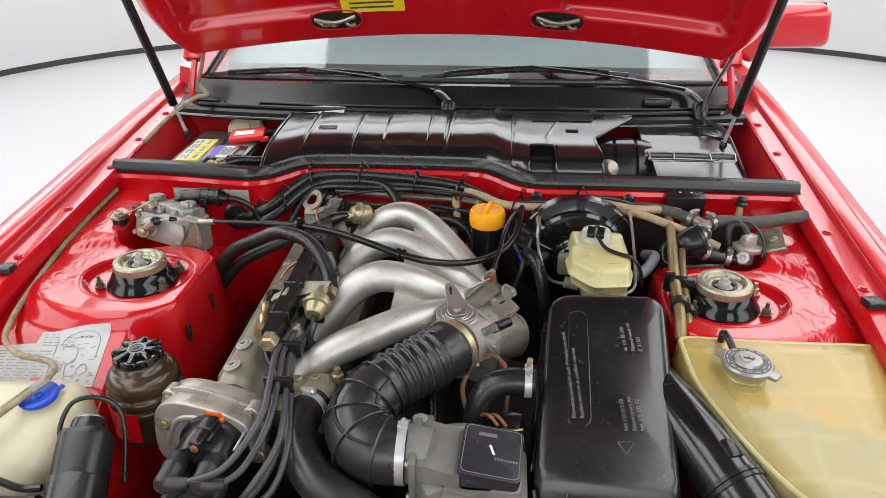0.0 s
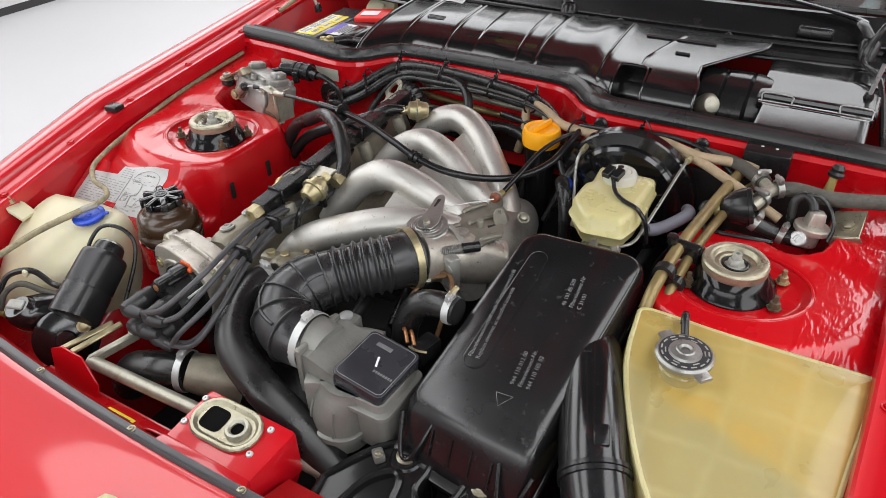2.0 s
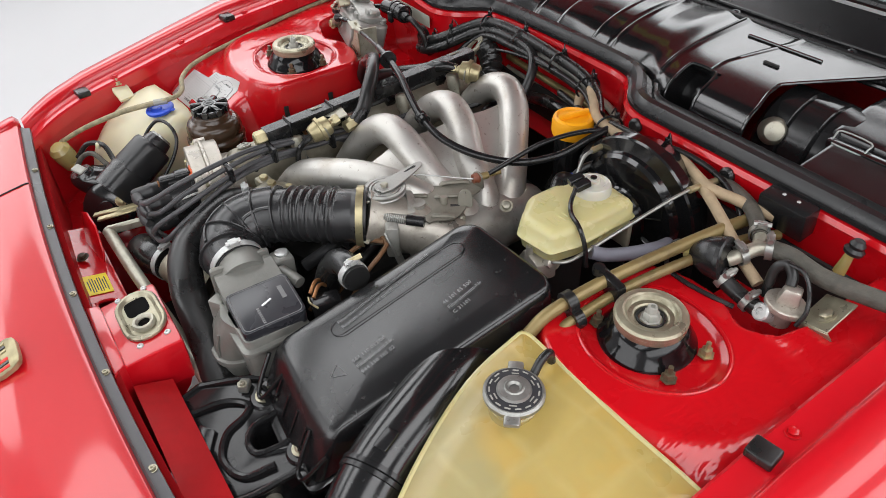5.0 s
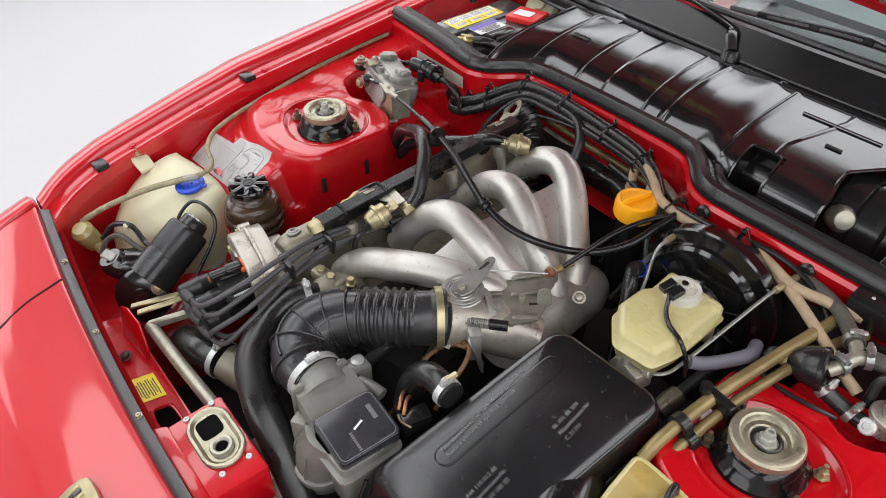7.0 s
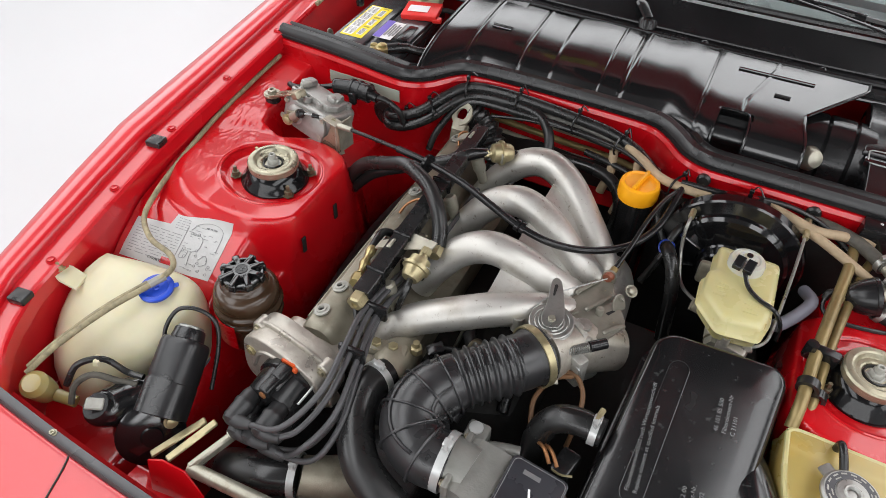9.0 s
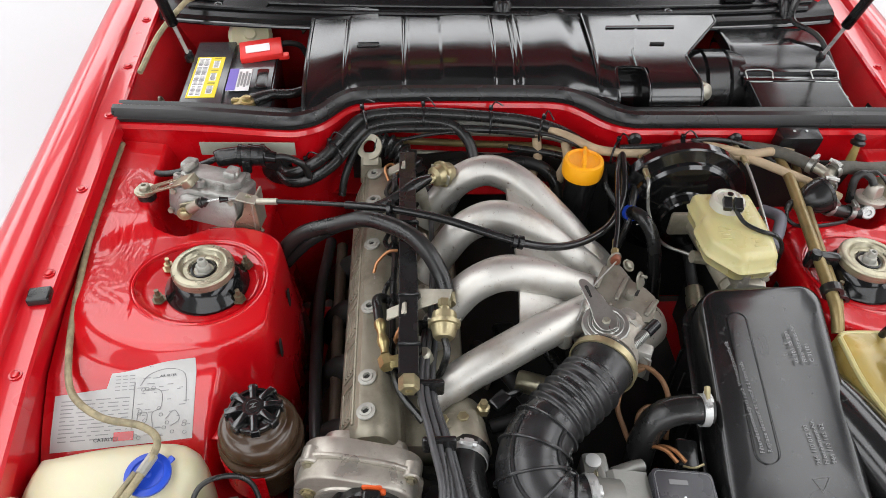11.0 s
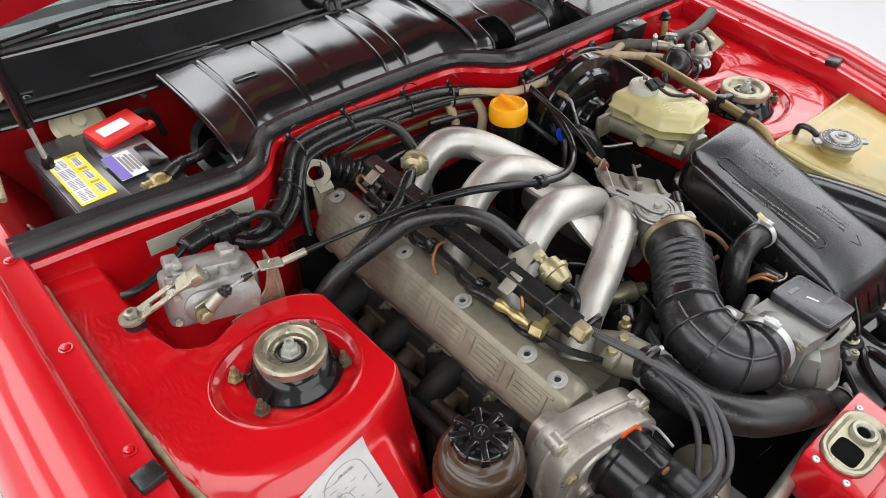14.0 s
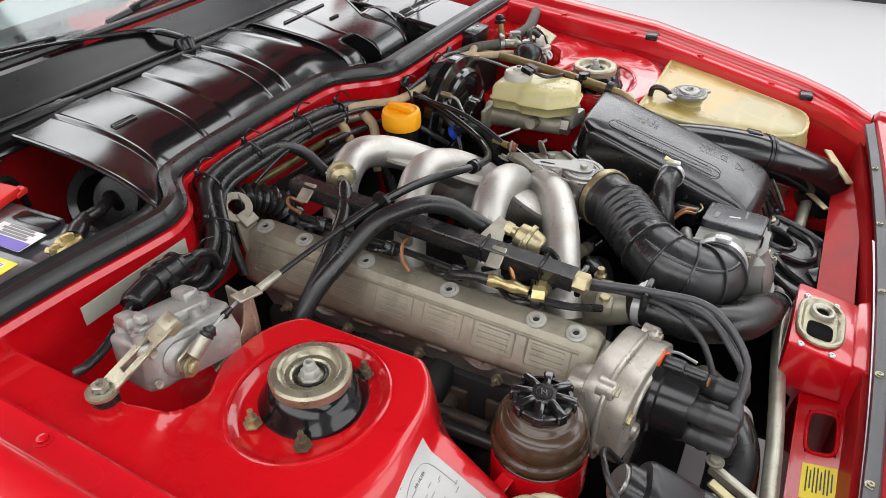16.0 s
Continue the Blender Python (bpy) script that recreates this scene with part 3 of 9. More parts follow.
for s in (-1, 1):
    part("door", grid(lambda y, k: (s * (0.80 + 0.05 * math.sin(3.14 * k)), y, 0.30 + 0.66 * k), span(0.86, 3.3, 14), span(0, 1, 8), 0.03), RED, car)
part("roof", grid(lambda x, k: (x, 1.53 + 0.85 * k, 1.262 + 0.012 * math.sin(3.14 * k) - 0.05 * (x / 0.6) ** 2), span(-0.61, 0.61, 14), span(0, 1, 8), 0.02), RED, car)
hatch_glass = part("hatch_glass", grid(lambda x, k: (x * (1 + 0.12 * k), 2.40 + 0.92 * k, 1.255 - 0.37 * k + 0.04 * math.sin(3.14 * k) - 0.04 * (x / 0.6) ** 2), span(-0.60, 0.60, 14), span(0, 1, 10), 0.004), glass, car, "sloping glass tailgate")
hatch_glass.visible_shadow = False
for s in (-1, 1):
    part("body_side", loft([[(s * 0.83, y, 0.24), (s * 0.86, y, 0.34), (s * 0.875, y, 0.55), (s * 0.87, y, 0.66), (s * 0.84, y, 0.70), (s * 0.80, y, 0.70), (s * 0.80, y, 0.24)] for y in span(0.70, 3.34, 12)]), RED, car)
    for y in (-0.02, 2.38):
        tyre = part("tyre", lathe([(0.20, -0.095), (0.285, -0.100), (0.305, -0.085), (0.312, -0.05), (0.312, 0.05), (0.305, 0.085), (0.285, 0.100), (0.20, 0.095)], axis((s * 0.735, y, 0.312), (1, 0, 0)), 40), RUBBER, car, "black tyre")
        part("rim", lathe([(0, -0.06), (0.05, -0.06), (0.06, -0.04), (0.17, -0.05), (0.19, -0.095), (0.205, -0.097), (0.205, 0.097), (0.19, 0.095), (0.17, 0.05), (0.06, 0.04), (0.05, 0.06), (0, 0.06)], axis((s * 0.735, y, 0.312), (1, 0, 0)), 30), ALU, tyre)
part("front_bumper", loft([[(x, -0.955 + 0.16 * x * x, 0.28), (x, -0.975 + 0.16 * x * x, 0.34), (x, -0.975 + 0.16 * x * x, 0.44), (x, -0.945 + 0.16 * x * x, 0.475), (x, -0.90 + 0.16 * x * x, 0.47), (x, -0.90 + 0.16 * x * x, 0.28)] for x in span(-0.76, 0.76, 18)]), RED, car)
part("tail_panel", grid(lambda x, k: (x, 3.30 + 0.05 * k, 0.40 + 0.50 * (1 - k)), span(-0.8, 0.8, 8), span(0, 1, 4), 0.02), RED, car)
dash = thing("dashboard", (0, 1.2, 0.95), "dark grey dashboard behind the windscreen", "dashboard")
part("top_pad", grid(lambda x, k: (x, 0.92 + 0.42 * k, 0.955 + 0.045 * math.sin(2.2 * k) + 0.03 * math.exp(-((x - 0.38) / 0.2) ** 2) * k), span(-0.68, 0.68, 20), span(0, 1, 8), 0.02), INTERIOR, dash)
steer = part("steering_wheel", tube([(0.38 + 0.19 * math.cos(a), 1.40 + 0.07 * math.sin(a), 0.98 + 0.175 * math.sin(a)) for a in span(0, 6.2832, 25)], 0.014, 8, 2), RUBBER, dash, "black steering wheel")
part("hub", lathe([(0, -0.02), (0.07, -0.02), (0.06, 0.03), (0, 0.035)], axis((0.38, 1.40, 0.98), (0, -0.9, 0.35)), 18), RUBBER, steer)
for s in (-1, 1):
    part("seat_back", box(0.46, 0.14, 0.62, pose(s * 0.36, 1.95, 0.95, -14, 0, 0), 0.05, 4, (0.8, 0.7)), material("grey_upholstery", (0.42, 0.43, 0.43), 0.8, vary=0.1, bump=0.2), car, "light grey seat back")

# front panel with its rubber-edged flange and the wings' front corners
edge_z = lambda x: 0.671 + 0.060 * x * x


NOSE_K = (0, 0.03, 0.06, 0.12, 0.20, 0.30, 0.43, 0.6, 0.8, 1.0)


def nose(x, k):
    d = lerp(k, NOSE_K, (0.0, 0.006, 0.012, 0.03, 0.065, 0.10, 0.15, 0.22, 0.30, 0.34))
    drop = lerp(k, NOSE_K, (-0.006, 0.008, 0.011, 0.013, 0.0125, 0.008, -0.008, -0.045, -0.11, -0.20))
    y0 = -0.625 + 0.09 * x * x
    return (x * (1 - 0.20 * k), y0 - d, edge_z(x) + drop - 0.12 * max(abs(x) - 0.45, 0) * k)


def wing_corner(s):
    """The front end of a wing, outside the nose panel: crowned top turning down into the side."""
    prof = ((0.001, -0.012), (0.002, -0.001), (0.0045, 0.002), (0.012, 0.0035), (0.029, 0.003), (0.049, -0.006), (0.067, -0.031), (0.080, -0.071), (0.086, -0.14), (0.084, -0.32))

    def f(k, v):
        dx, dz = prof[int(v)]
        p = nose(0.700, k)
        turn = radians(70 * k)
        return (s * (p[0] + dx * math.cos(turn)), p[1] - dx * math.sin(turn), p[2] + dz + 0.008 * max(1 - 4 * k, 0))
    part("wing_corner", grid(f, span(0, 1, 30), range(len(prof)), 0.0012), RED, car, "rounded red front end of the wing")


for s in (-1, 1):
    wing_corner(s)
part("nose_panel", grid(nose, span(-0.699, 0.699, 47), span(0, 1, 34), 0.0012), RED, car, "glossy red nose panel")
STRIP_GREY = material("dull_grey_strip", (0.075, 0.075, 0.079), 0.34, vary=0.15, scale=10, bump=0.04, spec=0.5, rough_vary=0.3)
part("nose_flange", sweep([Vector((x, -0.620 + 0.09 * x * x, edge_z(x) - 0.004)) for x in span(-0.69, 0.69, 40)], [(-0.011, -0.006), (-0.010, 0.002), (-0.002, 0.003), (0.004, 0.008), (0.008, 0.004), (0.008, -0.012), (0.004, -0.012), (0.002, -0.004), (-0.009, -0.010)][::-1]), STRIP_GREY, car, "dark grey flange strip along the nose panel")
for x in (-0.52, -0.317, -0.109, 0.095, 0.30, 0.50):
    part("flange_screw", bolt(0.0045, 0.004, pose(x, -0.6165 + 0.09 * x * x, edge_z(x) - 0.0015)), OLIVE, car)
for s in (-1, 1):
    part("wing_gap", tube([Vector(nose(s * x, k)) + Vector((0, 0, 0.0006)) for x, k in ((0.469, 0.03), (0.467, 0.06), (0.464, 0.12), (0.460, 0.22), (0.453, 0.34), (0.446, 0.48), (0.435, 0.65))], 0.0016, 6, 4), DARK, car, "dark panel gap")
# dark sheets added under the bay to hide the bright floor, and front panel
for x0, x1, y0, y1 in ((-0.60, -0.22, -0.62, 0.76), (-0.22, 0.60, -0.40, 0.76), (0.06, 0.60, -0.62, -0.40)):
    part("bay_closing_sheet", grid(lambda x, y: (x, y, 0.30 + 0.02 * math.sin(20 * x)), span(x0, x1, 8), span(y0, y1, 8), 0.003), DARK, car, "dark sheet added to close the engine bay from below")
part("front_crossmember", sweep([Vector((x, -0.60 + 0.09 * x * x, edge_z(x) - 0.03)) for x in span(-0.64, 0.64, 30)], [(0.0, 0.01), (0.012, 0.0), (0.014, -0.05), (0.01, -0.33), (0.0, -0.33)]), RED_DUSTY, car)

# enamel badge on the nose, as plain shapes
badge = thing("nose_badge", (0, -0.74, 0.66), "small gold shield-shaped enamel badge with red and black bars", "badge")


def shield(k, z0, z1):
    half = [(0.012, 0.0365), (0.021, 0.034), (0.0255, 0.026), (0.0265, 0.010), (0.0235, -0.008), (0.0165, -0.023), (0.008, -0.033)]
    out = [(0.0, 0.0365)] + half + [(0.0, -0.037)] + [(-x, y) for x, y in half[::-1]]
    return prism([(x * k, y * k) for x, y in out], z0, z1, 0.0008, 1)


badge_m = pose(-0.004, -0.746, nose(0, 0.36)[2] + 0.0085, 19, 0, 0) @ Matrix.Diagonal((1.35, 1.12, 1, 1))
part("plate", moved(shield(1.0, -0.006, 0.003), badge_m), BRASS, badge)
for i, (dx, dy, mat) in enumerate(((-0.013, 0.014, BRASS), (0.013, 0.014, RED_PLASTIC), (-0.012, -0.010, RED_PLASTIC), (0.012, -0.010, BLACK_GLOSS))):
    for j in range(3):
        part("bar", box(0.0042, 0.017, 0.0016, badge_m @ pose(dx + (j - 1) * 0.006, dy, 0.0035), 0.0004, 1), (BLACK_GLOSS if j == 1 else mat), badge)
part("inner_shield", moved(shield(0.34, 0.002, 0.0052), badge_m), BRASS, badge)

# ---- bonnet (open) on its gas struts ----
bonnet = thing("bonnet", (0, 0.8, 1.0), "open red bonnet seen from below with a pressed inner frame", "bonnet")
TILT = radians(54)


def hood_at(x, d, n=0.0):
    """A place on the bonnet's underside: d metres from the hinge edge, n metres below the skin."""
    bow = 0.02 * (1 - (x / 0.72) ** 2)
    side = 0.03 * (1 - (x / 0.72) ** 2)
    return (x, 0.66 + side - d * math.cos(TILT) + (bow - n) * math.sin(TILT), 1.032 + 1.6 * side + d * math.sin(TILT) + (bow - n) * math.cos(TILT))


hw = lambda d: lerp(d, (0, 0.03, 0.08, 0.16, 0.9, 1.1, 1.30), (0.655, 0.690, 0.715, 0.733, 0.733, 0.69, 0.58))
part("skin", grid(lambda u, d: hood_at(u * hw(d), d), span(-1, 1, 24), span(0, 1.30, 16), 0.0015), RED, bonnet)


RECESS = ((-0.45, 0.37, 0.19, 0.28), (0.45, 0.37, 0.19, 0.28), (-0.13, 0.62, 0.10, 0.34), (0.13, 0.62, 0.10, 0.34), (-0.42, 0.92, 0.16, 0.20), (0.42, 0.92, 0.16, 0.20))


def inner_depth(x, d):
    """How far the pressed inner panel stands off the skin: shallow in its recesses, nothing at the rim."""
    n = 0.032
    for cx, cd, rx, rd in RECESS:
        q = max(abs(x - cx) / rx, abs(d - cd) / rd)
        k = min(max((q - 0.93) / 0.07, 0), 1)
        n = min(n, 0.004 + 0.028 * k * k * (3 - 2 * k))
    rim = min((hw(d) - abs(x)) / 0.03, d / 0.02, (1.30 - d) / 0.03)
    return n * min(max(rim, 0.03), 1)


part("inner_panel", grid(lambda u, d: hood_at(u * hw(d), d, inner_depth(u * hw(d), d)), span(-1, 1, 150), span(0.0, 0.25, 50) + span(0.262, 1.30, 80)), RED, bonnet, "pressed red inner panel", angle=50)
PAD = material("charcoal_felt", (0.035, 0.035, 0.036), 0.9, vary=0.2, scale=20, fine=400, bump=0.4, spec=0.1)
for x0, x1 in ((-0.62, -0.25), (-0.20, 0.20), (0.25, 0.62)):
    part("insulation_pad", grid(lambda u, d: hood_at(x0 + (x1 - x0) * u, d, 0.041 - 0.006 * max(abs(2 * u - 1) * 8 - 7, 0)), span(0, 1, 14), span(0.27, 1.20, 20), 0.006), PAD, bonnet, "dark felt insulation pad")
part("warning_label", grid(lambda x, d: hood_at(x, d, 0.036), span(-0.255, -0.105, 6), span(0.104, 0.164, 3), 0.0006), YELLOW, bonnet, "yellow warning label")
for j in range(3):
    part("printed_line", grid(lambda x, d: hood_at(x, d, 0.0375), span(-0.235, -0.13, 3), span(0.117 + 0.014 * j, 0.122 + 0.014 * j, 2), 0.0004), INK, bonnet)
for s in (-1, 1):
    part("hinge_arm", joined(tube([(s * 0.72, 0.72, 0.86), (s * 0.715, 0.73, 0.93), (s * 0.70, 0.76, 1.03)], 0.009, 8), box(0.05, 0.03, 0.07, pose(s * 0.705, 0.765, 1.03, -36, 0, 0), 0.004)), RED, bonnet, "red hinge arm")
    strut = thing("gas_strut", (s * 0.64, 0.53, 0.88), "black gas strut holding the bonnet open", "gas strut", "bonnet struts")
    lo, hi = Vector((s * 0.652, 0.52, 0.868)), Vector((s * 0.710, 0.340, 1.44))
    mid = lo.lerp(hi, 0.19)
    part("rod", tube([lo, mid], 0.004, 10), STEEL, strut)
    part("cylinder", tube([mid, mid.lerp(hi, 0.02), hi], 0.0105, 14), BLACK_SATIN, strut)
    part("ball_socket", lathe([(0, -0.012), (0.009, -0.010), (0.010, 0.0), (0.006, 0.012), (0, 0.014)], Matrix.Translation(lo), 12), BLACK_SATIN, strut)
# latch springs in the frame openings
sup2 = lambda c: math.copysign(abs(c) ** 0.75, c)
for s in (-1, 1):
    clip = thing("hinge_spring", (s * 0.27, 0.76, 1.06), "metal latch spring in an opening of the bonnet frame", "spring", "latch springs")
    cx, cd = s * 0.265 - 0.01, 0.082
    part("opening", grid(lambda u, v: hood_at(cx + 0.062 * u * (1 - 0.15 * v * v), cd + 0.030 * v * (1 - 0.2 * u * u), 0.0345), span(-1, 1, 13), span(-1, 1, 9), 0.001), DARK, clip)
    part("rim", tube([hood_at(cx + 0.063 * sup2(math.cos(a)), cd + 0.031 * sup2(math.sin(a)), 0.034) for a in span(0, 6.2832, 41)], 0.004, 8, 1), RED, clip)
    part("coil", tube([hood_at(cx + 0.045 * k + 0.0, cd + 0.007 * math.sin(5 * k) - 0.006, 0.042 + 0.004 * math.cos(9 * k)) for k in span(-1, 1, 40)], 0.0040, 8, 1), OLIVE, clip)
    part("pin", tube([hood_at(cx - 0.05, cd + 0.014, 0.044), hood_at(cx, cd + 0.006, 0.050), hood_at(cx + 0.05, cd + 0.016, 0.044)], 0.005, 8), OLIVE, clip)

tagged(finish("washer_hose_to_bonnet", tube([(-0.735, 0.46, 0.865), (-0.715, 0.56, 0.895), (-0.675, 0.64, 0.925), (-0.655, 0.68, 0.925), (-0.672, 0.68, 0.955), (-0.650, 0.66, 1.0), (-0.625, 0.65, 1.07), (-0.628, 0.66, 1.11)], 0.0055, 8), HOSE_OLIVE), "olive braided washer hose rising to the bonnet", "hose")
wire = tagged(finish("bonnet_lamp_wire", tube([(0.70, 0.45, 0.80), (0.665, 0.56, 0.885), (0.625, 0.63, 0.90), (0.645, 0.66, 0.96), (0.70, 0.72, 1.04), (0.70, 0.70, 1.10), (0.62, 0.70, 1.135), (0.50, 0.69, 1.14)], 0.0055, 8), RUBBER), "black wire loom rising to the bonnet", "wire")

# ---- door mirror on the driver's side ----
mirror = thing("door_mirror", (0.98, 1.1, 1.05), "red door mirror beside the windscreen", "mirror")
part("housing", box(0.20, 0.10, 0.12, pose(0.955, 1.06, 1.055, 8, 0, 8), 0.03, 4, (0.85, 0.8)), RED, mirror)
part("foot", box(0.10, 0.08, 0.10, pose(0.83, 1.07, 1.01, 0, 30, 0), 0.02, 3), RED, mirror)
part("gap", box(0.19, 0.012, 0.10, pose(0.956, 1.108, 1.06, 8, 0, 8), 0.004, 2), BLACK_SATIN, mirror)

# ---- wipers ----
def wiper(pivot, crank, blade):
    w = thing("wiper", pivot, "black windscreen wiper with a cranked arm", "wiper", "wipers")
    px, py, pz = pivot
    part("pivot_cap", lathe([(0, -0.03), (0.019, -0.03), (0.020, 0.006), (0.016, 0.012), (0, 0.013)], pose(px, py, pz, -18, 0, 0), 18), BLACK_SATIN, w)
    line = spline(blade, 8)
    mid = line[len(line) // 2] + Vector((0, -0.004, 0.012))
    part("arm", tube([Vector(pivot) + Vector((0, 0, 0.012)), Vector(pivot).lerp(Vector(crank), 0.5) + Vector((0, 0, 0.012)), crank, Vector(crank).lerp(mid, 0.5) + Vector((0, 0, 0.004)), mid], [0.012, 0.013, 0.010, 0.006, 0.005], 8, 5, 0.5), BLACK_SATIN, w)
    part("blade", tube(line, 0.0055, 6, 1, 1.4), RUBBER, w)
    part("blade_bow", tube([p + Vector((0, -0.004, 0.009)) for p in line[2:-2]], 0.003, 6, 1), BLACK_SATIN, w)
    for i in range(2, len(line) - 1, 3):
        t = (line[i] - line[i - 1]).normalized()
        part("blade_clip", box(0.022, 0.010, 0.014, Matrix.Translation(line[i] + Vector((0, -0.002, 0.004))) @ t.to_track_quat("X", "Z").to_matrix().to_4x4(), 0.002, 1), BLACK_SATIN, w)


wiper((-0.008, 0.668, 0.908), (-0.062, 0.735, 0.938), [(-0.69, 0.795, 0.950), (-0.42, 0.790, 0.966), (-0.14, 0.775, 0.952)])
wiper((0.629, 0.682, 0.912), (0.585, 0.745, 0.945), [(-0.090, 0.770, 0.958), (0.20, 0.785, 0.978), (0.46, 0.790, 0.966)])
nozzle = thing("washer_nozzle", (0.535, 0.70, 0.92), "black plastic windscreen washer nozzle block", "nozzle")
part("block", box(0.07, 0.035, 0.022, pose(0.525, 0.705, 0.918, -10, 0, 0), 0.006, 3), BLACK_SATIN, nozzle)
cap = thing("scuttle_plug", (-0.55, 0.69, 0.90), "round black plug in the scuttle panel", "plug")
part("disc", lathe([(0, 0), (0.018, 0), (0.017, 0.004), (0.008, 0.005), (0.007, 0.003), (0, 0.003)], pose(-0.545, 0.678, 0.885, 62, 0, 0), 20), BLACK_SATIN, cap)

# ---- moulded black blower cover in the cowl ----
cover = thing("blower_cover", (0, 0.5, 0.88), "large glossy black moulded plastic blower cover in the cowl", "cover")


def smooth_through(pts, n=8):
    """A smooth curve through (y, z) pairs as arrays of its length, y and z."""
    line = spline([(0, y, z) for y, z in pts], n)
    run = np.cumsum([0] + [(b - a).length for a, b in zip(line, line[1:])])
    return run / run[-1], [p.y for p in line], [p.z for p in line]


# sections of the cover: at its open end, behind the raised bulkhead, and at the driver's side
SECTION = {-0.412: smooth_through([(0.338, 0.800), (0.344, 0.822), (0.355, 0.840), (0.380, 0.857), (0.412, 0.869), (0.450, 0.878), (0.490, 0.884), (0.54, 0.888), (0.60, 0.891), (0.635, 0.892)]),
           -0.30: smooth_through([(0.414, 0.790), (0.420, 0.818), (0.430, 0.839), (0.446, 0.857), (0.468, 0.871), (0.496, 0.881), (0.528, 0.888), (0.565, 0.893), (0.61, 0.896), (0.645, 0.897)]),
           0.09: smooth_through([(0.418, 0.790), (0.424, 0.818), (0.434, 0.840), (0.450, 0.859), (0.472, 0.874), (0.500, 0.885), (0.530, 0.892), (0.565, 0.897), (0.61, 0.900), (0.645, 0.901)]),
           0.20: smooth_through([(0.382, 0.785), (0.384, 0.820), (0.390, 0.843), (0.402, 0.859), (0.422, 0.869), (0.450, 0.877), (0.49, 0.883), (0.54, 0.888), (0.60, 0.893), (0.645, 0.896)])}


def cover_at(x, k, lift=0.0):
    keys = sorted(SECTION)
    vals = []
    for q in keys:
        s_, y_, z_ = SECTION[q]
        vals.append((lerp(k, s_, y_), lerp(k, s_, z_)))
    i = max(min(int(np.searchsorted(keys, x)) - 1, len(keys) - 2), 0)
    w = min(max((x - keys[i]) / (keys[i + 1] - keys[i]), 0), 1)
    w = w * w * (3 - 2 * w)
    (ya, za), (yb, zb) = vals[i], vals[i + 1]
    return (x, ya + (yb - ya) * w, za + (zb - za) * w + lift)


def ridge(x, c, w, h):
    q = abs(x - c) / w
    return h * (1 - q * q) ** 2 if q < 1 else 0.0


def shell_at(x, k):
    """The left shell with its moulded joints: shallow ridges, a step and the flat middle panel."""
    fade = min(1, 6 * max(k - 0.16, 0))
    h = -ridge(x, -0.339, 0.004, 0.0020) + ridge(x, -0.331, 0.005, 0.0012) - ridge(x, -0.222, 0.004, 0.0022) + ridge(x, -0.214, 0.005, 0.0012) + ridge(x, -0.040, 0.005, 0.0022) - ridge(x, 0.001, 0.006, 0.0030) + ridge(x, 0.012, 0.007, 0.0022)
    h += 0.0022 * min(max((x + 0.150) / 0.006, 0), 1) * min(max((-0.052 - x) / 0.05, 0), 1)
    h += 0.003 * min(max((x - 0.052) / 0.05, 0), 1) * min(max((0.135 - x) / 0.02, 0), 1)
    return cover_at(x, k, h * fade - 0.001 * math.sin(30 * x) * k)


xs = sorted(set(span(-0.412, 0.172, 110) + [c + d for c in (-0.339, -0.331, -0.222, -0.214, -0.150, -0.040, 0.001, 0.012, 0.048) for d in (-0.006, -0.0045, -0.003, -0.0015, 0, 0.0015, 0.003, 0.0045, 0.006)]))
part("left_shell", grid(shell_at, xs, span(0, 1, 46), 0.003), BLACK_GLOSS, cover, angle=60)
right_edge = lambda k: lerp(k, (0, 0.30, 0.42, 0.52, 0.92, 1), (0.366, 0.362, 0.352, 0.350, 0.450, 0.452))
right_at = lambda u, k: cover_at(0.160 + u * (right_edge(k) - 0.160), k, 0.0045 + ridge(0.160 + u * 0.2, 0.160, 0.008, 0.003) + ridge(0.160 + u * 0.25, 0.262, 0.004, 0.002))
POCKET_X, POCKET_K = (0.196, 0.262), 0.40


def pocket_window(bm):
    """Cuts the pocket's opening into the driver's side shell."""
    low = cover_at(0.23, POCKET_K)
    gone = [f for f in bm.faces if POCKET_X[0] < f.calc_center_median().x < POCKET_X[1] and f.calc_center_median().y < low[1] and f.calc_center_median().z < low[2] + 0.012]
    bmesh.ops.delete(bm, geom=gone, context="FACES")
    return bm


shell_us = sorted(set(span(0, 1, 60)))
part("right_shell", pocket_window(grid(right_at, shell_us, span(0, 1, 60), 0.003)), BLACK_GLOSS, cover, "overlapping driver's side shell with an open pocket", angle=60)


def pocket_at(u, k):
    """The pocket's lining: side walls, back wall and a sloping roof."""
    deep = min(1, (POCKET_K + 0.02 - k) / 0.10)
    x, y, z = cover_at(lerp(u, (0, 1, 2, 3), (POCKET_X[0] - 0.004, POCKET_X[0] + 0.003, POCKET_X[1] - 0.003, POCKET_X[1] + 0.004)), k)
    inner = 1 if 0.5 < u < 2.5 else 0
    return (x, y + inner * deep * 0.048, z - inner * deep * 0.016)


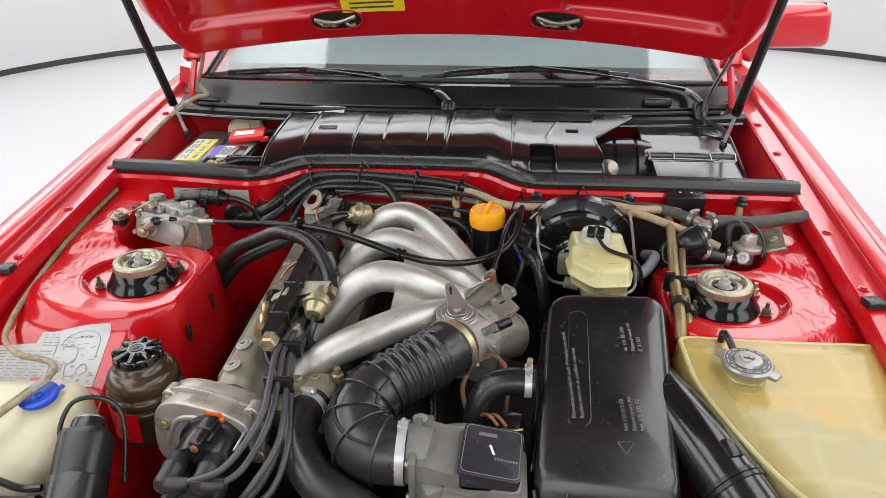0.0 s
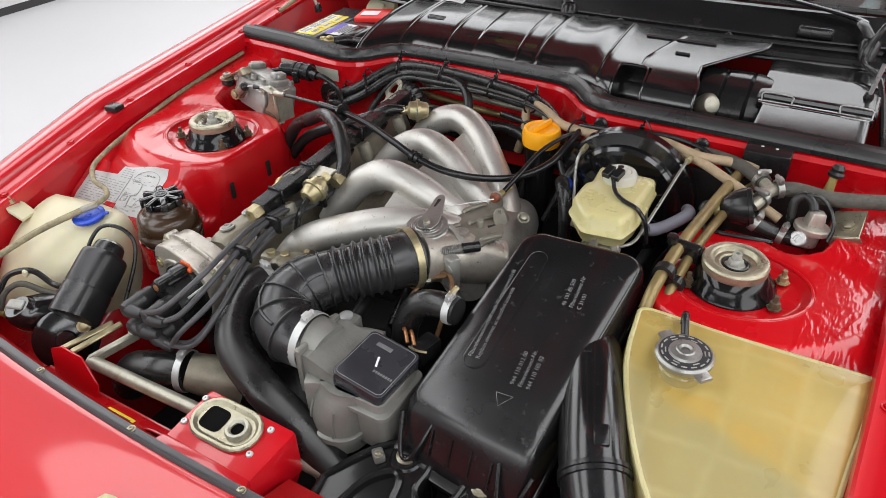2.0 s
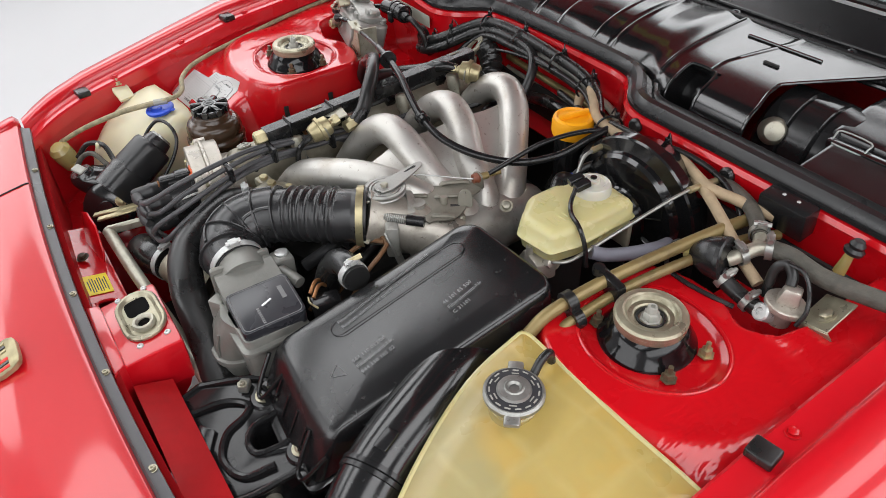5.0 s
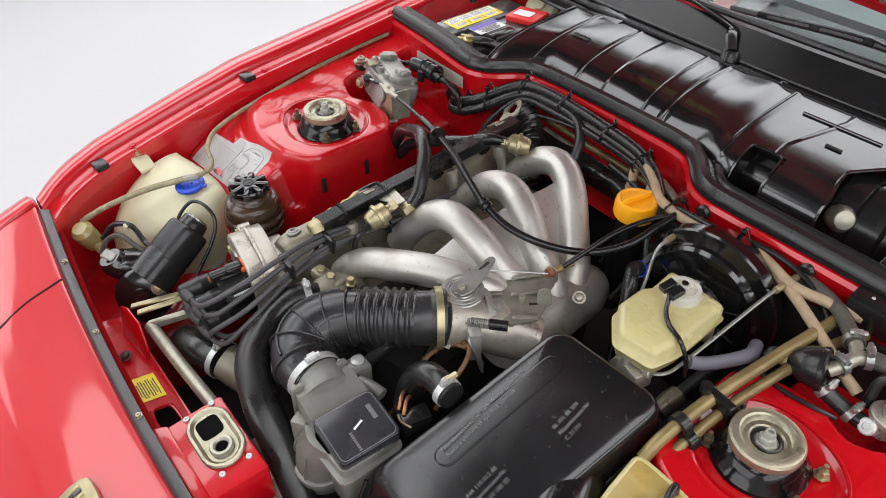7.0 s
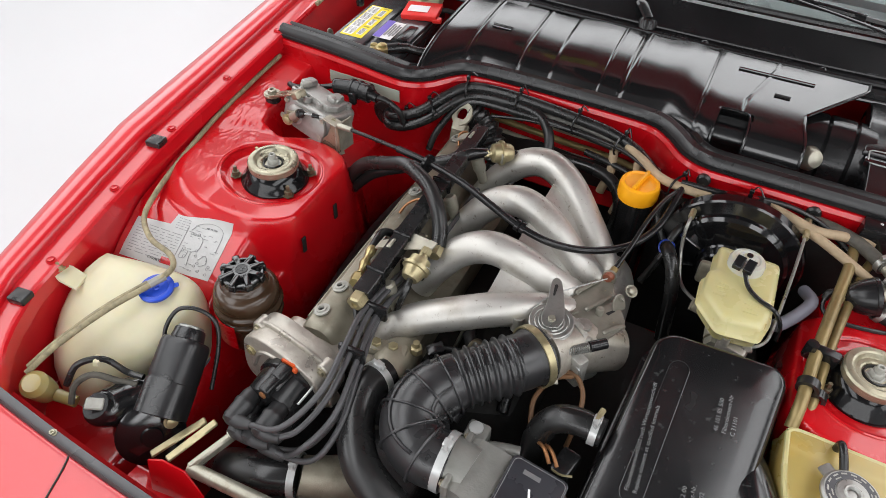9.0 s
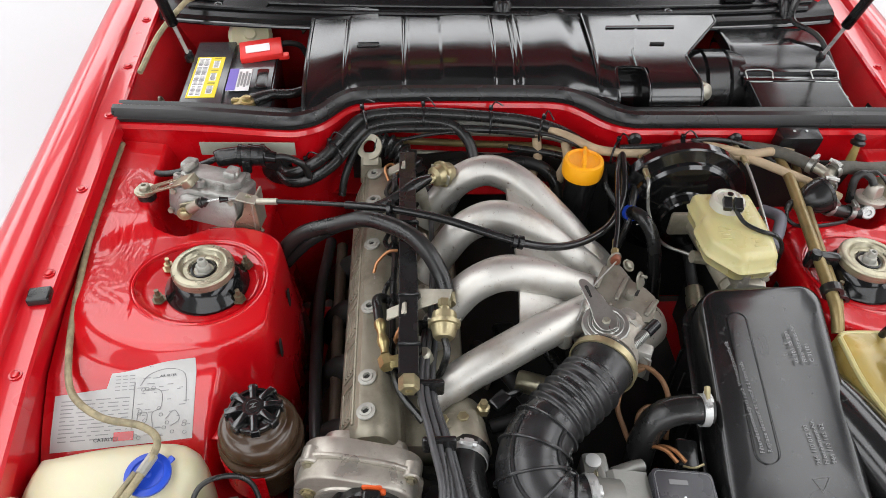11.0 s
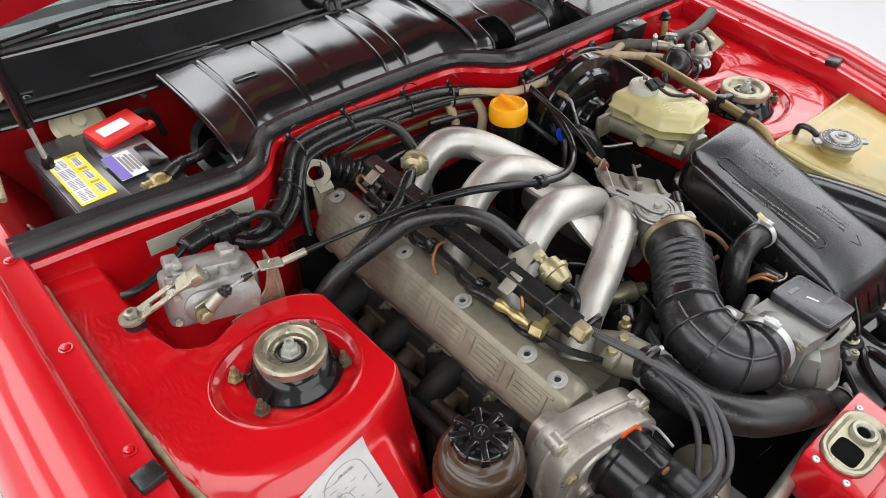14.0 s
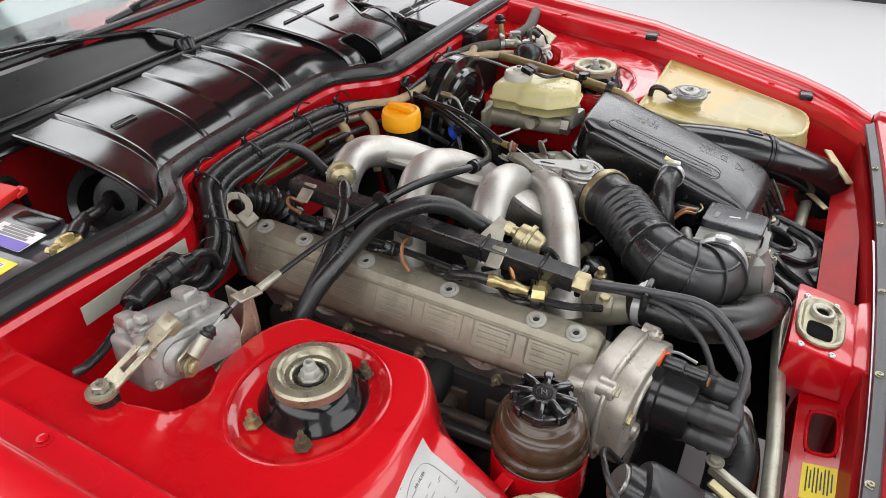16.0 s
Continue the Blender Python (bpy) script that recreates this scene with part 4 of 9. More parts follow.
pocket = part("pocket", grid(pocket_at, (0, 1, 1.5, 2, 3), span(0, POCKET_K + 0.02, 26)), BLACK_GLOSS, cover, "open moulded pocket", angle=30)
part("pocket_rim", tube([right_at(u, k) for u, k in [(0.19, 0.02), (0.19, 0.2), (0.19, 0.37), (0.24, POCKET_K + 0.005), (0.42, POCKET_K + 0.005), (0.49, 0.37), (0.49, 0.2), (0.49, 0.02)]], 0.0028, 8, 3), BLACK_GLOSS, cover)
part("edge_rim", tube([right_at(1, k) for k in span(0, 1, 30)], 0.0032, 8, 2), BLACK_GLOSS, cover)
part("step_rim", tube([right_at(0, k) for k in span(0.25, 0.98, 20)], 0.003, 8, 2), BLACK_GLOSS, cover)
part("long_rib", tube([(x, 0.592 + 0.02 * (x - 0.2), 0.8985) for x in span(0.205, 0.352, 8)], 0.003, 8, 2), BLACK_GLOSS, cover)
part("end_rim", tube([cover_at(-0.412, k) for k in span(0, 1, 26)], 0.0045, 8, 2), BLACK_GLOSS, cover)
part("slot", box(0.040, 0.007, 0.004, pose(-0.293, 0.530, 0.8885, 9, 0, 0), 0.001, 1), DARK, cover)
part("slot_rim", tube([(-0.293 + 0.022 * a, 0.530 + 0.0055 * b, 0.8905 + 0.0008 * b) for a, b in ((-1, -1), (1, -1), (1, 1), (-1, 1), (-1, -1))], 0.0012, 6, 1), BLACK_GLOSS, cover)
part("slot", box(0.030, 0.006, 0.004, pose(0.300, 0.530, 0.8935, 6, 0, 0), 0.001, 1), DARK, cover)
part("tail", grid(lambda x, k: (x, 0.636 + 0.03 * k, 0.887 - 0.014 * k), span(-0.38, 0.44, 30), span(0, 1, 4), 0.003), BLACK_SATIN, cover)
part("side_flap", grid(lambda u, k: (lerp(u, (0, 0.25, 1), (-0.470 + 0.028 * k, -0.425, -0.275)), lerp(u, (0, 0.25, 1), (0.700 - 0.042 * k, 0.690 - 0.052 * k, 0.660 - 0.052 * k)), lerp(u, (0, 0.12, 0.3, 1), (0.896 - 0.050 * k * k, 0.899 - 0.040 * k * k, 0.902 - 0.014 * k, 0.904 - 0.010 * k))), span(0, 1, 20), span(0, 1, 8), 0.003), BLACK_GLOSS, cover, "plain black flap at the cover's end", angle=50)
blower = thing("blower_housing", (0.43, 0.5, 0.8), "black ribbed blower housing behind the cover", "blower")
part("drum", lathe([(0, -0.07), (0.075, -0.07), (0.085, -0.06), (0.085, -0.02), (0.080, -0.016), (0.085, -0.012), (0.085, 0.03), (0.080, 0.034), (0.085, 0.038), (0.08, 0.07), (0, 0.07)], axis((0.415, 0.525, 0.79), (1, 0, 0)), 26), BLACK_SATIN, blower)
part("motor", lathe([(0, 0), (0.022, 0), (0.024, 0.02), (0.016, 0.035), (0.006, 0.038), (0, 0.038)], axis((0.372, 0.46, 0.82), (0.5, -0.6, 0.4)), 18), ZINC, blower)
intake = thing("blower_intake", (-0.40, 0.5, 0.77), "dark round blower intake beside the battery", "intake")
part("ring", lathe([(0.035, -0.05), (0.060, -0.05), (0.066, 0.02), (0.060, 0.028), (0.048, 0.022), (0.044, -0.03), (0.0, -0.035)], axis((-0.355, 0.53, 0.775), (-0.75, -0.45, 0.45)), 28), BLACK_SATIN, intake)
horn = thing("horn", (-0.545, 0.70, 0.83), "round cream plastic horn behind the battery", "horn")
part("disc", lathe([(0, 0), (0.045, 0), (0.048, 0.008), (0.040, 0.016), (0.034, 0.013), (0.014, 0.015), (0.012, 0.022), (0, 0.022)], axis((-0.560, 0.682, 0.828), (0.1, -0.65, 0.75)), 28), CREAM_PALE, horn)

# ---- battery ----
battery = thing("car_battery", (-0.58, 0.52, 0.66), "grey car battery with labels and a red terminal cover", "battery")
BAT = pose(-0.573, 0.517, -0.006, 0, 0, 2)
YELLOW_INK = material("olive_printing_ink", (0.40, 0.33, 0.03), 0.5, vary=0.1)
GREY_BAT = material("dark_grey_battery_case", (0.060, 0.062, 0.066), 0.22, vary=0.1, bump=0.04, spec=0.8)
part("case", box(0.168, 0.262, 0.155, BAT @ pose(0, 0, 0.735), 0.004, 2), GREY_BAT, battery)
part("lid", box(0.174, 0.268, 0.020, BAT @ pose(0, 0, 0.823), 0.004, 2), GREY_BAT, battery)
part("lid_step", box(0.082, 0.165, 0.012, BAT @ pose(0.044, 0.02, 0.836), 0.003, 2), GREY_BAT, battery)
part("vent_bar", box(0.080, 0.262, 0.009, BAT @ pose(-0.046, 0, 0.8365), 0.003, 2), GREY_BAT, battery)
lab = part("caution_label", box(0.056, 0.160, 0.0012, BAT @ pose(-0.048, -0.020, 0.8418), 0.0005, 1), YELLOW, battery, "yellow and white caution label")
part("white_panel", box(0.024, 0.150, 0.0010, BAT @ pose(-0.060, -0.020, 0.8428), 0.0004, 1), WHITE_LABEL, lab)
random.seed(3)
for j in range(30):
    if j % 8 == 7:
        continue
    w = random.uniform(0.006, 0.010)
    for cx in (-0.0655, -0.0545):
        part("printed_line", box(w, 0.0016, 0.0006, BAT @ pose(cx, -0.090 + j * 0.0047, 0.8437), 0, 1), INK_FAINT, lab)
for j in range(3):
    part("white_panel", box(0.013, 0.030, 0.0008, BAT @ pose(-0.034, -0.072 + j * 0.050, 0.8426), 0, 1), WHITE_LABEL, lab)
    for i in range(7):
        part("printed_line", box(random.uniform(0.007, 0.011), 0.0016, 0.0006, BAT @ pose(-0.034, -0.084 + j * 0.050 + i * 0.0042, 0.8434), 0, 1), INK_FAINT, lab)
    part("printed_line", box(0.014, 0.005, 0.0006, BAT @ pose(-0.034, -0.047 + j * 0.050, 0.8428), 0, 1), YELLOW_INK, lab)
lab2 = part("rating_label", box(0.045, 0.085, 0.0012, BAT @ pose(0.020, -0.036, 0.8428), 0.0005, 1), WHITE_LABEL, battery, "white and purple rating label")
part("purple_panel", box(0.018, 0.084, 0.0010, BAT @ pose(0.0065, -0.036, 0.8440), 0, 1), PURPLE, lab2)
for j in range(4):
    part("printed_line", box(0.004, 0.060 - 0.012 * (j % 2), 0.0006, BAT @ pose(0.0205 + j * 0.006, -0.036, 0.8440), 0, 1), INK_FAINT, lab2)
part("hand_grip", box(0.026, 0.075, 0.008, BAT @ pose(0.064, -0.03, 0.8405), 0.006, 2), BLACK_SATIN, battery)
red = part("terminal_cover", box(0.088, 0.066, 0.014, BAT @ pose(0.054, 0.068, 0.852, 4, -4, 8), 0.003, 2), RED_PLASTIC, battery, "red plastic terminal cover")
part("white_sticker", box(0.050, 0.028, 0.001, BAT @ pose(0.048, 0.063, 0.8598, 4, -4, 8), 0, 1), WHITE_LABEL, red)
CL = BAT @ pose(0.044, -0.118, 0.830, 0, 0, 20)
part("negative_clamp", joined(lathe([(0, 0), (0.010, 0), (0.009, 0.022), (0.006, 0.024), (0, 0.024)], CL, 16), lathe([(0.0095, 0.004), (0.017, 0.004), (0.018, 0.008), (0.017, 0.016), (0.0095, 0.017)], CL, 22), box(0.016, 0.010, 0.018, CL @ pose(-0.020, -0.010, 0.010), 0.003), box(0.016, 0.010, 0.018, CL @ pose(-0.020, 0.008, 0.010), 0.003), lathe([(0, -0.020), (0.0045, -0.020), (0.0045, 0.018), (0, 0.018)], CL @ pose(-0.021, 0, 0.011, 90, 0, 0), 6), lathe([(0, 0), (0.008, 0), (0.008, 0.006), (0, 0.006)], CL @ pose(-0.021, -0.016, 0.011, 90, 0, 0), 6)), YELLOW_METAL, battery, "tarnished brass clamp")
part("clamp_boot", tube([CL @ Vector((0.012, 0, 0.010)), CL @ Vector((0.035, 0.004, 0.012)), CL @ Vector((0.060, 0.008, 0.012))], [0.013, 0.013, 0.010], 12), RUBBER, battery)
part("negative_cable", tube([CL @ Vector((0.055, 0.007, 0.012)), BAT @ Vector((0.13, -0.088, 0.840)), BAT @ Vector((0.165, -0.065, 0.835)), BAT @ Vector((0.20, -0.03, 0.79))], 0.0095, 12), RUBBER, battery)
part("positive_cable", tube([BAT @ Vector((0.088, 0.095, 0.850)), BAT @ Vector((0.110, 0.102, 0.850)), BAT @ Vector((0.135, 0.11, 0.835)), BAT @ Vector((0.15, 0.12, 0.78))], 0.006, 10), DARK, battery)
part("cover_tab", box(0.022, 0.016, 0.010, BAT @ pose(0.102, 0.049, 0.848, 4, -4, 8), 0.002, 1), RED_PLASTIC, battery)

# ---- control box in the cowl ----
ecu = thing("control_box", (0.57, 0.5, 0.7), "black lidded control box with wire clips in the cowl", "box")
EB = pose(0.572, 0.495, 0, 2.5, 0, 0)
part("body", box(0.185, 0.265, 0.15, EB @ pose(0, 0, 0.755), 0.006, 2), BLACK_SATIN, ecu)
LID = smooth_through([(0.350, 0.815), (0.351, 0.832), (0.355, 0.838), (0.364, 0.8400), (0.41, 0.8460), (0.452, 0.8515)], 6)
LID2 = smooth_through([(0.470, 0.850), (0.472, 0.859), (0.479, 0.8620), (0.52, 0.8685), (0.556, 0.8745), (0.566, 0.8755), (0.60, 0.8755), (0.636, 0.875), (0.642, 0.870), (0.643, 0.84)], 6)


def lid_sheet(table, x0, x1):
    def f(u, k):
        e = abs(u)
        fall = 0.0 if e < 0.955 else 0.006 * ((e - 0.955) / 0.045) ** 2 + (0.016 if e > 0.9999 else 0)
        return ((x0 + x1) / 2 + (x1 - x0) / 2 * min(e, 1.0) * (1 if u > 0 else -1), lerp(k, table[0], table[1]), lerp(k, table[0], table[2]) - fall)
    return grid(f, [-1.0001] + [-1, -0.99, -0.975, -0.955] + span(-0.9, 0.9, 9) + [0.955, 0.975, 0.99, 1, 1.0001], span(0, 1, 40), 0.002)


LID_GLOSS = material("mirror_gloss_black_lid", (0.008, 0.008, 0.0085), 0.13, vary=0.2, scale=14, bump=0.02, spec=0.6, rough_vary=0.4)
part("front_lid", lid_sheet(LID, 0.478, 0.668), LID_GLOSS, ecu, "flat gloss black front lid")
part("rear_lid", lid_sheet(LID2, 0.464, 0.676), LID_GLOSS, ecu, "stepped gloss black rear lid")
part("lid_joint", box(0.200, 0.022, 0.014, pose(0.570, 0.461, 0.8475, 3, 0, 0), 0.003, 2), BLACK_GLOSS, ecu)
for cx in (0.503, 0.640):
    part("wire_clip", tube([(cx - 0.026, 0.452, 0.851), (cx - 0.027, 0.462, 0.8575), (cx - 0.024, 0.474, 0.8635), (cx + 0.024, 0.474, 0.8635), (cx + 0.027, 0.462, 0.8575), (cx + 0.026, 0.452, 0.851), (cx + 0.015, 0.449, 0.8515), (cx - 0.015, 0.449, 0.8515), (cx - 0.026, 0.452, 0.851)], 0.0014, 6, 3), STEEL, ecu)
plate = thing("data_plate", (0.745, 0.42, 0.8), "small black data plate on the tray side", "plate")
part("plate", box(0.003, 0.05, 0.035, pose(0.728, 0.40, 0.80, 0, 8, 0), 0.001, 1), BLACK_SATIN, plate)
for j in range(4):
    part("printed_line", box(0.001, 0.036, 0.003, pose(0.7262, 0.40, 0.789 + j * 0.007, 0, 8, 0), 0, 1), WHITE_LABEL, plate)

# ---- strut top mounts ----
def strut_mount(s):
    st = thing("strut_top_mount", (s * 0.54, 0, 0.742), "round steel strut top mount on a black rubber dome", "strut mount", "strut top mounts")
    m = pose(s * 0.54, 0.0, 0.0)
    part("rubber_dome", lathe([(0.0, 0.742), (0.0655, 0.742), (0.066, 0.745), (0.064, 0.7485), (0.060, 0.7535), (0.0555, 0.7615), (0.0515, 0.7685), (0.047, 0.773), (0, 0.773)], m, 44), MOUNT_BLACK, st)
    plate_ = part("bearing_plate", lathe([(0.0, 0.770), (0.0445, 0.770), (0.047, 0.772), (0.048, 0.776), (0.0475, 0.780), (0.0485, 0.7815), (0.0485, 0.786), (0.046, 0.7893), (0.0425, 0.7905), (0.0375, 0.7905), (0.0345, 0.789), (0.0320, 0.7845), (0.0300, 0.7825), (0.0240, 0.7825), (0.0215, 0.7810), (0.0200, 0.7785), (0, 0.778)], m, 48), OLIVE, st, "olive-grey bearing plate", angle=25)
    part("inner_ring", lathe([(0.0195, 0.777), (0.0195, 0.7812), (0.0175, 0.782), (0.0160, 0.780), (0.0150, 0.777)], m, 30), RUBBER, plate_)
    nutm = part("centre_nut", joined(lathe([(0, 0.777), (0.0148, 0.777), (0.0148, 0.7795), (0.0115, 0.780), (0.0110, 0.7885), (0.0095, 0.790), (0.0065, 0.7905)], m, 6), lathe([(0.0068, 0.786), (0.0068, 0.7985), (0.0058, 0.800), (0.0036, 0.800), (0.0030, 0.796), (0, 0.796)], m, 18)), PALE_BOLT, st, "bright nut and stud")
    for dx, dy in ((-0.068, 0.036), (-0.068, -0.034), (0.056, -0.036), (0.056, 0.040)):
        part("stud", nut_stud(0.0075, 0.022, pose(s * (0.54 - dx * 1.0), dy, 0.746)), BRASS if (dx < 0 and dy > 0) else STUD_BROWN, st)


for s in (-1, 1):
    strut_mount(s)

# ---- engine block, head, valve cover ----
engine = thing("engine", (-0.15, 0, 0.35), "slanted four-cylinder engine with an oxidised alloy valve cover", "engine")
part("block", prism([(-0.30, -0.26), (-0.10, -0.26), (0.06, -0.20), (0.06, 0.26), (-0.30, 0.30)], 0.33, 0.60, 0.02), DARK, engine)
part("cylinder_head", prism([(-0.285, -0.25), (-0.13, -0.25), (-0.13, 0.29), (-0.285, 0.29)], 0.56, 0.655, 0.012), ALU_OLD, engine)
VC = [(-0.312, 0.655), (-0.319, 0.662), (-0.3215, 0.671), (-0.3175, 0.680), (-0.2965, 0.718), (-0.290, 0.726), (-0.262, 0.730), (-0.250, 0.724), (-0.235, 0.700), (-0.225, 0.66), (-0.225, 0.64), (-0.300, 0.645)]
vc_rise = lambda y, z: 0.021 * (y + 0.24) / 0.52 * min(max((z - 0.655) / 0.07, 0), 1)


def vc_ring(y, k=1.0):
    return [(-0.28 + (x + 0.28) * k, y, 0.66 + (z - 0.66) * k + vc_rise(y, z)) for x, z in VC]


vcover = part("valve_cover", loft([vc_ring(-0.272, 0.9), vc_ring(-0.265, 0.98), vc_ring(-0.255)] + [vc_ring(y) for y in span(-0.23, 0.27, 12)] + [vc_ring(0.293), vc_ring(0.303, 0.97), vc_ring(0.310, 0.88)]), ALU_OLD, engine, "oxidised cast alloy valve cover")
for y in (-0.238, -0.181, -0.048, 0.092, 0.205, 0.280):
    rise = 0.021 * (y + 0.24) / 0.52
    bm_ = axis((-0.279, y, 0.729 + rise), (-0.25, 0, 1))
    cb = part("cover_bolt", lathe([(0, 0), (0.0135, 0), (0.0140, 0.003), (0.0095, 0.0035), (0.009, 0.0055), (0.0055, 0.006), (0.005, 0.0015), (0, 0.0015)], bm_, 24), PALE_BOLT, vcover)
    part("socket", lathe([(0, 0.0016), (0.0048, 0.0016), (0.0048, 0.0022), (0, 0.0022)], bm_, 6), DARK, cb)
# raised ribs and panels cast into the sloping face
face_n = Vector((-0.038, 0, 0.021)).normalized()


def face_at(y, k):
    """A place on the sloping face: k from the lower to the upper edge."""
    z = 0.680 + 0.038 * k
    return Vector((-0.3175 + 0.021 * k, y, z + vc_rise(y, z)))


def face_loop(y0, y1, k0, k1, name, r=0.0016):
    c = 0.004
    kk = 0.06
    pts = [face_at(y0 + c, k0), face_at(y1 - c, k0), face_at(y1, k0 + kk), face_at(y1, k1 - kk), face_at(y1 - c, k1), face_at(y0 + c, k1), face_at(y0, k1 - kk), face_at(y0, k0 + kk), face_at(y0 + c, k0)]
    part(name, tube([p + face_n * 0.0008 for p in pts], r, 6, 1), ALU_OLD, vcover)


for y0, y1 in ((-0.240, -0.178), (-0.160, -0.098), (-0.080, -0.018), (0.000, 0.062), (0.080, 0.142), (0.160, 0.222), (0.236, 0.284)):
    face_loop(y0, y1, 0.05, 0.90, "cast_panel", 0.0015)
    for k in (0.20, 0.38, 0.56, 0.74):
        part("cast_bar", tube([face_at(y, k) + face_n * 0.0004 for y in span(y0 + 0.008, y1 - 0.008, 4)], 0.0024, 6, 1, 0.8), ALU_OLD, vcover)
part("ridge", tube([face_at(y, 0.93) + face_n * 0.001 for y in span(-0.25, 0.29, 12)], 0.0026, 8, 1), ALU_OLD, vcover)
for i, y in enumerate(span(-0.235, 0.275, 9)):
    part("flange_lump", box(0.026, 0.040 if i % 2 else 0.024, 0.022, pose(-0.302, y, 0.656, 0, 30, 0), 0.006, 2), ALU_OLD, vcover)
part("head_side", loft([[(-0.296, y, 0.657), (-0.300 - 0.008 * math.sin(45 * y), y, 0.640 + 0.006 * math.sin(70 * y)), (-0.290, y, 0.61), (-0.27, y, 0.56), (-0.26, y, 0.65)] for y in span(-0.25, 0.29, 60)]), ALU, engine, "dirty alloy cylinder head side")


def writing(text, size, m, mat, parent, name, depth=0.0006, align="LEFT", space=1.0):
    """Raised lettering as its own mesh."""
    cu = bpy.data.curves.new(name, "FONT")
    cu.body, cu.size, cu.extrude, cu.align_x, cu.space_line, cu.resolution_u = text, size, depth, align, space, 2
    tmp = bpy.data.objects.new(name, cu)
    scene.collection.objects.link(tmp)
    me = bpy.data.meshes.new_from_object(tmp.evaluated_get(bpy.context.evaluated_depsgraph_get()))
    bpy.data.objects.remove(tmp)
    me.name = name
    me.transform(m)
    me.materials.clear()
    me.materials.append(mat)
    ob = new(name, me)
    ob.parent = parent
    return ob


def on_plane(p, right, up):
    r, u = Vector(right).normalized(), Vector(up).normalized()
    n = r.cross(u).normalized()
    u = n.cross(r)
    return Matrix.Translation(p) @ Matrix((r, u, n)).transposed().to_4x4()


writing("Zündfolge\n  1-3-4-2", 0.0150, on_plane(Vector((-0.2815, 0.050, 0.7245 + vc_rise(0.02, 0.73))) + Vector((-0.25, 0, 0.97)) * 0.0012, (0, -1, -0.04), Vector((0.0345, 0, 0.012))), ALU, vcover, "firing_order_lettering", 0.0012, space=0.8)
EYE = axis((-0.289, 0.326, 0.781), (-0.30, -0.62, 0.72))
part("lifting_eye", joined(lathe([(0.0135, -0.003), (0.025, -0.003), (0.026, 0.0), (0.025, 0.003), (0.0135, 0.003), (0.0135, -0.003)], EYE, 30), box(0.044, 0.010, 0.055, pose(-0.287, 0.310, 0.738, -12, 0, 0), 0.004, 2, (0.9, 0.7)), box(0.030, 0.026, 0.007, pose(-0.287, 0.309, 0.765, 40, 0, 0), 0.002, 2)), ALU_OLD, engine, "cast lifting eye")
for y in (-0.155, -0.055, 0.055, 0.165):
    part("exhaust_branch", tube([(-0.295, y, 0.545), (-0.325, y - 0.004, 0.548), (-0.350, y - 0.014, 0.525), (-0.362, y - 0.03, 0.47), (-0.362, y - 0.045, 0.40)], 0.019, 14, 4), RUST_DARK, engine, "grimy brown exhaust branch")
    part("exhaust_flange", box(0.010, 0.070, 0.050, pose(-0.302, y, 0.548), 0.004, 2), RUST_DARK, engine)
part("exhaust_rail", tube([(-0.352, 0.27, 0.575), (-0.350, 0.12, 0.568), (-0.345, -0.05, 0.562), (-0.340, -0.20, 0.552)], 0.011, 12), RUST_DARK, engine, "brown pipe along the exhaust side")
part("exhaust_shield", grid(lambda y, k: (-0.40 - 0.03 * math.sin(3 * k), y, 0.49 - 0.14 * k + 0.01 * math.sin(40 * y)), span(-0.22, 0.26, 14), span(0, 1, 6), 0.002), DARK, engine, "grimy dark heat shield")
part("exhaust_tube", tube([(-0.375, 0.28, 0.58), (-0.385, 0.10, 0.585), (-0.375, -0.12, 0.57), (-0.36, -0.24, 0.55)], 0.011, 10), RUBBER_GREY, engine)
for y in (-0.17, -0.04, 0.09, 0.21):
    part("exhaust_port", tube([(-0.28, y, 0.585), (-0.325, y, 0.575), (-0.355, y + 0.01, 0.54), (-0.365, y + 0.02, 0.48)], 0.024, 14), DARK, engine, "rusty dark exhaust branch")
    part("port_nut", nut_stud(0.007, 0.018, axis((-0.296, y + 0.035, 0.615), (-1, 0, 0.2))), OLIVE, engine)

# ---- cam drive housing and distributor at the front of the engine ----
housing = thing("cam_drive_housing", (-0.28, -0.31, 0.6), "cast alloy cam drive housing at the front of the engine", "engine housing")
sup = lambda c, e: math.copysign(abs(c) ** e, c)
OVAL = [(0.085 * sup(math.cos(a), 0.62), 0.065 * sup(math.sin(a), 0.62) * (1 - 0.12 * math.cos(a)) + 0.010 * math.cos(a)) for a in span(0, 2 * math.pi * 39 / 40, 40)]
HM = Matrix.Translation((-0.286, -0.284, 0.670)) @ pose(0, 0, 0, 0, 0, -9) @ pose(0, 0, 0, 90, 0, 0) @ pose(0, 0, 0, 0, 0, -6)
part("rear_half", prism(OVAL, 0.0, 0.028, 0.005, 2, HM), CAST_WORN, housing)
part("joint_rib", prism([(x * 1.05, y * 1.06) for x, y in OVAL], 0.027, 0.033, 0.002, 2, HM), CAST_WORN, housing)
part("front_half", prism([(x * 0.97, y * 0.97) for x, y in OVAL], 0.032, 0.062, 0.010, 3, HM), CAST_WORN, housing)
part("neck", prism([(x * 0.72, y * 0.62 - 0.006) for x, y in OVAL], -0.03, 0.004, 0.004, 2, HM), CAST_WORN, housing)
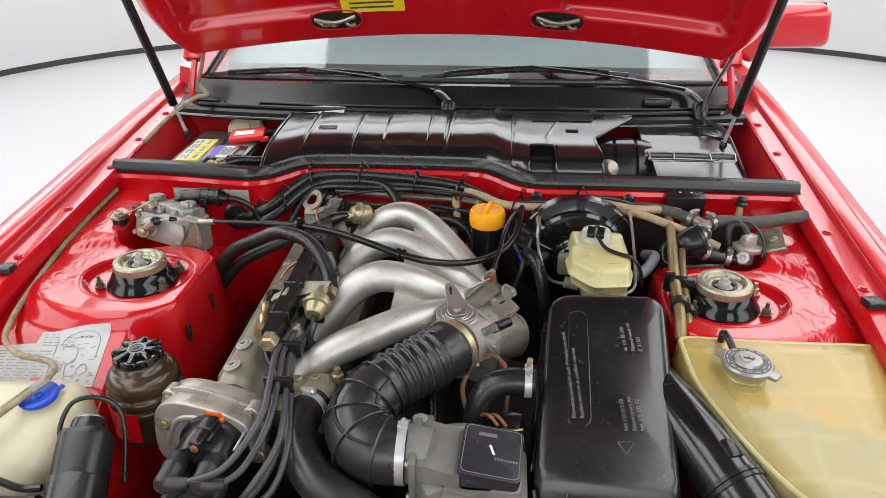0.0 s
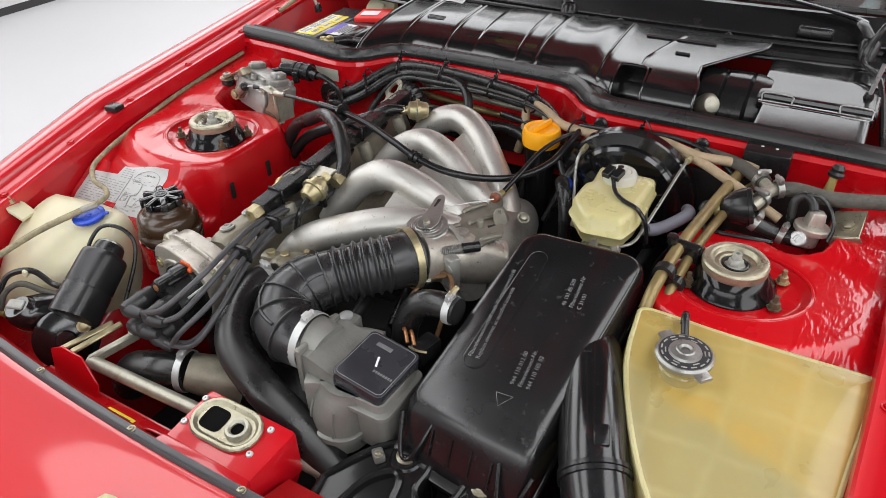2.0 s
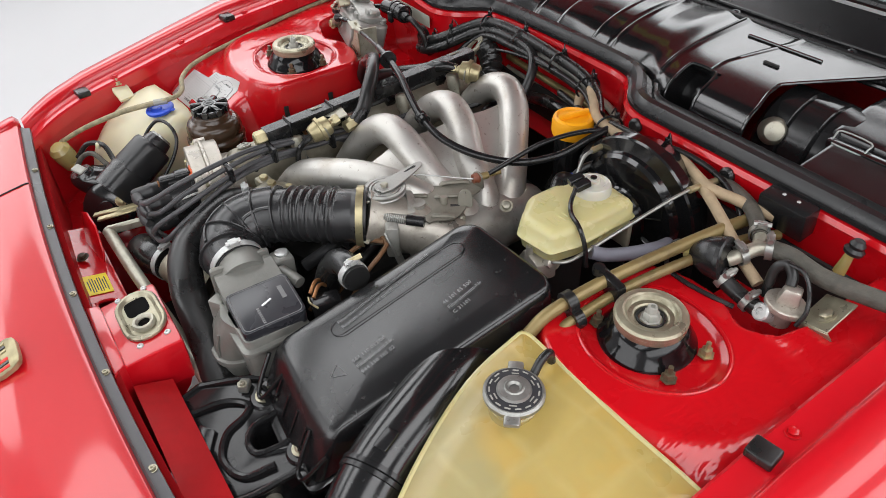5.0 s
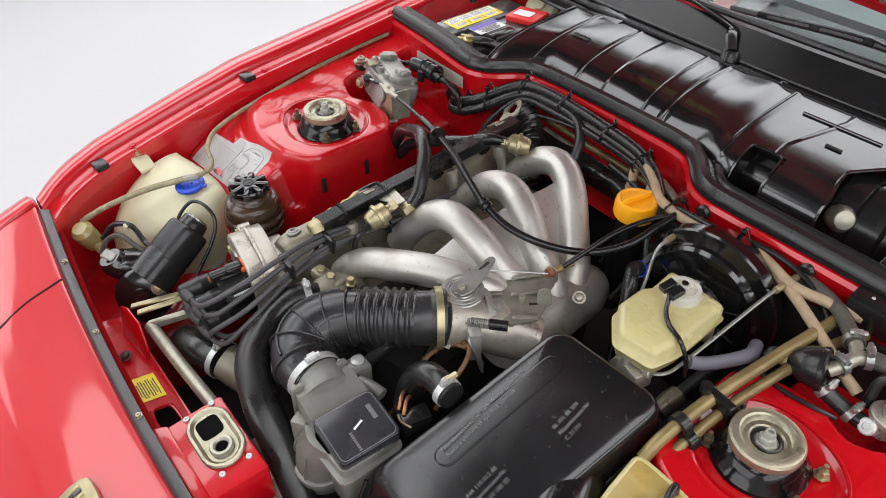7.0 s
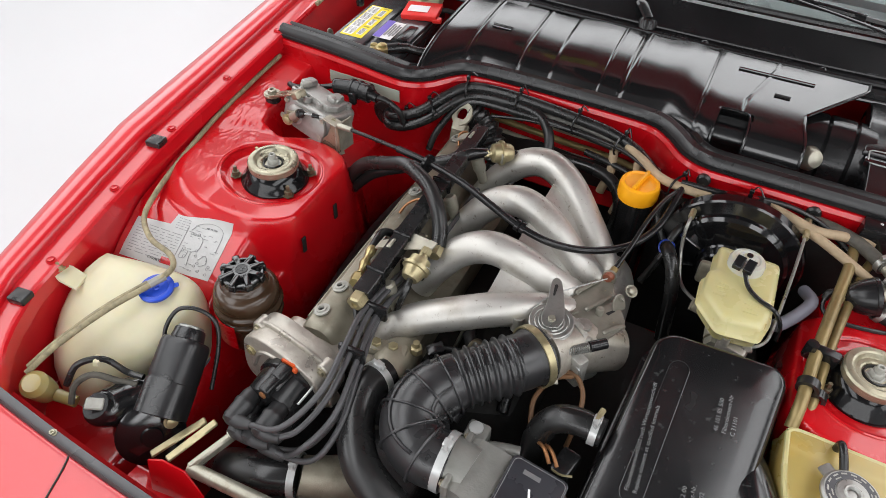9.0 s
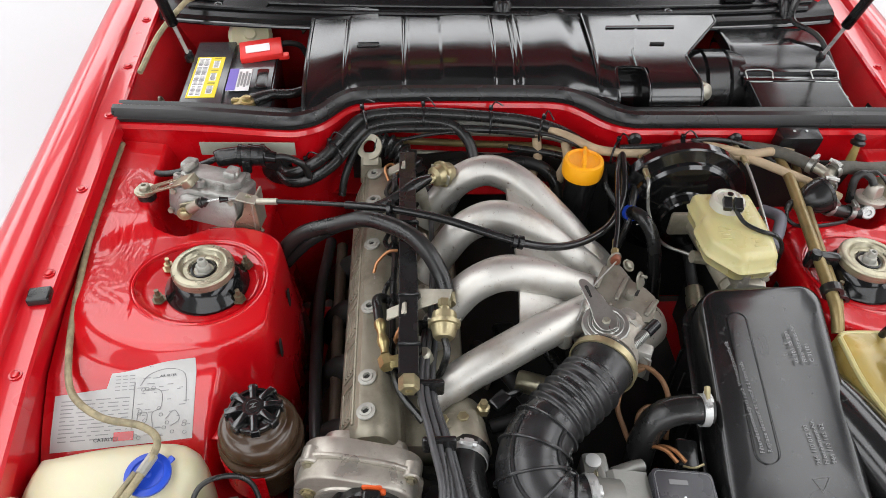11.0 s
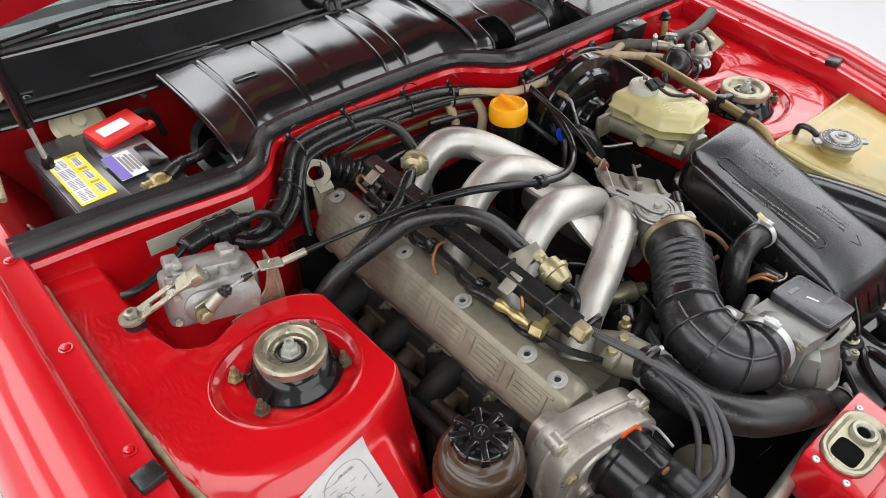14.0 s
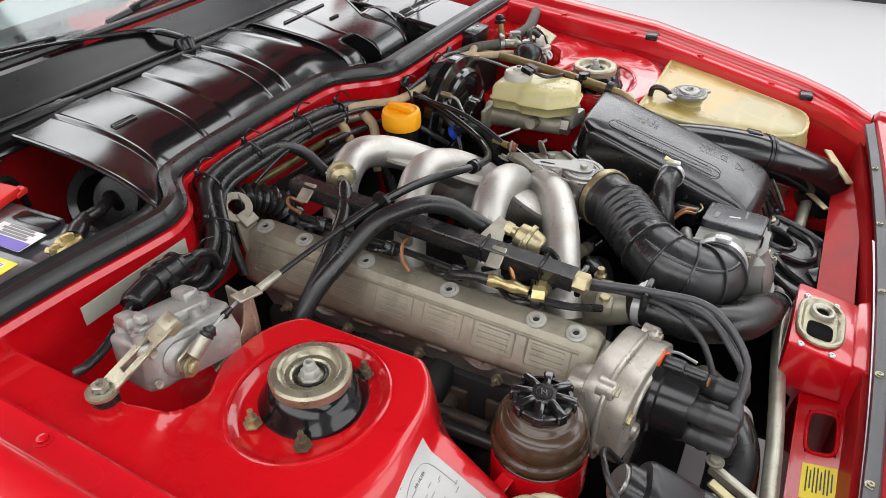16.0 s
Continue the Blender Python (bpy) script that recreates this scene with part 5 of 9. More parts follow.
for x, y in ((-0.072, -0.040), (-0.066, 0.046), (0.070, 0.052), (0.078, -0.030)):
    part("lug", lathe([(0, 0), (0.013, 0), (0.013, 0.020), (0.011, 0.022), (0, 0.022)], HM @ pose(x, y, 0.018), 16), CAST_WORN, housing)
    part("lug_bolt", bolt(0.0065, 0.006, HM @ pose(x, y, 0.040), hole=False), OLIVE, housing)
for k in (-1, 1):
    part("cast_rib", tube([HM @ Vector((0.086 * math.cos(a) * 0.93, 0.066 * math.sin(a) * 0.93, 0.046 + 0.006 * k)) for a in span(0.6, 2.6, 14)], 0.0022, 6, 2), CAST_WORN, housing)
part("boss", lathe([(0, 0), (0.016, 0), (0.013, 0.010), (0.006, 0.011), (0.005, 0.006), (0, 0.006)], HM @ pose(-0.030, -0.030, 0.058), 18), CAST_WORN, housing)
part("raised_web", tube([HM @ Vector((x, y, 0.061)) for x, y in ((-0.06, -0.026), (-0.04, 0.026), (0.0, 0.042), (0.042, 0.034))], 0.005, 8, 4), CAST_WORN, housing)
part("housing_bolt", bolt(0.008, 0.006, HM @ pose(-0.062, 0.012, 0.061)), BRASS, housing)
part("housing_plug", lathe([(0, 0), (0.012, 0), (0.010, 0.003), (0.004, 0.004), (0, 0.004)], HM @ pose(0.052, 0.026, 0.060), 18), RUBBER, housing)

dist = thing("distributor_cap", (-0.27, -0.40, 0.65), "black distributor cap with rubber lead boots", "distributor")
DC = Vector((-0.272, -0.342, 0.667))
part("cap_body", lathe([(0, 0), (0.054, 0), (0.055, 0.003), (0.055, 0.014), (0.050, 0.017), (0.049, 0.054), (0.046, 0.060), (0.030, 0.063), (0, 0.063)], axis(DC, (-0.03, -1, -0.05)), 36), BLACK_SATIN, dist, angle=35)
posts = [DC + Vector((-0.004 + 0.033 * math.cos(radians(a)), -0.060, 0.033 * math.sin(radians(a)))) for a in (40, 145, 215, 320)]
posts.append(DC + Vector((-0.002, -0.062, -0.012)))
BOOT = material("worn_grey_black_rubber", (0.030, 0.030, 0.031), 0.40, vary=0.25, scale=20, bump=0.06, spec=0.45, rough_vary=0.3, dirt=(0.07, 0.068, 0.062), dirt_amount=0.2, dirt_scale=30)
for i, p in enumerate(posts):
    low = -0.014 if p.z < DC.z - 0.015 else 0.010
    boot = part("boot", lathe([(0, -0.004), (0.0125, -0.004), (0.0145, 0.000), (0.0155, 0.006), (0.0155, 0.016), (0.0170, 0.018), (0.0170, 0.024), (0.0158, 0.026), (0.0152, 0.050), (0.0130, 0.056), (0.007, 0.059), (0, 0.059)], axis(p, (-0.04, -1, -0.02)), 24), BOOT, dist, angle=40)
    part("spout", tube([p + Vector((-0.004, -0.046, 0)), p + Vector((0.008, -0.050, 0.001)), p + Vector((0.022, -0.050, 0.25 * low)), p + Vector((0.034, -0.049, 0.5 * low))], [0.0125, 0.0115, 0.0095, 0.0072], 14), BOOT, boot)
part("cap_clip", tube([DC + Vector((0.046, -0.004, 0.030)), DC + Vector((0.050, -0.022, 0.034)), DC + Vector((0.046, -0.050, 0.030))], 0.0022, 6), STEEL, dist)
conn = thing("sensor_plug", (-0.272, -0.37, 0.71), "black sensor plug with an orange-red seal above the distributor", "plug")
PLM = axis((-0.268, -0.350, 0.714), (-0.10, -1, 0.0))
part("plug", joined(box(0.024, 0.026, 0.030, PLM @ pose(0, 0, 0.017), 0.005, 3), box(0.020, 0.022, 0.034, PLM @ pose(0, 0, 0.044), 0.005, 3), box(0.008, 0.006, 0.040, PLM @ pose(0.012, 0.002, 0.026), 0.002, 1)), BLACK_SATIN, conn)
part("socket", lathe([(0, 0), (0.006, 0), (0.0065, 0.002), (0.005, 0.003), (0, 0.003)], PLM @ pose(0, 0, 0.0605), 16), COPPER, conn)
part("seal_ring", joined(box(0.028, 0.029, 0.005, PLM @ pose(0, 0, 0.0), 0.004, 2), box(0.008, 0.012, 0.010, PLM @ pose(0.014, 0.004, 0.002), 0.002, 1)), material("orange_red_seal", (0.60, 0.085, 0.012), 0.45, vary=0.1), conn)
LEAD_GREY = material("grey_lead_rubber", (0.062, 0.062, 0.065), 0.38, vary=0.2, scale=30, bump=0.05, spec=0.45)
LEADS = [
    [posts[0] + Vector((0.030, -0.0495, 0.005)), (-0.196, -0.432, 0.706), (-0.174, -0.385, 0.740), (-0.180, -0.31, 0.755), (-0.195, -0.22, 0.757), (-0.186, -0.10, 0.752), (-0.178, 0.02, 0.745)],
    [posts[3] + Vector((0.030, -0.0495, -0.006)), (-0.185, -0.452, 0.685), (-0.155, -0.400, 0.725), (-0.168, -0.31, 0.745), (-0.187, -0.22, 0.746), (-0.178, -0.10, 0.74), (-0.176, 0.16, 0.74)],
    [posts[1] + Vector((0.030, -0.0495, 0.005)), (-0.215, -0.448, 0.720), (-0.180, -0.39, 0.758), (-0.190, -0.31, 0.765), (-0.203, -0.23, 0.762), (-0.195, -0.12, 0.75), (-0.19, -0.06, 0.72)],
    [posts[2] + Vector((0.030, -0.0495, -0.006)), (-0.175, -0.450, 0.660), (-0.145, -0.405, 0.705), (-0.160, -0.32, 0.735), (-0.180, -0.24, 0.738), (-0.19, -0.17, 0.73), (-0.195, -0.14, 0.70)],
    [posts[4] + Vector((0.030, -0.0495, -0.006)), (-0.200, -0.425, 0.640), (-0.165, -0.385, 0.690), (-0.165, -0.32, 0.730), (-0.183, -0.23, 0.742), (-0.186, -0.10, 0.735)],
]
for pts in LEADS:
    tagged(finish("ignition_lead", tube(pts, 0.0047, 12), LEAD_GREY), "dark grey rubber ignition lead from the distributor", "lead", "ignition leads")
for p, d in (((-0.180, -0.305, 0.750), (0, 1, 0)), ((-0.192, -0.215, 0.752), (0, 1, 0)), ((-0.184, -0.10, 0.745), (0, 1, 0))):
    tagged(finish("lead_clip", box(0.046, 0.010, 0.030, pose(*p), 0.004, 2), BLACK_SATIN), "black clip holding the ignition leads", "clip", "lead clips")

# ---- intake manifold ----
manifold = thing("intake_manifold", (0, 0.05, 0.65), "silver cast alloy intake manifold with four curved runners", "intake manifold")
RUN = [
    [(-0.185, 0.215, 0.685), (-0.155, 0.225, 0.735), (-0.115, 0.236, 0.775), (-0.065, 0.238, 0.790), (-0.012, 0.215, 0.777), (0.045, 0.170, 0.742), (0.090, 0.130, 0.705), (0.115, 0.10, 0.67)],
    [(-0.185, 0.075, 0.680), (-0.158, 0.085, 0.728), (-0.120, 0.100, 0.772), (-0.068, 0.105, 0.792), (-0.010, 0.092, 0.778), (0.045, 0.070, 0.745), (0.095, 0.060, 0.705), (0.12, 0.05, 0.67)],
    [(-0.185, -0.065, 0.675), (-0.158, -0.050, 0.722), (-0.120, -0.034, 0.765), (-0.070, -0.026, 0.787), (-0.012, -0.022, 0.775), (0.045, -0.016, 0.745), (0.090, 0.0, 0.71), (0.12, 0.02, 0.67)],
    [(-0.185, -0.195, 0.668), (-0.165, -0.182, 0.695), (-0.135, -0.168, 0.715), (-0.080, -0.146, 0.734), (-0.020, -0.118, 0.748), (0.035, -0.088, 0.748), (0.080, -0.05, 0.725), (0.11, -0.02, 0.68)],
]
for pts in RUN:
    part("runner", tube(pts, [0.027, 0.027, 0.028, 0.029, 0.029, 0.028, 0.029, 0.032], 20, 8), ALU_RUNNER, manifold)
for i, (a, b) in enumerate(((0, 1), (1, 2), (2, 3))):
    A, B = spline(RUN[a], 6), spline(RUN[b], 6)
    n0, n1 = 21, 43
    part("web", grid(lambda i_, k: A[int(i_)].lerp(B[int(i_)], k) - Vector((0, 0, 0.002 + 0.007 * math.sin(math.pi * k))), range(n0, n1), span(0, 1, 9), 0.006), ALU_RUNNER, manifold)
part("plenum", tube([(0.118, -0.085, 0.652), (0.114, -0.05, 0.650), (0.116, 0.04, 0.650), (0.112, 0.13, 0.645), (0.106, 0.17, 0.64)], [0.044, 0.052, 0.056, 0.052, 0.040], 22), ALU, manifold)
for p in ((0.165, 0.06, 0.715), (0.15, -0.03, 0.72)):
    part("manifold_bolt", bolt(0.008, 0.008, axis(p, (0.4, -0.3, 0.8)), hole=False), ZINC, manifold)

# ---- throttle body with pulley and cable bracket ----
throttle = thing("throttle_unit", (0.08, -0.13, 0.70), "cast alloy throttle unit with a steel cable pulley", "throttle")
part("body", tube([(0.172, -0.052, 0.690), (0.150, -0.070, 0.700), (0.120, -0.098, 0.712), (0.092, -0.130, 0.726), (0.073, -0.165, 0.737)], [0.040, 0.043, 0.045, 0.044, 0.047], 28), CAST_WORN, throttle)
part("flange", lathe([(0, -0.006), (0.054, -0.006), (0.054, 0.006), (0, 0.006)], axis((0.098, -0.105, 0.714), (0.4, 0.85, -0.2)), 24), ALU, throttle)
part("throttle_casting", joined(box(0.075, 0.070, 0.050, pose(0.098, -0.118, 0.728, 6, 0, -28), 0.010, 3), box(0.030, 0.022, 0.060, pose(0.132, -0.150, 0.722, 0, 0, -28), 0.005, 2), lathe([(0, -0.02), (0.013, -0.02), (0.013, 0.02), (0, 0.02)], pose(0.120, -0.092, 0.742), 12)), ALU, throttle)
part("shaft_boss", lathe([(0, 0.70), (0.019, 0.70), (0.016, 0.764), (0.012, 0.768), (0, 0.768)], pose(0.076, -0.124, 0), 18), ALU, throttle)
round_loop = lambda poly: [(p.x, p.y) for p in spline([(x, y, 0) for x, y in poly] + [(*poly[0], 0)], 3)[:-1]]
PM = pose(0.075, -0.126, 0.772, 2, -2, 0)
disc = part("pulley", lathe([(0, 0), (0.034, 0), (0.0355, 0.001), (0.034, 0.003), (0.034, 0.006), (0.0355, 0.008), (0.034, 0.009), (0.0285, 0.009), (0.027, 0.0078), (0.0255, 0.009), (0.0225, 0.009), (0.021, 0.0078), (0.0195, 0.009), (0.012, 0.009), (0.010, 0.0075), (0, 0.0075)], PM, 40), WORN_STEEL, throttle, "grooved steel throttle pulley", angle=25)
part("pulley_nut", bolt(0.0065, 0.011, PM @ pose(0, 0, 0.006), hole=False), ZINC, disc)
part("lever", prism(round_loop([(0.015, -0.012), (0.017, 0.010), (0.006, 0.042), (-0.006, 0.070), (-0.014, 0.084), (-0.022, 0.087), (-0.027, 0.080), (-0.025, 0.062), (-0.019, 0.030), (-0.017, 0.0), (-0.006, -0.017)]), 0.0095, 0.0125, 0.0008, 1, PM), WORN_STEEL, disc, "flat lever on the pulley")
part("lever_slot", prism([(-0.012, 0.048), (-0.015, 0.047), (-0.020, 0.070), (-0.017, 0.073), (-0.014, 0.070)], 0.0123, 0.0129, 0.0002, 1, PM), DARK, disc)
part("stop_arm", prism([(-0.006, 0.0), (0.006, 0.0), (0.008, -0.034), (0.0, -0.046), (-0.008, -0.034)], -0.004, 0.0, 0.0008, 1, PM), ZINC, disc)
SP0, SP1, SP2 = Vector((0.114, -0.151, 0.754)), Vector((0.141, -0.126, 0.754)), Vector((0.162, -0.106, 0.753))
sp_dir = (SP1 - SP0).normalized()
sp_side = sp_dir.cross(Vector((0, 0, 1))).normalized()
part("return_spring", tube([SP0.lerp(SP1, a / 11) + (sp_side * math.cos(a * 6.283) + Vector((0, 0, 1)) * math.sin(a * 6.283)) * 0.0072 for a in span(0, 11, 100)], 0.0013, 6, 1), WORN_STEEL, throttle, "coiled return spring")
part("spring_rod", tube([SP0 - sp_dir * 0.012, SP1], 0.0035, 8), ZINC, throttle)
part("rubber_stop", tube([SP1, SP1.lerp(SP2, 0.5), SP2], 0.0088, 16), BLACK_SATIN, throttle, "black rubber stop")
part("throttle_arm", joined(box(0.024, 0.004, 0.080, pose(0.140, -0.152, 0.706, 18, 0, -42), 0.0015, 1), lathe([(0, 0), (0.007, 0), (0.007, 0.006), (0, 0.006)], axis((0.122, -0.142, 0.728), (0.6, -0.7, 0.3)), 6)), WORN_STEEL, throttle, "flat steel arm")
part("small_tab", joined(box(0.022, 0.018, 0.003, pose(0.104, -0.186, 0.722, 20, 10, 30), 0.001, 1), lathe([(0, 0), (0.004, 0), (0.004, 0.003), (0, 0.003)], pose(0.106, -0.188, 0.724, 20, 10, 0), 8)), ZINC, throttle)
part("vacuum_port", lathe([(0.007, 0), (0.011, 0), (0.011, 0.030), (0.007, 0.030), (0.007, 0.004), (0, 0.004)], pose(0.020, -0.122, 0.728), 16), ALU, throttle)
bracket = thing("cable_bracket", (0.13, -0.02, 0.74), "pressed steel throttle cable bracket with folded tabs", "bracket")
BRACKET_GREY = material("dull_bracket_steel", (0.235, 0.222, 0.185), 0.42, metal=0.45, vary=0.2, scale=24, bump=0.08, rough_vary=0.3, dirt=(0.12, 0.10, 0.07), dirt_amount=0.35, dirt_scale=30, specks=(0.40, 0.33, 0.16), speck_amount=0.25)
part("plate", prism([(0.062, -0.076), (0.086, -0.024), (0.106, 0.018), (0.116, 0.034), (0.130, 0.036), (0.139, 0.022), (0.146, 0.000), (0.150, -0.012), (0.160, -0.020), (0.168, -0.030), (0.176, -0.045), (0.179, -0.057), (0.170, -0.076), (0.163, -0.090), (0.164, -0.098), (0.154, -0.100), (0.143, -0.100), (0.120, -0.098), (0.100, -0.100), (0.080, -0.098)], 0.746, 0.7500, 0.0012, 2), BRACKET_GREY, bracket)
for a, b, h in (((0.086, -0.083), (0.100, -0.061), 0.004), ((0.112, -0.052), (0.143, -0.003), 0.006), ((0.153, -0.086), (0.177, -0.056), 0.005), ((0.086, -0.024), (0.110, 0.020), 0.008)):
    p, q = Vector((*a, 0.7495)), Vector((*b, 0.7495))
    part("pressed_rib", tube([p, p.lerp(q, 0.15) + Vector((0, 0, h * 0.5)), p.lerp(q, 0.85) + Vector((0, 0, h * 0.5)), q], 0.0042, 8, 4, 0.8), BRACKET_GREY, bracket)
part("bracket_pin", lathe([(0, 0), (0.0065, 0), (0.0065, 0.012), (0.005, 0.014), (0, 0.014)], pose(0.134, -0.049, 0.7495), 16), BRACKET_GREY, bracket)
part("slot", prism([(-0.0075, -0.003), (0.0075, -0.0018), (0.0085, 0.0), (0.0075, 0.0018), (-0.0075, 0.003)], 0, 0.0008, 0, 1, pose(0.150, -0.038, 0.7499, 0, 0, 55)), DARK, bracket)
tabp = round_loop([(-0.011, 0.0), (0.011, 0.0), (0.012, 0.014), (0.009, 0.026), (0.0, 0.031), (-0.009, 0.026), (-0.012, 0.014)])
part("cable_tab", prism(tabp, -0.0018, 0.0018, 0.0008, 1, pose(0.125, 0.028, 0.747, 90, 0, 12)), BRACKET_GREY, bracket)
part("cable_tab", joined(prism(tabp, -0.0018, 0.0018, 0.0008, 1, pose(0.160, -0.024, 0.747, 72, 0, 52)), box(0.003, 0.005, 0.010, pose(0.160, -0.024, 0.773, 72, 0, 52), 0.0005, 1)), BRACKET_GREY, bracket)
part("bracket_bolt", bolt(0.0065, 0.006, pose(0.112, -0.084, 0.7500)), STEEL, bracket)
part("bush", lathe([(0, -0.008), (0.008, -0.008), (0.0085, -0.002), (0.010, 0.0), (0.0085, 0.004), (0, 0.004)], axis((0.125, 0.026, 0.766), (0.2, 1, 0.05)), 16), material("red_brown_rubber", (0.20, 0.060, 0.030), 0.5, vary=0.2), bracket, "red-brown rubber bush")
part("cable_stop", lathe([(0, 0.004), (0.0065, 0.004), (0.0065, 0.016), (0.0045, 0.018), (0.0045, 0.040), (0, 0.040)], axis((0.126, 0.030, 0.766), (0.2, 1, 0.02)), 14), OCHRE, bracket)
tagged(finish("throttle_wire", tube([(0.035, -0.115, 0.774), (0.06, -0.06, 0.772), (0.128, 0.022, 0.766)], 0.0012, 6), STEEL), "thin steel throttle inner cable", "cable")

# ---- rubber intake boot with bellows ----
boot = thing("intake_boot", (-0.02, -0.30, 0.72), "black rubber intake elbow with bellows and moulded ribs", "hose")
BP = [(0.074, -0.162, 0.737), (0.055, -0.190, 0.739), (0.028, -0.218, 0.738), (-0.002, -0.244, 0.734), (-0.030, -0.272, 0.728), (-0.050, -0.304, 0.720), (-0.055, -0.338, 0.711), (-0.040, -0.364, 0.703), (-0.010, -0.376, 0.698), (0.022, -0.374, 0.696)]


def boot_r(k):
    base = lerp(k, (0, 0.04, 0.08, 0.40, 0.50, 0.62, 0.84, 0.93, 1.0), (0.049, 0.049, 0.045, 0.043, 0.047, 0.050, 0.049, 0.045, 0.043))
    if 0.15 < k < 0.40:
        base += 0.0056 * (0.5 - 0.5 * math.cos((k - 0.15) / 0.25 * 2 * math.pi * 6)) ** 2.0 - 0.001
    return base


BOOT_RUBBER = material("satin_boot_rubber", (0.020, 0.020, 0.021), 0.33, vary=0.2, scale=14, fine=400, bump=0.03, spec=0.6, rough_vary=0.35)
part("bellows_elbow", tube(BP, boot_r, 40, 36), BOOT_RUBBER, boot, angle=80)
line = spline(BP, 16)
fr = frames_along(line)
for q in (0.45, 0.55, 0.66, 0.77, 0.88):
    p, sd, u = fr[int(q * (len(fr) - 1))]
    t = sd.cross(u)
    part("ring_rib", lathe([(0.044, -0.0022), (boot_r(q) + 0.0042, -0.0016), (boot_r(q) + 0.0048, 0.0), (boot_r(q) + 0.0042, 0.0016), (0.044, 0.0022)], Matrix.Translation(p) @ t.to_track_quat("Z", "Y").to_matrix().to_4x4(), 36), BOOT_RUBBER, boot)
for lift, q0, q1 in ((0.62, 0.45, 0.90), (-0.55, 0.48, 0.86)):
    pts = []
    for q in span(q0, q1, 16):
        p, sd, u = fr[int(q * (len(fr) - 1))]
        t = sd.cross(u).normalized()
        inward = (Vector((0.030, -0.300, p.z)) - p).normalized()
        d = (Vector((0, 0, 1)) * (0.78 if lift > 0 else 0.62) + inward * lift)
        d = (d - t * d.dot(t)).normalized()
        pts.append(p + d * (boot_r(q) + 0.0008))
    part("long_rib", tube(pts, 0.0030, 6, 2), BOOT_RUBBER, boot)
part("wide_band", lathe([(0.0485, -0.006), (0.0515, -0.006), (0.0515, 0.006), (0.0485, 0.006), (0.0485, -0.006)], axis((0.068, -0.171, 0.738), (-0.55, -0.83, 0.05)), 32), BRASS, boot, "brass-coloured clamp band")
part("clamp_band", clip_ring((0.016, -0.3745, 0.6965), (1, 0.0, -0.03), 0.0445, 0.013), STEEL, boot, "bright steel clamp band")

# ---- air flow meter ----
meter = thing("airflow_meter", (0.1, -0.38, 0.64), "grey cast air flow meter with a black cover", "air flow meter")
part("inlet", tube([(0.012, -0.374, 0.6965), (0.03, -0.374, 0.694), (0.05, -0.376, 0.690)], [0.042, 0.042, 0.043], 24), AFM_GREY, meter)


def round_plan(poly, per=4):
    return [(p.x, p.y) for p in spline([(x, y, 0) for x, y in poly] + [(*poly[0], 0)], per)[:-1]]


def by_angle(poly, c, n=48):
    """The outline as n points at even angles about c."""
    P = np.array(poly + poly[:1]) - np.array(c)
    a = np.unwrap(np.arctan2(P[:, 1], P[:, 0]))
    r = np.hypot(P[:, 0], P[:, 1])
    order = np.argsort(a)
    q = np.linspace(0, 2 * math.pi, n, endpoint=False)
    rr = np.interp(q, a[order], r[order], period=2 * math.pi)
    return [(c[0] + float(k) * math.cos(t), c[1] + float(k) * math.sin(t)) for k, t in zip(rr, q)]


def rounded_rect(hx, hy, r, n=5):
    return [(sx * (hx - r) + r * math.cos(radians(a0 + 90 * i / n)), sy * (hy - r) + r * math.sin(radians(a0 + 90 * i / n))) for sx, sy, a0 in ((1, 1, 0), (-1, 1, 90), (-1, -1, 180), (1, -1, 270)) for i in range(n + 1)]


# the bell-shaped lower half: flat behind, round in front, with a rim near its foot
DISH = by_angle(round_plan([(0.060, -0.345), (0.098, -0.338), (0.132, -0.344), (0.143, -0.375), (0.144, -0.425), (0.131, -0.454), (0.106, -0.464), (0.079, -0.459), (0.056, -0.438), (0.046, -0.405), (0.048, -0.370)]), (0.098, -0.398))
TOPD = by_angle([(0.110 + x, -0.390 + y) for x, y in rounded_rect(0.036, 0.046, 0.014)], (0.098, -0.398))
bell = lambda q, k, z: [(a[0] * (1 - k) + b[0] * k + (a[0] - 0.098) * (q - 1), a[1] * (1 - k) + b[1] * k + (a[1] + 0.398) * (q - 1), z) for a, b in zip(DISH, TOPD)]
part("dish", loft([bell(0.95, 0, 0.585), bell(0.98, 0, 0.612), bell(0.99, 0, 0.622), bell(0.97, 0.10, 0.645), bell(0.97, 0.35, 0.664), bell(1.0, 0.8, 0.678), bell(1.0, 1, 0.686), bell(1.0, 1, 0.690)]), AFM_GREY, meter, angle=50)
part("dish_rim", loft([bell(1.02, 0, 0.609), bell(1.07, 0, 0.611), bell(1.07, 0, 0.620), bell(1.02, 0, 0.622)]), AFM_GREY, meter)
part("meter_body", prism([(0.141 + x, -0.383 + y) for x, y in rounded_rect(0.044, 0.050, 0.012)], 0.60, 0.690, 0.004, 2), AFM_GREY, meter)
part("body_ledge", prism([(0.143 + x, -0.386 + y) for x, y in rounded_rect(0.050, 0.055, 0.014)], 0.668, 0.676, 0.002, 2), AFM_GREY, meter)
for i in (26, 32, 38):
    (ax, ay), (bx, by) = DISH[i], TOPD[i]
    part("dish_rib", tube([(ax, ay, 0.622), (ax * 0.9 + bx * 0.1, ay * 0.9 + by * 0.1, 0.645), (ax * 0.6 + bx * 0.4, ay * 0.6 + by * 0.4, 0.664)], 0.0022, 6, 3), AFM_GREY, meter)
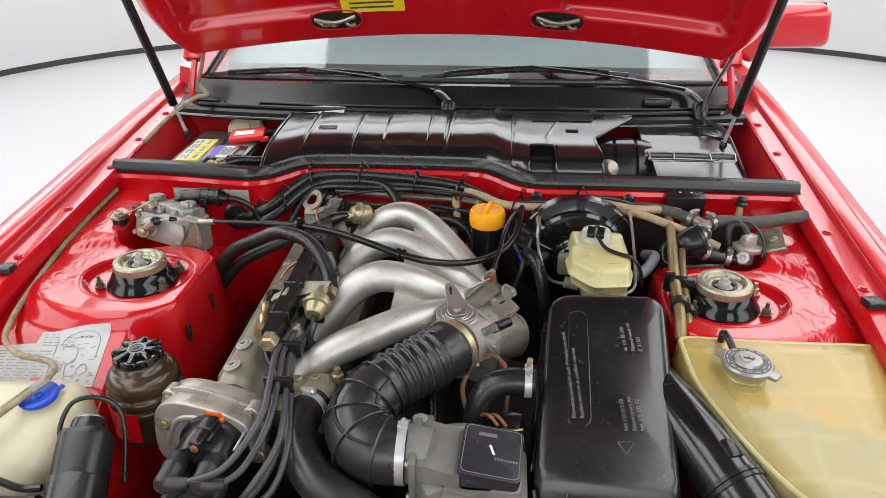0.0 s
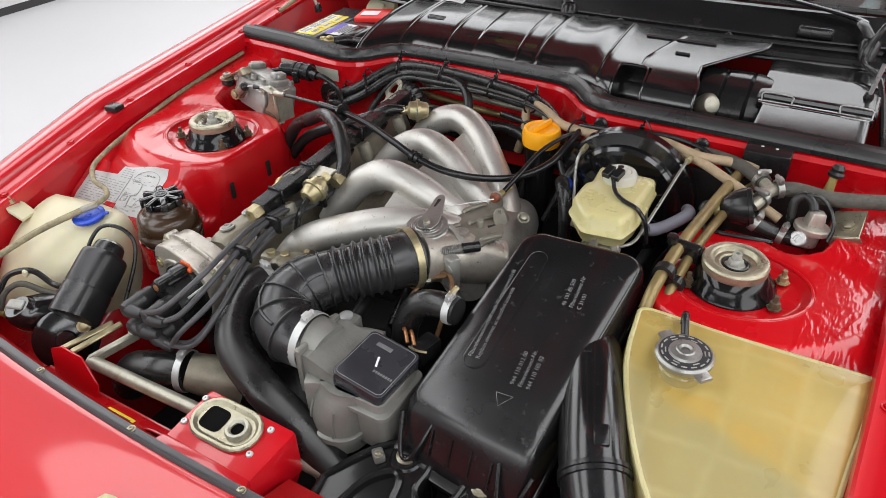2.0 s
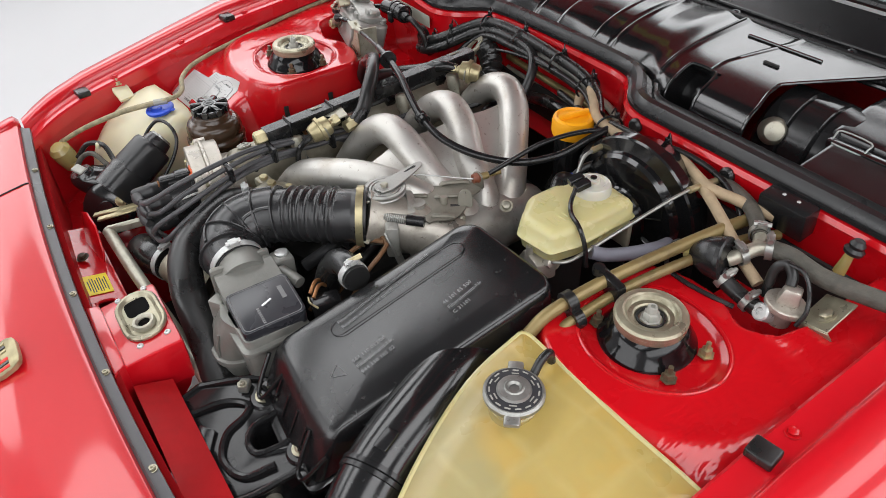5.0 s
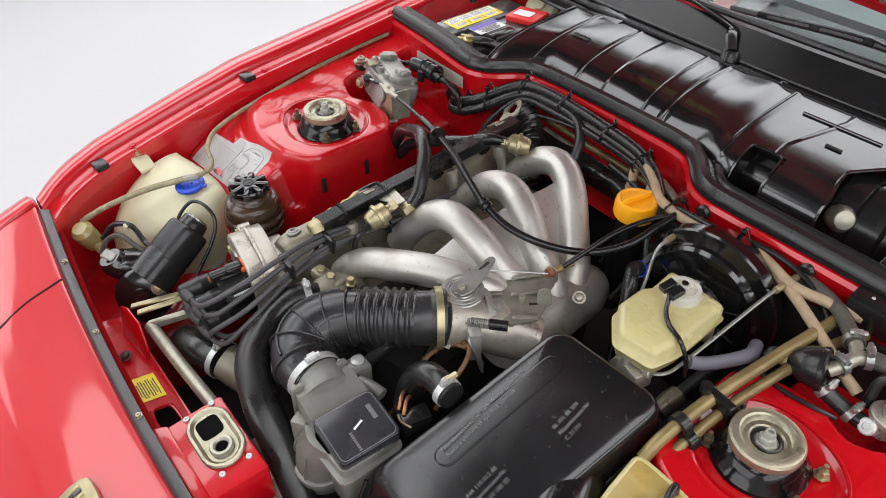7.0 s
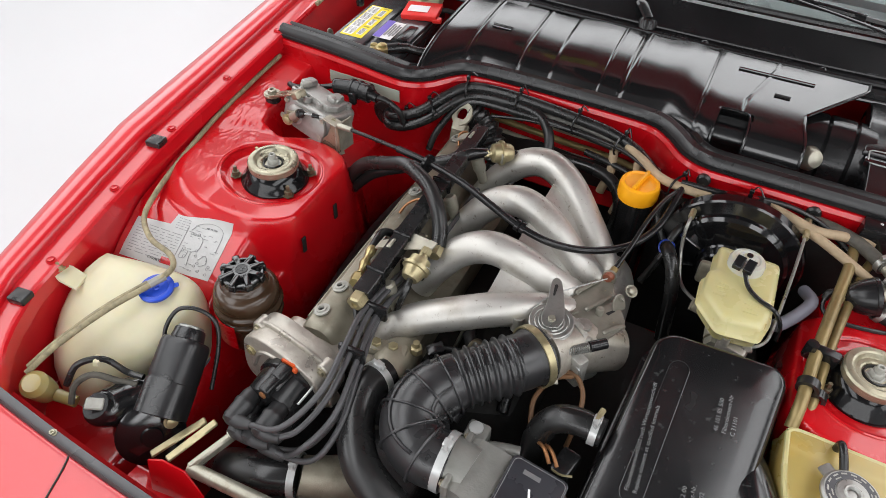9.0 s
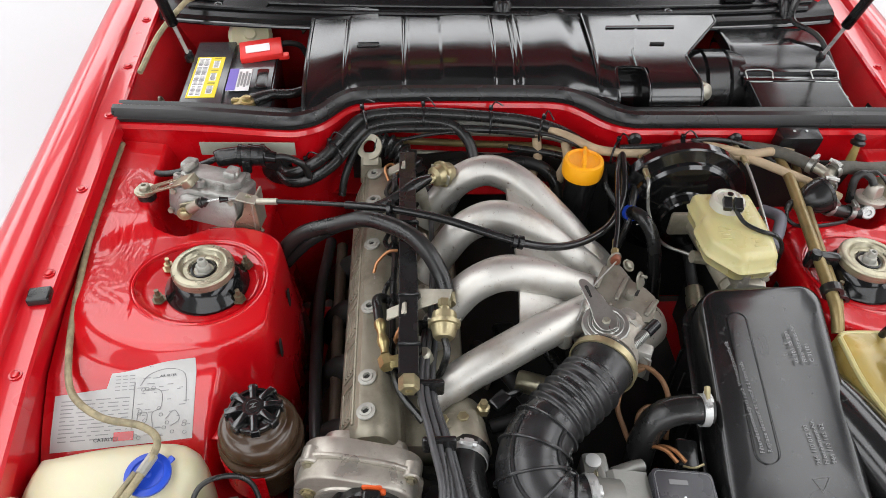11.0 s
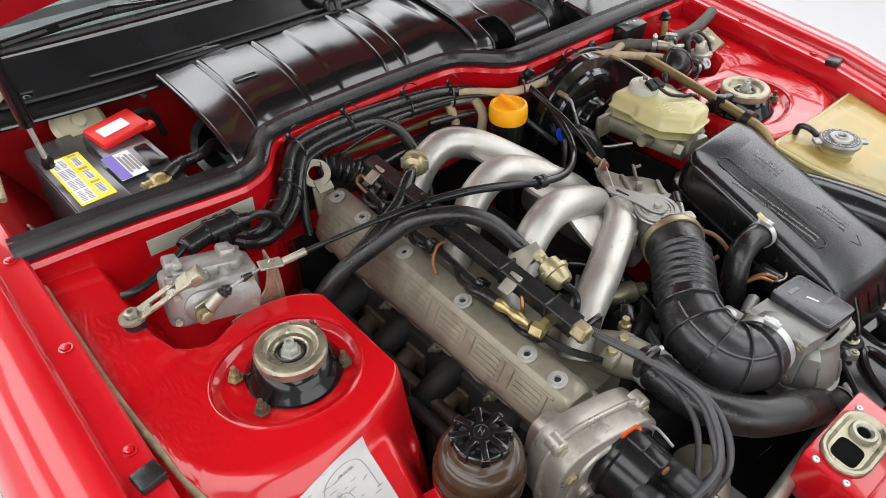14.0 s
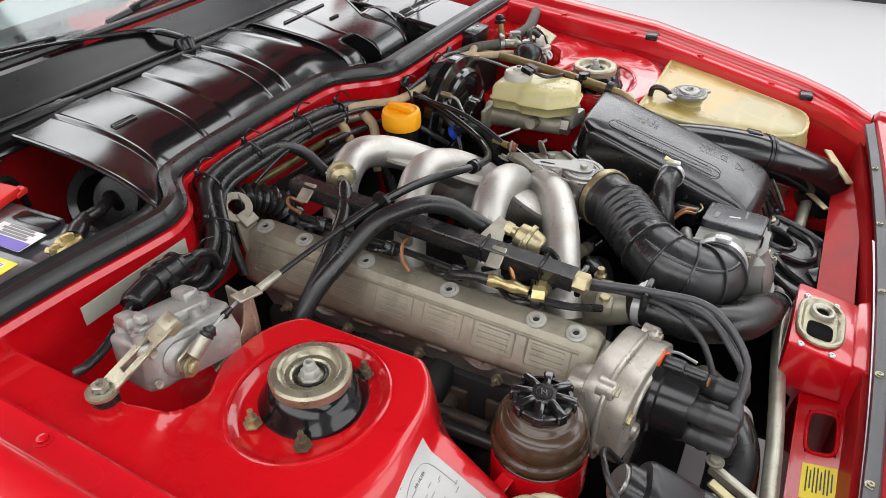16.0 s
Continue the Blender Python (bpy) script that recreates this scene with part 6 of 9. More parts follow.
part("rim_lug", box(0.020, 0.016, 0.014, pose(0.186, -0.452, 0.616, 0, 0, -40), 0.003, 2), AFM_GREY, meter)
part("rim_screw", bolt(0.005, 0.005, pose(0.188, -0.455, 0.623)), ZINC, meter)
# the square neck between the elbow and the dish
part("neck_block", loft([[(0.034, -0.334, 0.648), (0.034, -0.420, 0.648), (0.034, -0.420, 0.716), (0.034, -0.334, 0.716)], [(0.052, -0.330, 0.645), (0.052, -0.424, 0.645), (0.052, -0.424, 0.719), (0.052, -0.330, 0.719)], [(0.100, -0.330, 0.645), (0.100, -0.428, 0.645), (0.100, -0.428, 0.708), (0.100, -0.330, 0.708)]]), AFM_GREY, meter, angle=20)
part("neck_flange", prism([(0.030, -0.328), (0.040, -0.328), (0.040, -0.426), (0.030, -0.426)], 0.642, 0.724, 0.003, 2), AFM_GREY, meter)
part("neck_gusset", prism([(0.046, -0.424), (0.094, -0.424), (0.058, -0.446)], 0.63, 0.690, 0.003, 2), AFM_GREY, meter)
for y, z in ((-0.336, 0.715), (-0.416, 0.715), (-0.416, 0.655)):
    part("flange_screw", bolt(0.005, 0.005, axis((0.030, y, z), (-1, 0, 0.1))), OLIVE, meter)
part("bolt_lug", box(0.036, 0.034, 0.05, pose(0.036, -0.309, 0.676), 0.006, 2), AFM_GREY, meter)
part("lug_screw", lathe([(0, 0), (0.011, 0), (0.011, 0.003), (0.007, 0.004), (0, 0.004)], pose(0.033, -0.307, 0.7005), 18), STEEL, meter)
part("bypass_stub", tube([(0.060, -0.322, 0.690), (0.085, -0.314, 0.690), (0.104, -0.309, 0.688)], 0.010, 12), AFM_GREY, meter)
COVM = pose(0.141, -0.380, 0.700, 2, 7, -3)
LIDP = rounded_rect(0.043, 0.049, 0.009)
part("cover", prism(LIDP, -0.014, 0.014, 0.004, 3, COVM), METER_COVER, meter, "black plastic cover")
part("cover_groove", tube([COVM @ Vector((x * 0.92, y * 0.92, 0.0141)) for x, y in LIDP + LIDP[:1]], 0.0006, 5, 1), EMBOSS, meter)
part("maker_bar", box(0.026, 0.007, 0.0008, COVM @ pose(-0.008, 0.030, 0.0142, 0, 0, 0), 0, 1), EMBOSS, meter)
part("cover_mark", box(0.0032, 0.018, 0.0008, COVM @ pose(0.000, 0.002, 0.0144, 0, 0, 22), 0, 1), WHITE_LABEL, meter)
for j in range(8):
    part("cover_mark", box(0.0026, 0.0042, 0.0006, COVM @ pose(0.006 + 0.0042 * j, -0.014, 0.0144), 0, 1), EMBOSS, meter)
plug_ = part("meter_plug", box(0.030, 0.046, 0.030, pose(0.170, -0.296, 0.684, 0, 0, -12), 0.005, 2), BLACK_SATIN, meter, "black electrical plug")
part("retaining_clip", tube([(0.156, -0.318, 0.700), (0.170, -0.322, 0.702), (0.186, -0.316, 0.700)], 0.0018, 6), BRASS, plug_)
for j in range(2):
    part("plug_wire", tube([(0.150 + 0.012 * j, -0.312, 0.700), (0.136 + 0.012 * j, -0.296, 0.706), (0.122 + 0.012 * j, -0.280, 0.690), (0.116, -0.262, 0.650)], 0.0030, 8), COPPER, meter)

# ---- air filter box with its snorkel ----
airbox = thing("air_filter_box", (0.32, -0.23, 0.5), "black plastic air filter box with moulded lettering", "air filter box")
QUAD = [(0.232, -0.068), (0.425, -0.058), (0.398, -0.408), (0.204, -0.394)]
lid_z = lambda y: 0.785 + 0.26 * (y + 0.065) - 0.55 * max(-0.26 - y, 0) ** 2 + 0.004 * math.sin(min(max((y + 0.40) / 0.33, 0), 1) * math.pi)


def quad_at(u, v, grow=0.0):
    a, b, c, d = (Vector((x, y, 0)) for x, y in QUAD)
    p = a.lerp(b, u).lerp(d.lerp(c, u), v)
    mid = Vector((0.315, -0.232, 0))
    return p + (p - mid).normalized() * grow


def rounded_ring(grow, z_of, r=0.12, n=5, front=0.0):
    """A ring round the box's plan, with rounded corners; front pushes its front edge outwards."""
    out = []
    for cu, cv, a0 in ((1, 0, -90), (1, 1, 0), (0, 1, 90), (0, 0, 180)):
        rr = r * (1.25 if cv == 0 else 0.55)
        for i in range(n + 1):
            a = radians(a0 + 90 * i / n)
            u = cu + (-rr if cu else rr) + rr * math.cos(a)
            v = cv + ((-rr if cv else rr) + rr * math.sin(a)) * 0.55
            p = quad_at(u, v, grow)
            k = min(max((v - 0.8) / 0.2, 0), 1)
            y = p.y - front * k - 0.006 * k * (1 - (2 * u - 1) ** 2)
            out.append((p.x, y, z_of(p.x, y)))
        if cv == 1 and cu == 1:
            for u in (0.78, 0.62, 0.5, 0.38, 0.22):
                p = quad_at(u, 1, grow)
                y = p.y - front - 0.006 * (1 - (2 * u - 1) ** 2)
                out.append((p.x, y, z_of(p.x, y)))
    return out


crown = lambda x, y: lid_z(y) + 0.010 * (1 - ((x - 0.315) / 0.11) ** 2)
lid_rings = [rounded_ring(0.010, lambda x, y: lid_z(y) - 0.058 - 0.10 * max(y + 0.1, 0), front=0.022), rounded_ring(0.008, lambda x, y: lid_z(y) - 0.040, front=0.017), rounded_ring(0.004, lambda x, y: lid_z(y) - 0.013, front=0.005),
             rounded_ring(0.001, lambda x, y: crown(x, y) - 0.008, front=0.002), rounded_ring(-0.004, lambda x, y: crown(x, y) - 0.0025), rounded_ring(-0.010, lambda x, y: crown(x, y) - 0.0006), rounded_ring(-0.026, crown), rounded_ring(-0.06, crown)]
part("lid", loft(lid_rings), BLACK_GRAIN, airbox, "lid with raised lettering", angle=50)
part("base", loft([rounded_ring(-0.012, lambda x, y: 0.50), rounded_ring(0.004, lambda x, y: lid_z(y) - 0.085)]), BLACK_GRAIN, airbox)
part("joint_flange", loft([rounded_ring(0.016, lambda x, y: lid_z(y) - 0.072, front=0.024), rounded_ring(0.019, lambda x, y: lid_z(y) - 0.068, front=0.024), rounded_ring(0.019, lambda x, y: lid_z(y) - 0.060, front=0.024), rounded_ring(0.014, lambda x, y: lid_z(y) - 0.058, front=0.022)]), BLACK_GRAIN, airbox)
for j in range(7):
    v = 0.12 + 0.12 * j
    p = quad_at(0, v, 0.0)
    part("side_rib", box(0.006, 0.003, 0.10, pose(p.x - 0.010, p.y, lid_z(p.y) - 0.135), 0.001, 1), BLACK_GRAIN, airbox)
for j in range(4):
    p = quad_at(0.26 + 0.16 * j, 1, 0.0)
    part("front_rib", tube([(p.x, p.y - 0.016, lid_z(p.y) - 0.020), (p.x, p.y - 0.034, lid_z(p.y) - 0.056)], 0.0016, 6), BLACK_GRAIN, airbox)
    part("front_rib", box(0.003, 0.010, 0.08, pose(p.x, p.y - 0.020, lid_z(p.y) - 0.120), 0.001, 1), BLACK_GRAIN, airbox)
for u in (0.10, 0.90):
    p = quad_at(u, 1, 0)
    part("front_clip", tube([(p.x - 0.022, p.y - 0.012, lid_z(p.y) - 0.016), (p.x - 0.014, p.y - 0.034, lid_z(p.y) - 0.048), (p.x - 0.006, p.y - 0.046, lid_z(p.y) - 0.066), (p.x + 0.006, p.y - 0.046, lid_z(p.y) - 0.066), (p.x + 0.016, p.y - 0.034, lid_z(p.y) - 0.048), (p.x + 0.026, p.y - 0.012, lid_z(p.y) - 0.018)], 0.0032, 8, 3), BLACK_SATIN, airbox)
    part("clip_pad", box(0.026, 0.012, 0.016, pose(p.x, p.y - 0.038, lid_z(p.y) - 0.070), 0.003, 2), BLACK_GRAIN, airbox)


def lid_text(text, x, y, size, name):
    return writing(text, size, on_plane((x, y, crown(x, y) + 0.0006), (-0.06, 1, 0.26), (-1, -0.06, 0.0)), EMBOSS, airbox, name, 0.0002, space=1.3)


lid_text("Filterelementwechsel nach Wartungsvorschrift\nReplace element at specified intervals", 0.262, -0.318, 0.0088, "lid_lettering")
lid_text("46 101 85 500\nFilterelement-Nr\nC 31101", 0.348, -0.195, 0.0088, "lid_lettering")
lid_text("944 110 012 00\nFilterelement-Nr.\n944 110 185 02", 0.335, -0.335, 0.0088, "lid_lettering")
stadium = [(0.2665 + 0.0165 * math.cos(a), -0.317 - 0.0150 * math.sin(a)) for a in span(0, 3.1416, 10)] + [(0.2745 - 0.0150 * math.cos(a), -0.127 + 0.0150 * math.sin(a)) for a in span(0, 3.1416, 10)]
part("lettering_frame", tube([(x, y, crown(x, y) + 0.0006) for x, y in stadium + stadium[:1]], 0.0007, 5, 1), BLACK_GRAIN, airbox)
part("triangle_mark", tube([(x, y, crown(x, y) + 0.0006) for x, y in ((0.318, -0.352), (0.342, -0.350), (0.328, -0.368), (0.318, -0.352))], 0.0005, 5, 1), EMBOSS, airbox)

snorkel = thing("air_snorkel", (0.47, -0.38, 0.66), "black plastic air intake snorkel running to the front", "snorkel")
SN = [(0.366, -0.120, 0.678), (0.399, -0.205, 0.700), (0.436, -0.298, 0.694), (0.468, -0.375, 0.681), (0.505, -0.44, 0.655), (0.545, -0.50, 0.62), (0.575, -0.54, 0.58)]
part("pipe", tube(SN, [0.030, 0.043, 0.046, 0.045, 0.044, 0.043, 0.044], 32), BLACK_GRAIN, snorkel)
sl = spline(SN, 6)
part("joint_collar", lathe([(0.044, -0.008), (0.0475, -0.007), (0.0475, -0.001), (0.046, 0.0), (0.0475, 0.001), (0.0475, 0.007), (0.044, 0.008)], axis(sl[19], sl[20] - sl[18]), 26), BLACK_SATIN, snorkel)
part("catch", box(0.020, 0.030, 0.008, Matrix.Translation(sl[17] + Vector((0.006, 0.0, 0.0445))) @ pose(0, 0, 0, 12, 0, 22), 0.003, 2), BLACK_SATIN, snorkel)

# ---- coolant expansion tank ----
def tank_skin():
    """Yellowed translucent plastic: pale lines where inner webs meet the skin, amber staining and greyer coolant behind it."""
    m = material("yellowed_translucent_plastic", (0.42, 0.315, 0.10), 0.30, vary=0.10, scale=9, bump=0.14, bump_fine=0.02, sub=0.2, coat=0.12)
    N, L = m.node_tree.nodes, m.node_tree.links
    b = N["Principled BSDF"]
    under = b.inputs["Base Color"].links[0].from_socket
    tc = N.new("ShaderNodeTexCoord")
    warp = N.new("ShaderNodeTexNoise")
    warp.inputs["Scale"].default_value, warp.inputs["Detail"].default_value = 14, 3
    L.new(tc.outputs["Object"], warp.inputs["Vector"])
    shift = N.new("ShaderNodeVectorMath")
    shift.operation = "MULTIPLY_ADD"
    shift.inputs[1].default_value = (0.030, 0.030, 0)
    L.new(warp.outputs["Color"], shift.inputs[0])
    L.new(tc.outputs["Object"], shift.inputs[2])
    sep = N.new("ShaderNodeSeparateXYZ")
    L.new(shift.outputs[0], sep.inputs[0])

    def calc(op, a, b_=0.0, c=0.0):
        n = N.new("ShaderNodeMath")
        n.operation = op
        for i, v in enumerate((a, b_, c)):
            if isinstance(v, (int, float)):
                n.inputs[i].default_value = v
            else:
                L.new(v, n.inputs[i])
        return n.outputs[0]

    def mixed(fac, a, colour):
        n = N.new("ShaderNodeMix")
        n.data_type = "RGBA"
        L.new(fac, n.inputs["Factor"])
        L.new(a, n.inputs["A"])
        n.inputs["B"].default_value = (*colour, 1)
        return n.outputs["Result"]

    def lines(coord, step, off):
        q = calc("ABSOLUTE", calc("SUBTRACT", calc("FRACT", calc("MULTIPLY_ADD", coord, 1 / step, off)), 0.5))
        return calc("SMOOTH_MIN", 1.0, calc("MAXIMUM", calc("MULTIPLY_ADD", q, -9, 1.0), 0.0), 0.2)

    # coolant seen through the skin in the deeper front part, with an uneven edge
    level = calc("MULTIPLY_ADD", sep.outputs["X"], -0.35, calc("MULTIPLY", sep.outputs["Y"], -1.0))
    wet = calc("MINIMUM", calc("MAXIMUM", calc("MULTIPLY_ADD", level, 22, -1.0), 0.0), 0.55)
    amber = calc("MINIMUM", calc("MAXIMUM", calc("MULTIPLY_ADD", warp.outputs["Fac"], 5.0, -2.4), 0.0), 0.6)
    out = mixed(amber, under, (0.47, 0.31, 0.075))
    out = mixed(wet, out, (0.30, 0.285, 0.155))
    web = calc("MULTIPLY", calc("MULTIPLY", calc("MAXIMUM", lines(sep.outputs["X"], 0.082, 0.1), lines(sep.outputs["Y"], 0.078, 0.35)), calc("MULTIPLY_ADD", warp.outputs["Fac"], 2.2, -0.55)), 0.22)
    out = mixed(web, out, (0.62, 0.55, 0.30))
    L.new(out, b.inputs["Base Color"])
    return m


TANK_SKIN = tank_skin()
tank = thing("coolant_tank", (0.60, -0.28, 0.5), "yellowed translucent coolant expansion tank with a metal cap", "tank")
TK = [(0.437, -0.132), (0.450, -0.126), (0.520, -0.126), (0.640, -0.126), (0.744, -0.126), (0.753, -0.135), (0.742, -0.26), (0.728, -0.40), (0.712, -0.450), (0.650, -0.462), (0.590, -0.448), (0.540, -0.405), (0.500, -0.345), (0.466, -0.275), (0.445, -0.21)]
tank_z = lambda x, y: 0.757 + 0.2 * (y + 0.12)


def tank_ring(grow, dz):
    c = Vector((0.61, -0.26, 0))
    out = []
    pts = spline([(x, y, 0) for x, y in TK] + [(TK[0][0], TK[0][1], 0)], 3)[:-1]
    for p in pts:
        q = p + (c - p).normalized() * -grow
        out.append((q.x, q.y, tank_z(q.x, q.y) + dz))
    return out


part("vessel", loft([tank_ring(-0.02, -0.20), tank_ring(-0.002, -0.185), tank_ring(0.0, -0.10), tank_ring(0.001, -0.052), tank_ring(0.005, -0.050), tank_ring(0.005, -0.044), tank_ring(0.001, -0.042), tank_ring(-0.001, -0.012), tank_ring(-0.005, -0.004), tank_ring(-0.012, 0.0), tank_ring(-0.05, 0.001)]), TANK_SKIN, tank, angle=60)
part("moulded_edge", tube([Vector(p) + Vector((0, 0, 0.0)) for p in tank_ring(-0.0060, -0.0052)] + [Vector(tank_ring(-0.0060, -0.0052)[0])], 0.0046, 8, 1), PALE_YELLOW, tank, "pale moulded upper edge")
part("neck", lathe([(0, 0.722), (0.036, 0.722), (0.031, 0.733), (0.029, 0.738), (0.029, 0.744), (0.031, 0.746), (0.029, 0.748), (0.029, 0.760), (0, 0.760)], pose(0.524, -0.214, 0), 30), CREAM, tank)
CAPM = pose(0.524, -0.214, 0.002, 0, 0, 138)
cap = part("cap", joined(lathe([(0, 0.757), (0.036, 0.757), (0.038, 0.760), (0.038, 0.765), (0.035, 0.768), (0.022, 0.768), (0.020, 0.772), (0.012, 0.773), (0.010, 0.770), (0.005, 0.770), (0, 0.771)], CAPM, 36), box(0.100, 0.020, 0.007, CAPM @ pose(0, 0, 0.7615), 0.003, 2, (1, 1)), lathe([(0.006, 0.771), (0.0085, 0.7745), (0.011, 0.7745), (0.0135, 0.772)], CAPM, 30)), WORN_STEEL, tank, "bright metal pressure cap with two ears")
part("printed_ring", lathe([(0.0215, 0.7678), (0.0215, 0.7686), (0.0335, 0.7686), (0.0335, 0.7678)], CAPM, 40), material("grey_cap_print", (0.055, 0.055, 0.06), 0.3, metal=0.3), cap, "dark printed ring")
for a in range(0, 360, 24):
    part("stamped_mark", box(0.0075, 0.0020, 0.0005, CAPM @ pose(0.0300 * math.cos(radians(a)), 0.0300 * math.sin(radians(a)), 0.7688, 0, 0, a + 90), 0, 1), PALE_BOLT, cap)
for a in range(0, 360, 60):
    part("stamped_mark", box(0.009, 0.0016, 0.0005, CAPM @ pose(0.0250 * math.cos(radians(a)), 0.0250 * math.sin(radians(a)), 0.7688, 0, 0, a + 90), 0, 1), PALE_BOLT, cap)
part("vent_hose", tube([(0.505, -0.137, 0.752), (0.505, -0.142, 0.772), (0.509, -0.160, 0.772), (0.516, -0.180, 0.758)], 0.0058, 10), RUBBER, tank)
part("side_lug", box(0.016, 0.05, 0.008, pose(0.752, -0.30, 0.700), 0.003, 2), CREAM, tank)

# ---- brake servo, master cylinder, fluid reservoir ----
SERVO_BLACK = material("gloss_black_servo_paint", (0.006, 0.006, 0.0065), 0.10, vary=0.2, scale=20, bump=0.03, spec=0.8, rough_vary=0.3)
servo = thing("brake_servo", (0.30, 0.25, 0.72), "large round gloss-black brake servo on the bulkhead", "brake servo")
part("drum", lathe([(0, -0.055), (0.044, -0.055), (0.047, -0.052), (0.049, -0.036), (0.052, -0.033), (0.090, -0.0275), (0.0985, -0.0250), (0.1040, -0.0195), (0.1060, -0.0120), (0.1180, -0.0080), (0.1260, -0.0060), (0.1290, -0.0030), (0.1295, 0.014), (0.124, 0.020), (0.11, 0.05), (0, 0.06)], axis((0.300, 0.232, 0.718), (0, 1, 0.04)), 64), SERVO_BLACK, servo, angle=24)
for a in range(22, 382, 45):
    part("pressed_rib", tube([(0.300 + r * math.cos(radians(a)), 0.232 - y, 0.718 + r * math.sin(radians(a))) for r, y in ((0.054, 0.032), (0.070, 0.0300), (0.086, 0.0278))], 0.0045, 8, 2, 0.5), SERVO_BLACK, servo)
part("paint_dot", lathe([(0, 0.0005), (0.0035, 0.0005), (0.003, 0.001), (0, 0.001)], axis((0.318, 0.2095, 0.8135), (0.1, -0.9, 0.35)), 12), YELLOW, servo, "small yellow paint mark")
master = thing("brake_master_cylinder", (0.315, 0.07, 0.74), "cast alloy brake master cylinder", "brake cylinder")
part("barrel", tube([(0.312, 0.160, 0.735), (0.314, 0.08, 0.735), (0.318, -0.005, 0.735)], [0.026, 0.022, 0.020], 20), ALU_OLD, master)
part("front_plug", lathe([(0, -0.004), (0.018, -0.004), (0.018, 0.014), (0, 0.014)], axis((0.318, -0.008, 0.735), (0, -1, 0)), 6), ZINC, master)
part("outlet_block", joined(box(0.046, 0.034, 0.032, pose(0.342, -0.018, 0.746, 0, 0, -14), 0.005, 2), lathe([(0, 0), (0.008, 0), (0.008, 0.012), (0.005, 0.014), (0, 0.014)], axis((0.356, -0.020, 0.758), (0.9, 0.15, 0.35)), 6), lathe([(0, 0), (0.007, 0), (0.006, 0.014), (0, 0.014)], pose(0.328, -0.026, 0.760), 12)), CAST_WORN, master, "grey cast outlet block")
part("mount_flange", box(0.11, 0.012, 0.05, pose(0.312, 0.148, 0.735), 0.006, 2), ALU_OLD, master)
part("port", lathe([(0, 0), (0.012, 0), (0.012, 0.024), (0, 0.024)], axis((0.338, 0.0, 0.745), (0.9, -0.3, 0.3)), 12), ALU_OLD, master)
part("port", lathe([(0, 0), (0.011, 0), (0.011, 0.026), (0, 0.026)], axis((0.290, 0.045, 0.745), (-1, 0, 0.2)), 12), ALU_OLD, master)
CAP_MILKY = material("milky_plastic", (0.50, 0.49, 0.42), 0.25, vary=0.08, bump=0.05, sub=0.3, coat=0.4)
fluid = thing("brake_fluid_reservoir", (0.32, 0.06, 0.77), "yellowed plastic brake fluid reservoir on the master cylinder", "reservoir")
RP = [(0.274, 0.140), (0.378, 0.138), (0.381, 0.020), (0.371, -0.026), (0.308, -0.034), (0.269, 0.012), (0.267, 0.070), (0.277, 0.080)]


def res_ring(grow, z):
    c = Vector((0.32, 0.06, 0))
    pts = []
    for i, (x, y) in enumerate(RP):
        b, a, d = Vector((x, y, 0)), Vector(RP[i - 1] + (0,)), Vector(RP[(i + 1) % len(RP)] + (0,))
        p, q = b + (a - b).normalized() * 0.008, b + (d - b).normalized() * 0.008
        pts += [p, (p + q + 2 * b) / 4, q]
    return [((p + (p - c).normalized() * grow).x, (p + (p - c).normalized() * grow).y, z) for p in pts]


part("vessel", loft([res_ring(-0.018, 0.762), res_ring(-0.006, 0.765), res_ring(-0.003, 0.782), res_ring(0.001, 0.7835), res_ring(0.003, 0.786), res_ring(0.001, 0.789), res_ring(-0.002, 0.791), res_ring(-0.003, 0.808), res_ring(-0.008, 0.815), res_ring(-0.018, 0.818), res_ring(-0.045, 0.819)]), PALE_YELLOW, fluid, angle=60)
part("filler_cap", lathe([(0, 0.815), (0.029, 0.815), (0.029, 0.829), (0.026, 0.834), (0.020, 0.836), (0.018, 0.834), (0.011, 0.836), (0.010, 0.841), (0.006, 0.842), (0, 0.842)], pose(0.322, 0.098, 0), 30), CAP_MILKY, fluid, "milky translucent screw cap")
part("cap_centre", lathe([(0, 0.841), (0.005, 0.841), (0.005, 0.844), (0, 0.845)], pose(0.322, 0.098, 0), 14), BLACK_SATIN, fluid)
part("level_plug", joined(box(0.014, 0.024, 0.010, pose(0.309, 0.074, 0.842, 14, 0, -12), 0.001, 1), box(0.014, 0.024, 0.010, pose(0.326, 0.071, 0.842, 14, 0, -12), 0.001, 1)), BLACK_SATIN, fluid, "black level switch plug")
part("level_wire", tube([(0.320, 0.066, 0.838), (0.332, 0.045, 0.826), (0.352, 0.028, 0.823), (0.378, 0.020, 0.818), (0.395, 0.018, 0.795), (0.40, 0.02, 0.76)], 0.0036, 8), BLACK_SATIN, fluid)
for bx, by, bw in ((0.296, 0.030, 0.022), (0.345, 0.012, 0.022)):
    for j in range(4):
        part("moulded_mark", box(bw * (0.6 + 0.4 * (j % 2)), 0.0030, 0.0012, pose(bx, by - 0.009 * j + 0.012, 0.8193, 0, 0, 4), 0.0005, 1), PALE_YELLOW, fluid)
tagged(finish("clutch_feed_hose", tube([(0.392, 0.035, 0.775), (0.405, 0.055, 0.768), (0.425, 0.085, 0.770), (0.440, 0.12, 0.772), (0.43, 0.16, 0.755)], 0.0105, 12), material("blue_grey_hose", (0.14, 0.14, 0.17), 0.55, vary=0.15, bump=0.1)), "blue-grey braided fluid hose beside the reservoir", "hose")
